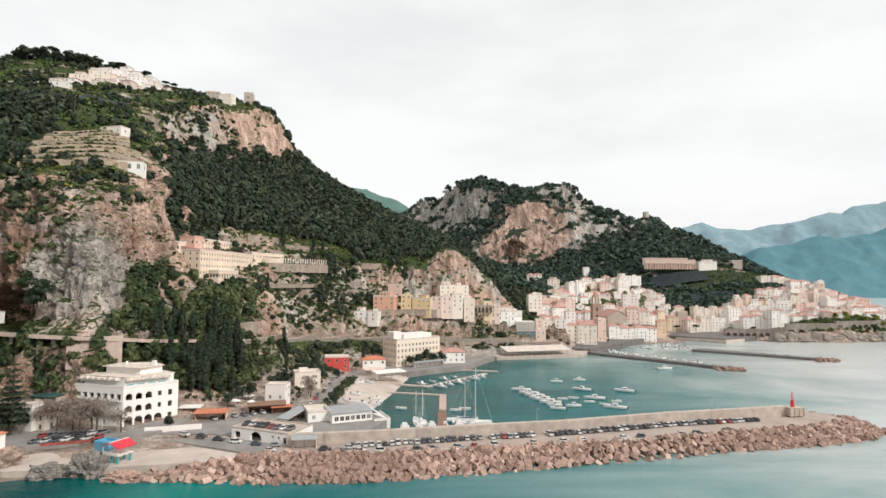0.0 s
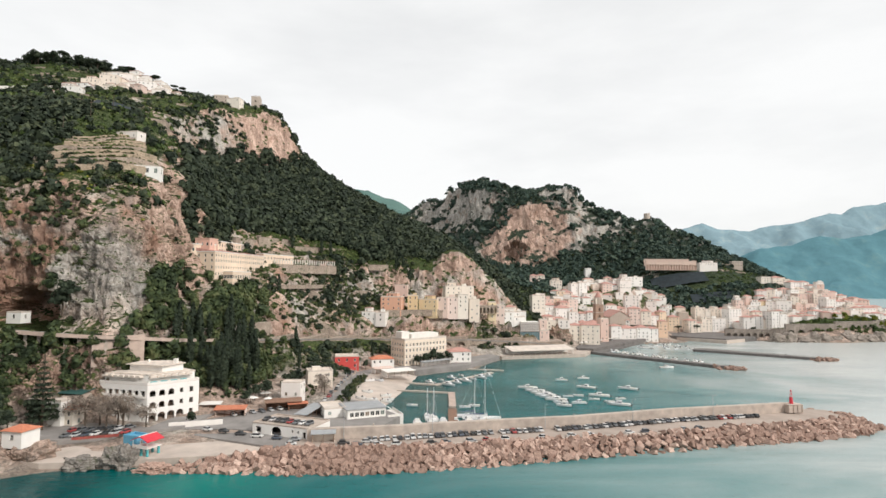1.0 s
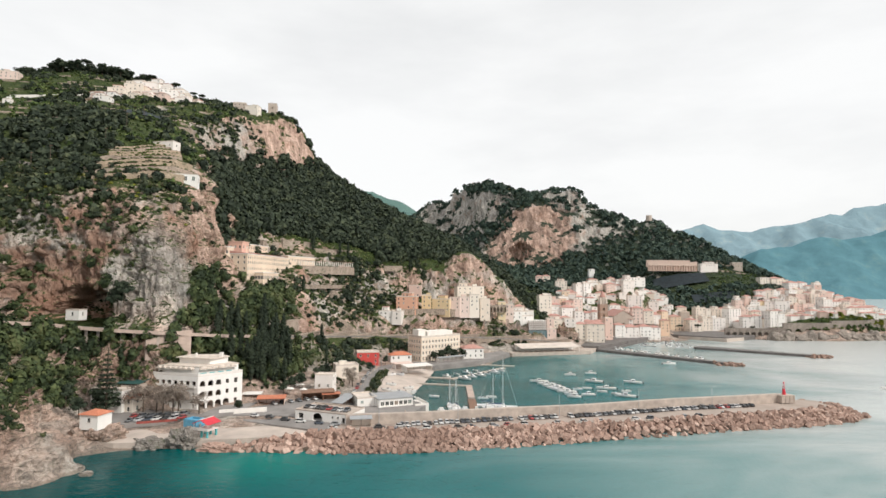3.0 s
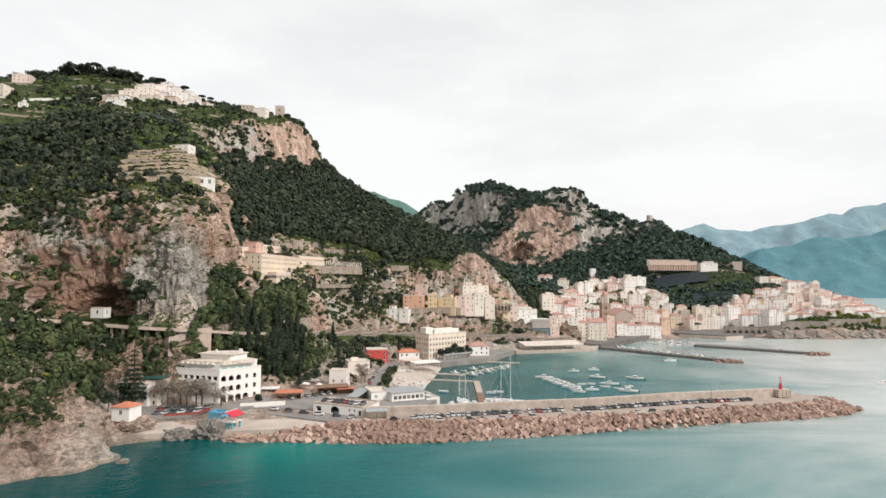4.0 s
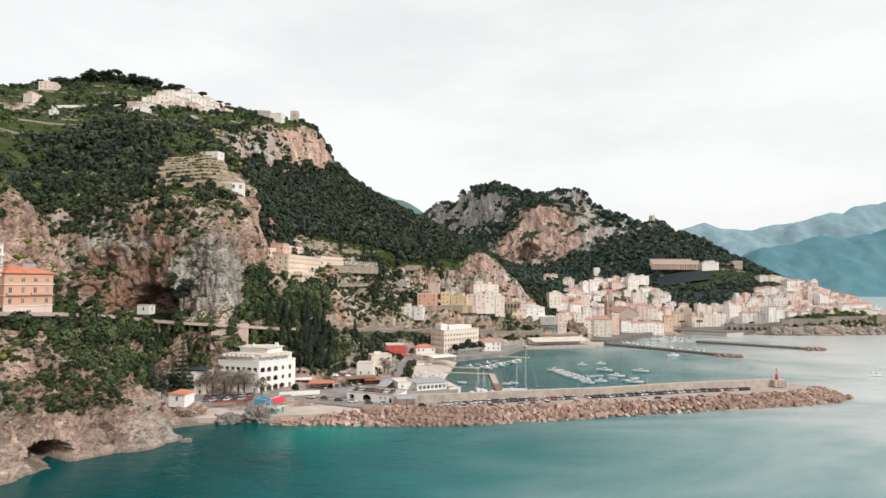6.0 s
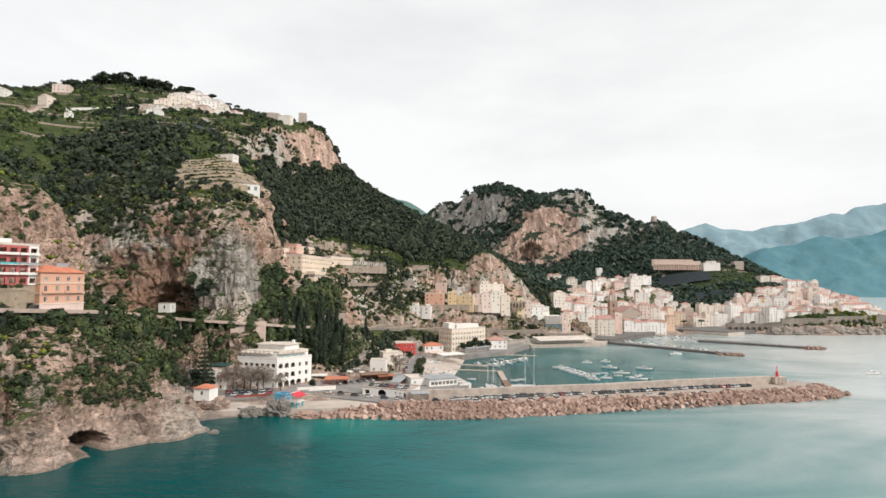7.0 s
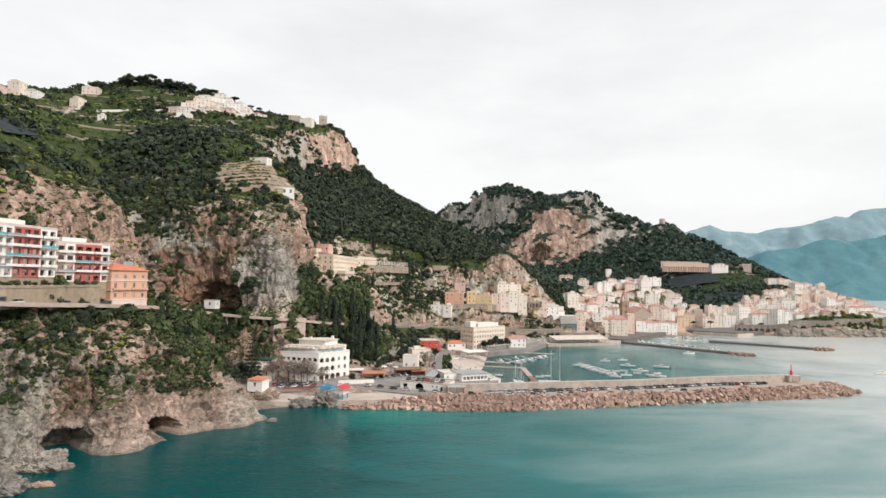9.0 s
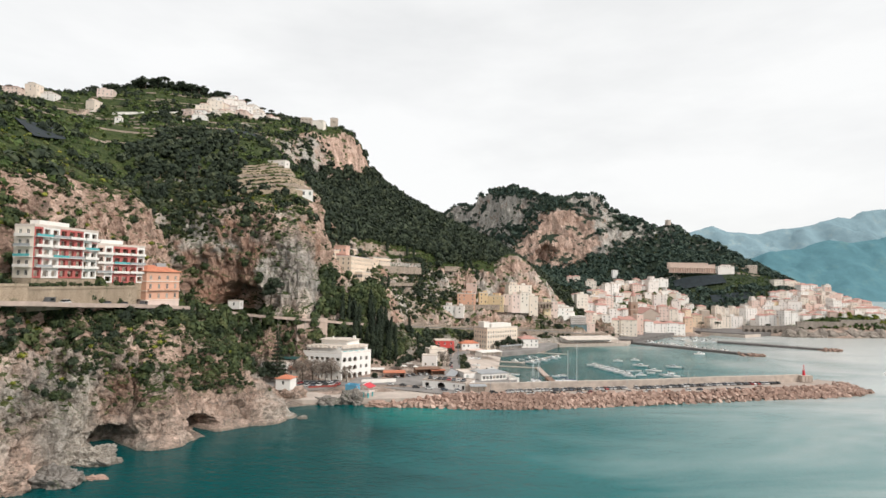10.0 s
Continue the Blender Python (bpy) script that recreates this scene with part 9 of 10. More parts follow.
# houses of the upper village
house(-336, 493, 247.6, 14.6, 10, 6, "cream", "flat", "cream plastered house with a flat roof on the ridge", 3.4, 3.4, (1.2, 1.7), base=236, show=11, group="houses of the upper village", sides=("front", "right"))
house(-313, 486, 238.6, 12.3, 9, -5, "cream", "flat", "cream plastered house with a flat roof on the ridge", 3.4, 3.4, (1.2, 1.7), base=225, show=12, group="houses of the upper village", sides=("front", "right"))
house(-334, 519, 261.1, 16.8, 10, 9, "cream", "flat", "long cream plastered house with a flat roof on the ridge", 3.4, 3.4, (1.2, 1.7), base=248, show=12, group="houses of the upper village", sides=("front", "right"))
house(-326, 534, 267.9, 12.7, 9, 10, "white", "flat", "whitewashed house with a flat roof on the ridge", 3.4, 3.4, (1.2, 1.7), base=256, show=10, group="houses of the upper village", sides=("front", "right"))
house(-329, 553, 278.7, 10.1, 8, -5, "white", "hip", "whitewashed house with a faded tiled roof on the ridge", 3.4, 3.4, (1.2, 1.7), base=269, show=11, group="houses of the upper village", sides=("front", "right"))
house(-303, 529, 258.8, 16.3, 10, 11, "white", "flat", "long whitewashed house with a flat roof on the ridge", 3.4, 3.4, (1.2, 1.7), base=243, show=15, group="houses of the upper village", sides=("front", "right"))
house(-285, 523, 249.5, 11.7, 8, -8, "white", "flat", "whitewashed house with a flat roof on the ridge", 3.4, 3.4, (1.2, 1.7), base=237, show=11, group="houses of the upper village", sides=("front", "right"))
house(-267, 520, 242.1, 10.5, 8, 1, "white", "flat", "whitewashed house with a flat roof on the ridge", 3.4, 3.4, (1.2, 1.7), base=231, show=10, group="houses of the upper village", sides=("front", "right"))
house(-276, 465, 215.3, 9.9, 9, 9, "white", "flat", "whitewashed house with a flat roof on the ridge", 3.4, 3.4, (1.2, 1.7), base=206, show=7, group="houses of the upper village", sides=("front", "right"))
house(-349, 476, 235.4, 16.1, 10, -9, "white", "flat", "long whitewashed house with a flat roof on the ridge", 3.4, 3.4, (1.2, 1.7), base=227, show=7, group="houses of the upper village", sides=("front", "right"))
house(-330, 447, 216.9, 16.4, 10, 9, "cream", "flat", "long cream plastered house with a flat roof on the ridge", 3.4, 3.4, (1.2, 1.7), base=206, show=9, group="houses of the upper village", sides=("front", "right"))
house(-238, 555, 253.6, 13.2, 10, 9, "stone", "flat", "rough stone house with a flat roof on the ridge", 3.4, 3.4, (1.2, 1.7), base=241, show=11, group="houses of the upper village", sides=("front", "right"))
house(-222, 546, 247.5, 14, 9, -10, "cream", "flat", "cream plastered house with a flat roof on the ridge", 3.4, 3.4, (1.2, 1.7), base=232, show=9, group="houses of the upper village", sides=("front", "right"))
fill_houses([(-352, 470), (-318, 470), (-262, 512), (-262, 532), (-318, 560), (-346, 545)], 12, 14, "on the ridge", "houses of the upper village", (4, 7.5))
# scattered hillside houses
house(-514, 450, 250.8, 15.5, 10, 8, "pink", "hip", "tall pink plastered house with a faded tiled roof on the hillside", 3.4, 3.4, (1.2, 1.7), base=239, show=13, group="scattered hillside houses", sides=("front", "right"))
house(-505, 465, 258.6, 13.1, 10, -4, "cream", "flat", "tall cream plastered house with a flat roof on the hillside", 3.4, 3.4, (1.2, 1.7), base=242, show=15, group="scattered hillside houses", sides=("front", "right"))
house(-492, 470, 250.8, 17.4, 10, -2, "white", "flat", "long whitewashed house with a flat roof on the hillside", 3.4, 3.4, (1.2, 1.7), base=242, show=7, group="scattered hillside houses", sides=("front", "right"))
house(-455, 510, 269.7, 16.8, 10, 12, "pink", "flat", "long pink plastered house with a flat roof on the hillside", 3.4, 3.4, (1.2, 1.7), base=259, show=10, group="scattered hillside houses", sides=("front", "right"))
house(-445, 471, 243.9, 11.5, 10, -14, "cream", "flat", "cream plastered house with a flat roof on the hillside", 3.4, 3.4, (1.2, 1.7), base=231, show=11, group="scattered hillside houses", sides=("front", "right"))
house(-405, 394, 204.2, 8.6, 8, 11, "white", "flat", "whitewashed house with a flat roof on the hillside", 3.4, 3.4, (1.2, 1.7), base=191, show=12, group="scattered hillside houses", sides=("front", "right"))
house(-386, 424, 212.4, 5.5, 5, -2, "white", "flat", "whitewashed house with a flat roof on the hillside", 3.4, 3.4, (1.2, 1.7), base=203, show=8, group="scattered hillside houses", sides=("front", "right"))
house(-450, 373, 210.8, 12.3, 8, 12, "white", "hip", "whitewashed house with a faded tiled roof on the hillside", 3.4, 3.4, (1.2, 1.7), base=201, show=11, group="scattered hillside houses", sides=("front", "right"))
house(-453, 393, 215.2, 8.1, 8, 7, "white", "flat", "whitewashed house with a flat roof on the hillside", 3.4, 3.4, (1.2, 1.7), base=205, show=9, group="scattered hillside houses", sides=("front", "right"))
house(-312, 434, 219.2, 12.3, 10, 5, "white", "flat", "low whitewashed house with a flat roof on the hillside", 3.4, 3.4, (1.2, 1.7), base=211, show=6, group="scattered hillside houses", sides=("front", "right"))


# ---- plants ----
M_SPURGE = leaf_mat("spurge_leaves", [(0.3, (0.10, 0.13, 0.02)), (0.6, (0.24, 0.25, 0.04)), (0.8, (0.36, 0.33, 0.07))], 0.2)
M_OLIVE = leaf_mat("olive_leaves", [(0.3, (0.05, 0.065, 0.035)), (0.6, (0.12, 0.135, 0.075)), (0.8, (0.2, 0.2, 0.12))], 0.2)
M_TWIG = leaf_mat("bare_twigs", [(0.3, (0.17, 0.14, 0.115)), (0.6, (0.28, 0.23, 0.19)), (0.8, (0.38, 0.32, 0.26))], 0.3)
G = np.random.default_rng(11)


def leaf_clouds(centre, radius, leaves, leaf, core=0.72):
    """Crowns as clouds of leaf clumps round a rough core: arrays of vertices and triangles."""
    n = len(centre)
    d = G.normal(size=(n, leaves, 3))
    d /= np.linalg.norm(d, axis=2, keepdims=True)
    d[:, :, 2] = np.where(d[:, :, 2] < -0.35, -d[:, :, 2], d[:, :, 2])
    lump = G.uniform(0.72, 1.12, size=(n, leaves, 1))
    p = centre[:, None] + d * radius[:, None] * lump
    nrm = d + G.normal(size=d.shape) * 0.42
    nrm /= np.linalg.norm(nrm, axis=2, keepdims=True)
    t = np.cross(nrm, G.normal(size=d.shape))
    t /= np.linalg.norm(t, axis=2, keepdims=True)
    b = np.cross(nrm, t)
    s = (radius.mean(axis=1)[:, None, None] * leaf) * G.uniform(0.6, 1.25, size=(n, leaves, 1))
    tri = np.stack([p + t * s, p - t * s * 0.5 + b * s * 0.8, p - t * s * 0.5 - b * s * 0.8], axis=2).reshape(-1, 3)
    faces = np.arange(len(tri)).reshape(-1, 3)
    if core:
        g = (1 + 5 ** 0.5) / 2
        ico = np.array([(-1, g, 0), (1, g, 0), (-1, -g, 0), (1, -g, 0), (0, -1, g), (0, 1, g), (0, -1, -g), (0, 1, -g), (g, 0, -1), (g, 0, 1), (-g, 0, -1), (-g, 0, 1)]) / (1 + g * g) ** 0.5
        icf = np.array([(0, 11, 5), (0, 5, 1), (0, 1, 7), (0, 7, 10), (0, 10, 11), (1, 5, 9), (5, 11, 4), (11, 10, 2), (10, 7, 6), (7, 1, 8), (3, 9, 4), (3, 4, 2), (3, 2, 6), (3, 6, 8), (3, 8, 9), (4, 9, 5), (2, 4, 11), (6, 2, 10), (8, 6, 7), (9, 8, 1)])
        cv = centre[:, None] + ico[None] * radius[:, None] * core * G.uniform(0.8, 1.15, size=(n, 12, 1))
        faces = np.concatenate([faces, (icf[None] + np.arange(n)[:, None, None] * 12).reshape(-1, 3) + len(tri)])
        tri = np.concatenate([tri, cv.reshape(-1, 3)])
    return tri, faces


def inside(poly, x, y):
    """Which of the places lie within an outline."""
    hit = np.zeros(len(x), bool)
    for (x0, y0), (x1, y1) in zip(poly, poly[1:] + poly[:1]):
        cross = ((y0 > y) != (y1 > y)) & (x < (x1 - x0) * (y - y0) / ((y1 - y0) or 1e-9) + x0)
        hit ^= cross
    return hit


def land_samples():
    me = LAND.data
    v = np.empty(len(me.vertices) * 3, np.float32)
    me.vertices.foreach_get("co", v)
    v = v.reshape(-1, 3)
    t = np.empty(len(me.polygons) * 3, np.int32)
    me.polygons.foreach_get("vertices", t)
    t = t.reshape(-1, 3)
    a, b, c = v[t[:, 0]], v[t[:, 1]], v[t[:, 2]]
    n = np.cross(b - a, c - a)
    area = np.linalg.norm(n, axis=1) / 2
    return a, b, c, n[:, 2] / np.maximum(area * 2, 1e-9), area, n[:, 1] / np.maximum(area * 2, 1e-9)


LA, LB, LC, LNZ, LAREA, LNY = land_samples()
LMID = (LA + LB + LC) / 3
PATCH = np.array([fine_noise((x, y, 0), 34, 3) for x, y, _ in LMID])

KEEP_OUT = []
for ob in list(scene.objects):
    if ob.parent is None and ob.type == "EMPTY" and ob.get("category") in ("house", "hotel", "block of flats", "annexe", "hut", "cabin", "garage", "restaurant", "boathouse", "tower", "pavilion", "shed"):
        wall = next((c for c in ob.children if c.type == "MESH"), None)
        if wall:
            size = wall.bound_box
            w = max(c[0] for c in size) - min(c[0] for c in size)
            d = max(c[1] for c in size) - min(c[1] for c in size)
            m = pose(*ob.location, 0, 0, math.degrees(ob.rotation_euler.z))
            for k in np.arange(-w / 2, w / 2 + 0.1, max(2.0, w / 6)):
                for q in (-2.5, d * 0.3, d * 0.8):
                    p = m @ Vector((k, q, 0))
                    KEEP_OUT.append((p.x, p.y, max(3.0, d * 0.35), p.z, 400))
KEEP_OUT += [(p[0], p[1], 10.0, p[2], 11.0) for p in along(LOW_ROAD[1:6], 4)]
for line in (COAST_ROAD, LOW_ROAD):
    KEEP_OUT += [(p[0], p[1], 4.2, p[2], 3.0) for p in along(line, 3)]
KEEP_OUT += [(x, y, 9.0, 60, 400) for x in range(298, 372, 10) for y in range(704, 782, 10) if inside([(288, 756), (364, 748), (366, 774), (290, 785)], np.array([x]), np.array([y]))[0]]
KEEP_OUT = np.array(KEEP_OUT)
NEAR_WOOD = [(-142, 244), (-144, 292), (-128, 318), (-112, 322), (-100, 300), (-92, 270), (-98, 246), (-118, 240)]
FOREST = [(-168, 335), (-200, 400), (-222, 436), (-204, 484), (-173, 560), (-158, 640), (-60, 665), (62, 668), (80, 560), (20, 545), (-20, 520), (-62, 478), (-92, 450), (-118, 418), (-134, 376), (-143, 340), (-149, 308), (-158, 306)]
# far leaves: distance haze put into the colour, bluer and lighter than the near wood
M_FAR_WOOD = leaf_mat("far_leaves_hazed", [(0.3, (0.032, 0.056, 0.046)), (0.55, (0.052, 0.082, 0.062)), (0.8, (0.09, 0.12, 0.08))])
HOTEL_SLOPE = [(-168, 204), (-152, 216), (-142, 214), (-134, 226), (-130, 240), (-138, 240), (-150, 224), (-178, 215)]
SHORE_WOOD = [(-188, 160), (-168, 160), (-162, 180), (-166, 202), (-158, 213), (-146, 220), (-150, 224), (-180, 214), (-188, 190)]
GROVE = [(-250, 232), (-222, 246), (-206, 262), (-226, 306), (-240, 352), (-262, 384), (-310, 372), (-306, 320), (-284, 262)]


def scatter(density):
    """Places on the land, as many per square metre as density says for each face."""
    want = LAREA * density
    n = np.floor(want + G.random(len(want))).astype(int)
    k = np.repeat(np.arange(len(n)), n)
    u, w = G.random(len(k)), G.random(len(k))
    flip = u + w > 1
    u[flip], w[flip] = 1 - u[flip], 1 - w[flip]
    p = LA[k] + (LB[k] - LA[k]) * u[:, None] + (LC[k] - LA[k]) * w[:, None]
    ok = np.ones(len(p), bool)
    for i in range(0, len(p), 3000):
        q = p[i:i + 3000]
        close = np.hypot(q[:, None, 0] - KEEP_OUT[None, :, 0], q[:, None, 1] - KEEP_OUT[None, :, 1]) < KEEP_OUT[None, :, 2]
        ok[i:i + 3000] = ~(close & (np.abs(q[:, None, 2] - KEEP_OUT[None, :, 3]) < KEEP_OUT[None, :, 4])).any(axis=1)
    return p[ok]


def grow(name, places, low, high, leaves, leaf, tall, material, label, category, sink=0.25, core=0.72):
    if not len(places):
        return
    r = G.uniform(low, high, len(places)) * G.uniform(0.75, 1.15, len(places))
    radius = np.c_[r, r, r * tall] * G.uniform(0.85, 1.15, (len(places), 3))
    centre = places + np.c_[np.zeros((len(places), 2)), radius[:, 2] * (1 - sink)]
    v, f = leaf_clouds(centre, radius, leaves, leaf, core)
    tagged(mesh_of(name, v, f, material), label, category, kind="stuff")


X, Y, Z = LMID[:, 0], LMID[:, 1], LMID[:, 2]
in_forest, in_near, in_grove = inside(FOREST, X, Y), inside(NEAR_WOOD, X, Y) | inside(SHORE_WOOD, X, Y) | inside(HOTEL_SLOPE, X, Y), inside(GROVE, X, Y)
dry = Z > 5.5
town_area = inside([(60, 440), (120, 470), (240, 600), (330, 590), (480, 590), (600, 660), (580, 740), (400, 720), (300, 740), (190, 700), (90, 600)], X, Y)
harbour = inside([(-104, 195), (-60, 190), (0, 380), (50, 440), (20, 436), (-60, 380), (-70, 250), (-104, 240)], X, Y)
quarry = inside([(-30, 470), (60, 482), (80, 510), (60, 530), (0, 505), (-30, 505)], X, Y)
terraces = inside([(-199, 258), (-163, 292), (-192, 328), (-215, 297)], X, Y)
valley_wood = inside([(70, 620), (100, 640), (140, 705), (200, 730), (286, 692), (400, 690), (440, 760), (380, 772), (296, 770), (200, 800), (90, 800), (60, 700)], X, Y)
free = dry & ~(town_area & ~valley_wood) & ~harbour & (LNY < 0.28)
grotto = inside([(-208, 213), (-177, 213), (-177, 268), (-208, 268)], X, Y) & (Z < 66)
free &= ~grotto
gap = np.clip(PATCH * 2.2 + 0.75, 0.08, 1.6)

convent_garden = inside([(-138, 338), (-147, 346), (-139, 386), (-127, 436), (-102, 463), (-78, 475), (-76, 464), (-94, 438), (-114, 404), (-130, 370)], X, Y)
grow("convent_garden_plants", scatter(np.where(convent_garden & (LNZ > 0.1), 0.16, 0)), 0.6, 1.5, 34, 0.5, 0.7, M_TURF, "light green plants on the convent's garden terraces", "plants")
# forest on the slope behind the convent, and on the ridges
grow("forest", scatter(np.where(in_forest & (LNZ > 0.12) & free & ~convent_garden, 0.085, 0)), 2.2, 4.6, 40, 0.48, 1.1, M_WOOD_DARK, "dense dark evergreen forest on the slope", "forest", 0.1)
grow("coast_wood", scatter(np.where(in_near & free & (LNZ > 0.2), 0.08, 0)), 1.2, 2.8, 70, 0.42, 1.5, M_PINE, "dense green wood of pines and oaks above the hotel", "wood", 0.0)
SLOPE_PINES = [(-142, 236), (-145, 270), (-148, 292), (-147, 316), (-128, 330), (-112, 336), (-106, 312), (-116, 280), (-126, 250), (-136, 234)]
grow("slope_pines", scatter(np.where(dry & inside(SLOPE_PINES, X, Y) & (LNZ > -0.1) & (Z > 36) & (Z < 66), 0.075, 0)), 1.5, 3.2, 80, 0.42, 1.3, M_PINE, "dense green pines below the long convent", "wood", 0.0)
grow("coast_shrubs", scatter(np.where(in_near & free & (LNZ > 0.1), 0.08, 0)), 0.8, 2.0, 50, 0.45, 1.1, M_SCRUB, "mixed green and yellowish bushes above the hotel", "bushes")
upper = free & (X < -150) & (Z > 84) & ~in_forest & ~terraces & (Y > 40)
grow("grove", scatter(np.where(upper & (LNZ > 0.5) & ((PATCH > 0.02) | in_grove), np.where(in_grove, 0.036, 0.010), 0)), 1.5, 3.4, 26, 0.62, 1.0, M_WOOD_DARK, "groves of evergreen oak on the upper hillside", "grove")
grow("upper_scrub", scatter(np.where(upper & (LNZ > 0.42), np.where(in_grove, 0.006, 0.05) * np.clip(gap, 0.3, 1.4), 0)), 0.5, 1.8, 10, 1.0, 0.8, M_TURF, "green scrub covering the upper hillside", "scrub", core=0)
slope = free & (X < -90) & (Z <= 84) & (Y < 335) & ~in_near
low_slope = slope & (Y < 215) & (Z > np.where(Y > 118, 14, 23)) & (Z < 51)
grow("cliff_scrub", scatter(np.where(low_slope & (LNZ > -0.5), 0.32 * np.clip(PATCH * 4 + 0.85, 0.25, 1.3), np.where(slope & (LNZ > np.where(Y > 215, 0.6, 0.40)) & (Z > 12), 0.12 * gap, np.where(slope & (LNZ > 0.18) & (Z > 14) & (Y < 215), 0.03, 0)))), 0.45, 1.5, 34, 0.44, 0.8, M_SCRUB, "green and grey maquis scrub on the sea cliffs", "scrub")
grow("cliff_oaks", scatter(np.where(slope & (LNZ > np.where(Y > 215, 0.55, 0.2)) & (Z > np.where(Y > 118, 15, 19)) & (PATCH > -0.2), np.where((Y < 215) & (Y > 118), 0.045, 0.03), 0)), 1.2, 2.9, 84, 0.36, 1.0, M_PINE, "dark evergreen oaks on the sea cliffs", "trees")
grow("cliff_top_scrub", scatter(np.where(upper & (Y < 265) & (LNZ > 0.3) & (Z < 125), 0.16 * gap, 0)), 0.5, 1.5, 46, 0.42, 0.8, M_SCRUB, "thick green scrub along the cliff tops", "scrub")
rim_scrub = free & (Y > 222) & (Y < 275) & (X < -166) & (X > -262) & (Z > 82) & (LNZ > 0.08)
village_slope = free & (X < -196) & (X > -300) & (Y > 395) & (Y < 520) & (Z > 130) & (LNZ > 0.0) & ~in_forest
grow("village_slope_bushes", scatter(np.where(village_slope, np.where(X < -208, np.where(LNZ < 0.45, 0.04, 0.010), 0.010), 0)), 1.2, 2.6, 26, 0.55, 0.95, M_WOOD_DARK, "dark bushes hanging over the village cliff", "bushes")
grow("rim_bushes", scatter(np.where(rim_scrub, np.where(X < -188, 0.11, 0.05) * np.clip(gap, 0.3, 1.5), 0)), 0.7, 2.0, 44, 0.44, 0.85, M_SCRUB, "green and olive bushes over the grotto cliff", "bushes")
grow("rim_oaks", scatter(np.where(rim_scrub & (LNZ > 0.2), np.where(X < -186, 0.03, 0.012), 0)), 1.4, 3.0, 60, 0.38, 1.0, M_WOOD_DARK, "dark evergreen oaks over the grotto cliff", "trees")
valley_gap = dry & (X > -60) & (X < 340) & (Y > 480) & (Y <= 640) & ~in_forest & ~quarry & (LNZ > 0.3)
grow("valley_trees", scatter(np.where(valley_gap, 0.035, 0)), 1.2, 2.8, 24, 0.55, 1.0, M_WOOD_DARK, "dark garden trees between the town's houses", "trees")
harbour_slope = (Z > 3.6) & inside([(-108, 232), (-76, 250), (-67, 290), (-67, 345), (-60, 372), (-86, 380), (-104, 330), (-116, 262)], X, Y) & (LNZ > 0.15)
grow("harbour_slope_bushes", scatter(np.where(harbour_slope, 0.045 * gap, 0)), 0.7, 1.9, 40, 0.46, 0.9, M_SCRUB, "green bushes on the slope behind the harbour road", "bushes")
grow("harbour_slope_trees", scatter(np.where(harbour_slope & (PATCH > -0.05) & (Z < 10), 0.008, 0)), 1.6, 3.0, 70, 0.4, 1.2, M_WOOD_DARK, "dark trees on the slope behind the harbour road", "trees")
grow("ledge_plants", scatter(np.where(free & (X < -130) & (LNZ <= 0.42) & (LNZ > 0.05) & (Y < 335), np.where(Y > 215, 0.0012, 0.003), 0)), 0.5, 1.3, 40, 0.5, 0.8, M_SCRUB, "tufts of green on cliff ledges", "scrub")
gardens = free & (X >= -150) & (X < 60) & (Y >= 335 - np.clip(X + 110, 0, 60)) & ~in_forest & ~in_near & ~quarry & (Y < 560)
grow("garden_trees", scatter(np.where(gardens & (LNZ > 0.35), 0.024 * gap, 0)), 1.4, 3.0, 60, 0.48, 1.0, M_WOOD_DARK, "garden trees on the terraced slope", "trees")
grow("garden_lawns", scatter(np.where(gardens & (LNZ > 0.2), 0.06 * np.clip(1.5 - gap, 0.2, 1.2), 0)), 0.7, 1.6, 26, 0.6, 0.6, M_TURF, "light green plants on the garden terraces", "plants")
grow("garden_scrub", scatter(np.where(gardens & (LNZ > 0.05), 0.085 * gap, 0)), 0.8, 1.9, 36, 0.55, 0.8, M_SCRUB, "green garden shrubs on the terraced slope", "shrubs")
far_side = free & (Y > 640) & ~in_forest & (X > -300)
amphitheatre = (Y > 900) & (Y < 1020) & inside([(58, 118), (75, 140), (100, 152), (128, 188), (165, 192), (215, 192), (268, 184), (266, 168), (216, 165), (208, 130), (188, 104), (110, 86), (78, 98)], X, Z)
far_side &= ~amphitheatre
lemon_terraces = inside([(335, 738), (470, 738), (462, 792), (366, 800), (345, 780)], X, Y)
far_side &= ~lemon_terraces
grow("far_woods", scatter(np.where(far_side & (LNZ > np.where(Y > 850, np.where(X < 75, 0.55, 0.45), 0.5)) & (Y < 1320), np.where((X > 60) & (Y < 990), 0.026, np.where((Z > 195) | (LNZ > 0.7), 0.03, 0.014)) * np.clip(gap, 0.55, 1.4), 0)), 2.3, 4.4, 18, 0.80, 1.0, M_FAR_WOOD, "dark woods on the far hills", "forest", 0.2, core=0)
grow("far_scrub", scatter(np.where(far_side & (LNZ > 0.42) & (Y < 1320), 0.004, 0)), 1.5, 2.8, 10, 0.85, 0.8, M_SCRUB, "scrub on the far hills", "scrub")
grow("lemon_terrace_plants", scatter(np.where(free & lemon_terraces & (LNZ > 0.3), 0.03, 0)), 1.0, 2.0, 16, 0.7, 0.7, M_TURF, "green lemon trees on terraces above the town", "plants")
on_wall_slope = (X > 345) & (X < 575) & (Y > 588) & (Y < 645) & (Z > 8) & (LNZ > 0.25)
grow("sea_wall_bushes", scatter(np.where(on_wall_slope, 0.07, 0)), 1.0, 2.4, 22, 0.6, 0.9, M_TURF, "green bushes on the slope over the sea wall", "bushes")
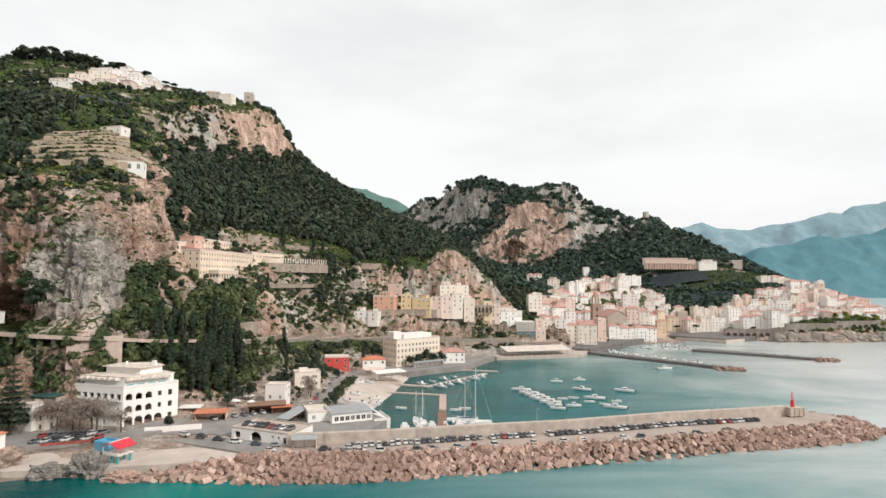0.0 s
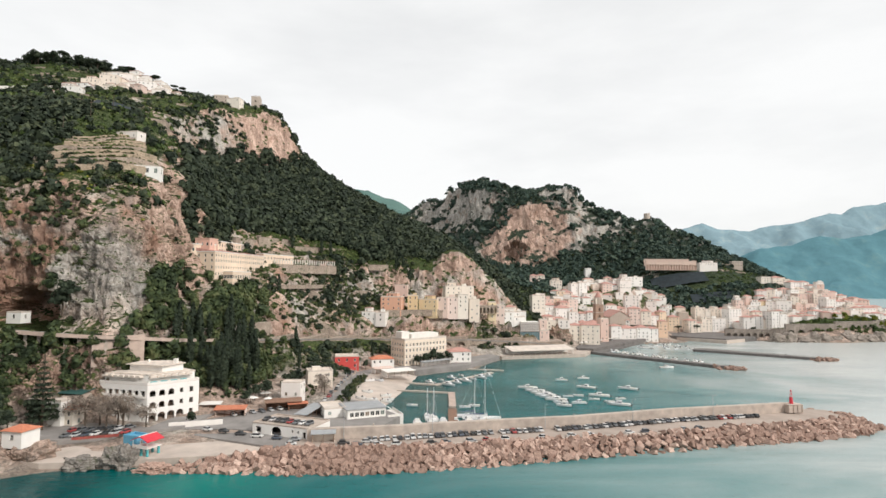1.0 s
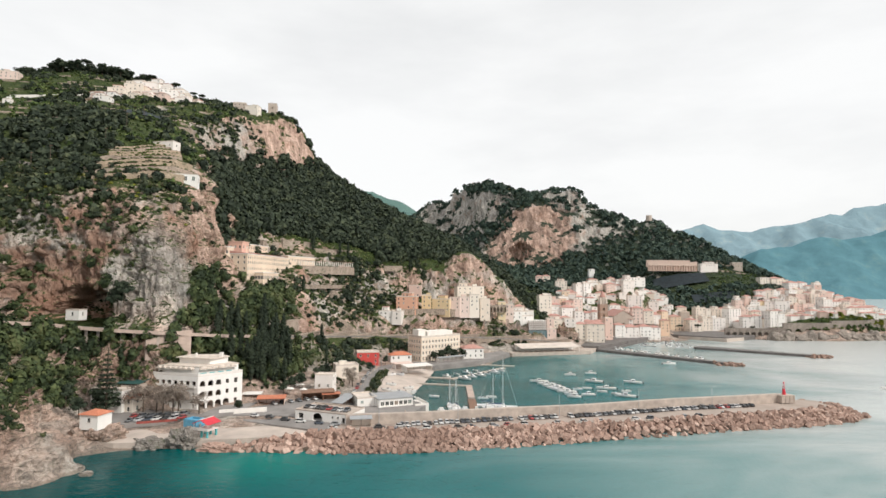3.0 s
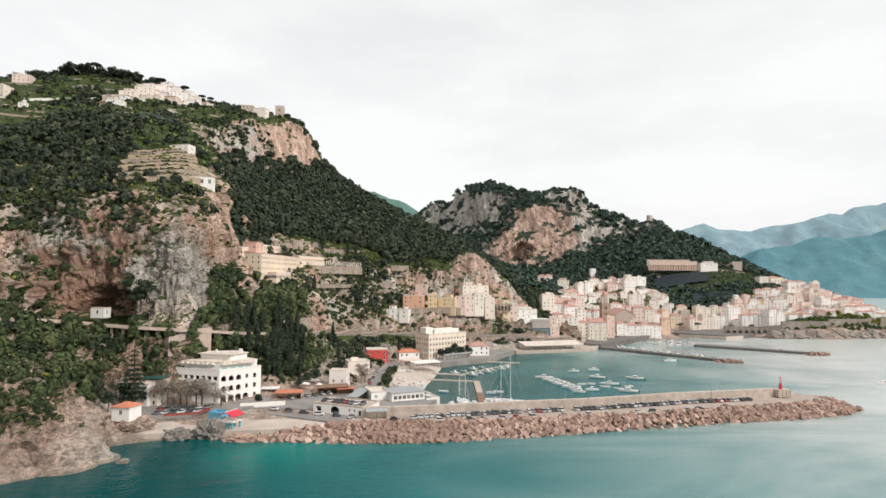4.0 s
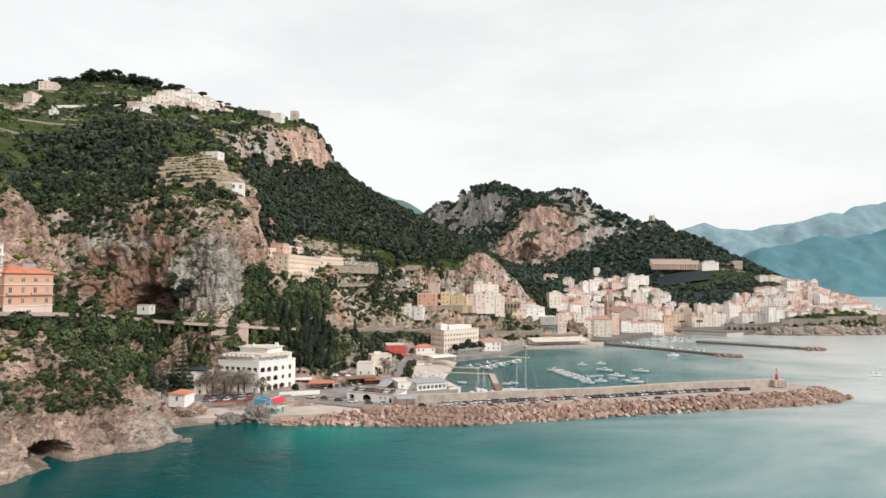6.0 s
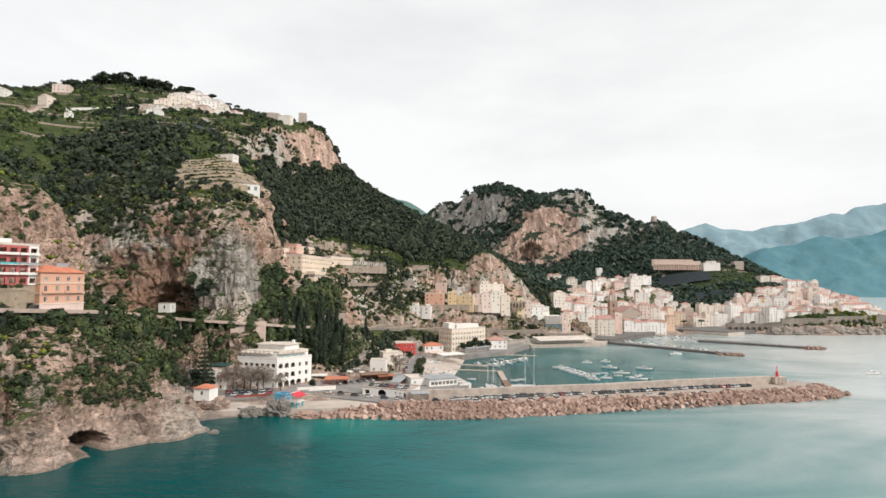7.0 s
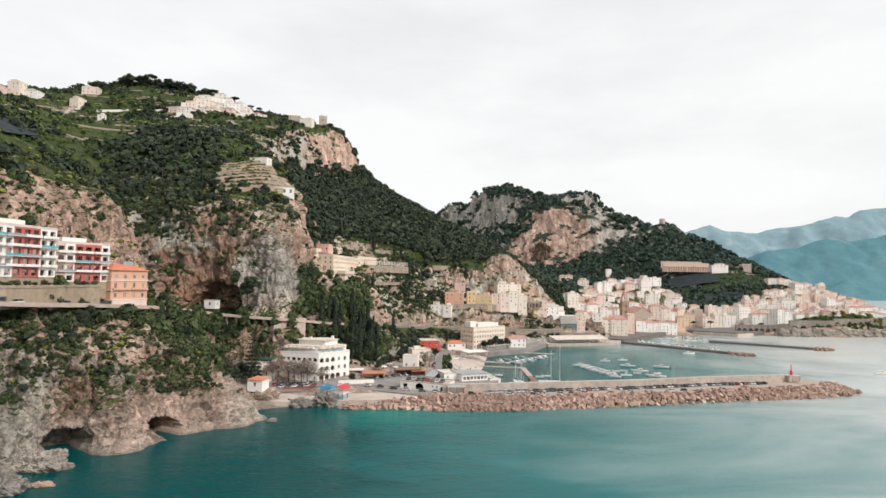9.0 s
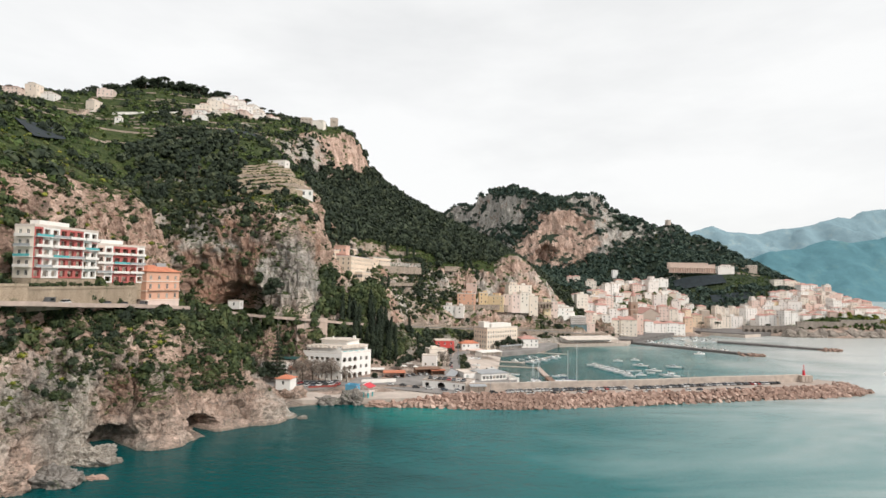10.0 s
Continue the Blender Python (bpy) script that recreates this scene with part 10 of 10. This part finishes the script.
grow("crag_scrub", scatter(np.where(quarry & (LNZ > 0.3) & dry, 0.008, 0)), 0.8, 1.8, 40, 0.5, 0.8, M_SCRUB, "thin scrub on the crag", "scrub")
slope_spurge = slope & (Z > 22) & (Y < 215) & (LNZ > 0.3)
grow("slope_spurge", scatter(np.where(slope_spurge, 0.03, 0)), 0.5, 1.4, 40, 0.5, 0.8, M_SPURGE, "yellow-green spurge among the cliff scrub", "bushes")
rim = upper & (LNZ > 0.4) & (((Y < 262) & (X > -245)) | ((Y < 230) & (X > -330)))
grow("spurge", scatter(np.where(rim, 0.012, 0)), 0.6, 1.3, 40, 0.5, 0.75, M_SPURGE, "yellow-green spurge bushes along the cliff rim", "bushes")
back = dry & ((Y > 590) & (X < -160) & (Y < 1000))
grow("ridge_wood", scatter(np.where(back & (LNZ > 0.4) & (Y < 680), 0.014, 0)), 2.4, 4.4, 50, 0.55, 1.1, M_WOOD_DARK, "dark wood on the ridge", "forest")

hedge = np.array([(p[0] + 5.6 + G.uniform(-1, 1.5), p[1] - 1.0 + G.uniform(-2, 2), 0) for p in along(COAST_ROAD[1:9], 1.2)])
hedge[:, 2] = [ground_at(x, y) for x, y, _ in hedge]
beds = np.array([(x + G.uniform(-2, 2), y + G.uniform(-2, 2), 3.5) for x in (-52.5, -50.5) for y in np.arange(252, 322, 2.2)] + [(-72 + G.uniform(-6, 6), y, 3.6 + G.uniform(0, 2)) for y in np.arange(254, 330, 1.6)])
grow("harbour_beds", beds, 0.6, 1.5, 60, 0.36, 0.9, M_SCRUB, "green shrubs in beds along the harbour road", "shrubs")
grow("roadside_hedge", hedge, 0.8, 1.7, 80, 0.36, 0.9, M_WOOD_DARK, "dark green bushes along the road's edge", "bushes")


on_wall = np.array([(-197.4 + 0.03 * (y - 80) + G.uniform(-0.5, 0.5), y, 55.3 if y > 78 else 56.2) for y in np.arange(80, 135, 1.6) if G.random() < 0.55])
grow("wall_bushes", on_wall, 0.5, 1.2, 60, 0.4, 0.9, M_SCRUB, "green bushes along the top of the road wall", "bushes")
rows = []
for k in range(1, 10):
    f = k / 9
    (ax, ay), (bx, by), (cx, cy), (dx, dy) = TERRACE_CORNERS
    for u in np.arange(0.01, 1.0, 0.02):
        x, y = ax + (cx - ax) * f + (bx + (dx - bx) * f - ax - (cx - ax) * f) * u, ay + (cy - ay) * f + (by + (dy - by) * f - ay - (cy - ay) * f) * u
        if G.random() < 0.86 + 0.5 * fine_noise((x, y, k), 8, 2):
            p = Vector((x, y)) + Vector((0.55, -0.83)) * (2.0 * math.sin(math.pi * u) + 0.3)
            rows.append((p.x, p.y, ground_at(x, y) + G.uniform(-0.2, 0.7)))
grow("terrace_plants", np.array(rows), 0.4, 1.0, 26, 0.6, 0.6, M_TURF, "low green plants along the stone terraces", "plants")


# ---- single trees ----
def tree_parts(name, category, trunk_h, trunk_r, limbs, crown_c, crown_r, leaves, leaf, material, core=0.0):
    e = empty(name, 0, 0, 0, 0, "", category)
    bm = bmesh.new()
    rod(bm, (0, 0, -0.6), (0.1, 0, trunk_h * 0.55), trunk_r, trunk_r * 0.75, 7)
    rod(bm, (0.1, 0, trunk_h * 0.55), (0, 0.1, trunk_h), trunk_r * 0.75, trunk_r * 0.45, 7)
    for k in range(limbs):
        a, q = k * 2.399, k / max(1, limbs)
        z = trunk_h * (0.5 + 0.48 * q)
        c = crown_c[k % len(crown_c)]
        rod(bm, (0, 0, z), (c[0] * 0.8 + 0.1 * math.cos(a), c[1] * 0.8 + 0.1 * math.sin(a), max(z + 0.3, c[2] - 0.3)), trunk_r * 0.4, trunk_r * 0.12, 5)
    part("trunk", bm, M_BARK, e)
    v, f = leaf_clouds(np.array(crown_c, float), np.array(crown_r, float), leaves, leaf, core)
    mesh_of("crown", v, f, material, e)
    return e


def cypress():
    c = [(0, 0, 1.2 + k * 1.15) for k in range(10)]
    r = [(1.05 * math.sin(0.5 + k * 0.245) + 0.1, 1.05 * math.sin(0.5 + k * 0.245) + 0.1, 1.2) for k in range(10)]
    return tree_parts("cypress", "tree", 11, 0.22, 0, c, r, 60, 0.4, M_WOOD_DARK, 0.6)


def stone_pine():
    c = [(2.4 * math.cos(k * 2.4), 2.4 * math.sin(k * 2.4), 8.6 + 0.25 * (k % 3)) for k in range(7)] + [(0, 0, 9.4)]
    return tree_parts("stone_pine", "tree", 8.5, 0.32, 7, c, [(2.2, 2.2, 0.95)] * 8, 70, 0.36, M_WOOD_DARK, 0.55)


def broadleaf(material, name, core=0.45):
    r = random.Random(len(name))
    c = [(r.uniform(-1.9, 1.9), r.uniform(-1.9, 1.9), r.uniform(3.4, 6.4)) for k in range(11)]
    return tree_parts(name, "tree", 5.0, 0.26, 8, c, [(1.5, 1.5, 1.25)] * 11, 60, 0.36, material, core)


def bare_tree():
    r = random.Random(5)
    c = [(r.uniform(-2.4, 2.4), r.uniform(-2.4, 2.4), r.uniform(4.0, 8.0)) for k in range(12)]
    return tree_parts("bare_plane_tree", "tree", 6.5, 0.3, 12, c, [(1.6, 1.6, 1.5)] * 12, 130, 0.14, M_TWIG)


def araucaria():
    c, rr = [], []
    for k in range(11):
        w = 3.6 * (1 - k / 11.5)
        for j in range(6):
            a = j * math.pi / 3 + k * 0.4
            c.append((w * 0.6 * math.cos(a), w * 0.6 * math.sin(a), 3.2 + k * 1.5))
            rr.append((w * 0.42 + 0.2, w * 0.42 + 0.2, 0.3))
    return tree_parts("norfolk_pine", "tree", 20.5, 0.35, 0, c, rr, 26, 0.5, M_WOOD_DARK)


def plant(source, spots, label, group):
    """The first at its first place, copies at the rest: x, y, z (None: on the land), size."""
    for k, (x, y, z, s) in enumerate(spots):
        g = ground_at(x, y) if z is None else z
        m = pose(x, y, g, 0, 0, (k * 77) % 360) @ Matrix.Diagonal((s, s, s * (0.92 + 0.16 * ((k * 37) % 10) / 10), 1))
        if k:
            o = copy_thing(source, m)
        else:
            o = source
        o.matrix_basis = m
        tagged(o, label, "tree", group)


r = random.Random(41)
spots = []
while len(spots) < 48:
    x, y = r.uniform(-132, -94), r.uniform(238, 290)
    if inside([(-132, 252), (-118, 240), (-104, 240), (-95, 252), (-96, 268), (-106, 286), (-122, 282)], np.array([x]), np.array([y]))[0]:
        spots.append((x, y, None, r.uniform(1.1, 1.7)))
spots += [(-120, 411, None, 1.6), (-112, 352, None, 1.2), (-104, 440, None, 1.3), (-98, 446, None, 1.1), (-40, 476, None, 1.2), (-46, 474, None, 1.0), (-34, 480, None, 1.1), (-84, 300, None, 1.0), (-92, 322, None, 1.1), (-52, 366, 3.5, 1.1)]
plant(cypress(), spots, "tall dark cypress on the wooded slope", "cypresses")
spots = [(-372, 560, None, 1.3), (-340, 565, None, 1.15), (-318, 575, None, 1.2), (-300, 580, None, 0.9), (-430, 590, None, 1.3), (-285, 568, None, 0.8), (262, 618, 4.4, 0.9), (285, 622, 4.4, 0.85), (240, 625, 4.4, 0.9)]
plant(stone_pine(), spots, "umbrella-shaped stone pine with a bare trunk", "stone pines")
spots = [(-525 + k * 4.4 + r.uniform(-2, 2), 580 + r.uniform(-6, 8), ground_at(-525 + k * 4.4, 581) - 5.5, r.uniform(1.5, 2.4)) for k in range(42)]
plant(broadleaf(M_WOOD_DARK, "ridge_tree"), spots, "dark evergreen tree in a row on the ridge", "ridge trees")
spots = [(-167, 227, 45, 1.7), (-163.5, 226, 50, 1.3)] + [(-22 + k * 5.5, 368 + k * 4.6, 3.5, 1.0 + 0.15 * (k % 3)) for k in range(5)] + [(-201, 256, None, 0.7), (-203, 262, None, 0.8), (-206, 269, None, 0.75), (-209, 277, None, 0.9), (-212, 286, None, 0.8), (-216, 295, None, 0.9), (-92, 240, None, 0.9), (-86, 252, None, 1.0), (-80, 268, None, 1.1), (-82, 280, None, 0.9), (-78, 300, None, 1.0), (-54, 350, 3.5, 0.8), (-60, 318, 3.5, 0.9), (-50, 256, 3.5, 0.8), (-103, 210, 3.5, 0.7), (-90, 246, None, 1.0), (-164, 190, None, 1.2), (-156, 186, None, 1.0), (-160, 204, None, 1.1), (338, 604, None, 1.0)]
plant(broadleaf(M_WOOD_DARK, "garden_tree"), spots, "round-headed evergreen tree beside the houses", "garden trees")
spots = [(-132, 203.5, 4.3, 1.2), (-125, 202.5, 4.3, 1.35), (-141, 205, 4.3, 1.3), (-117, 204, 4.3, 1.0), (-147, 206, 4.3, 1.1), (-136, 206, 4.3, 1.25), (-129, 206, 4.3, 1.1), (-66, 276, 3.5, 1.0), (-63, 268, 3.5, 0.9)]
plant(bare_tree(), spots, "leafless grey-brown tree in front of the hotel", "bare trees")
plant(araucaria(), [(-153.3, 199, 4.0, 1.5)], "tall tiered Norfolk pine beside the hotel annexe", "")
spots = [(r.uniform(440, 490), r.uniform(604, 626), None, r.uniform(0.9, 1.3)) for k in range(10)]
plant(broadleaf(M_SPURGE, "bright_tree"), spots, "bright green spring tree on the sea-wall slope", "bright trees")
spots = [(r.uniform(-205, -165), r.uniform(120, 215), None, r.uniform(0.5, 0.8)) for k in range(14)]
spots = [s for s in spots if np.hypot(KEEP_OUT[:, 0] - s[0], KEEP_OUT[:, 1] - s[1]).min() > 7]
plant(broadleaf(M_OLIVE, "olive_tree"), spots, "small grey-green olive tree on the slope", "olive trees")


lay_rocks()
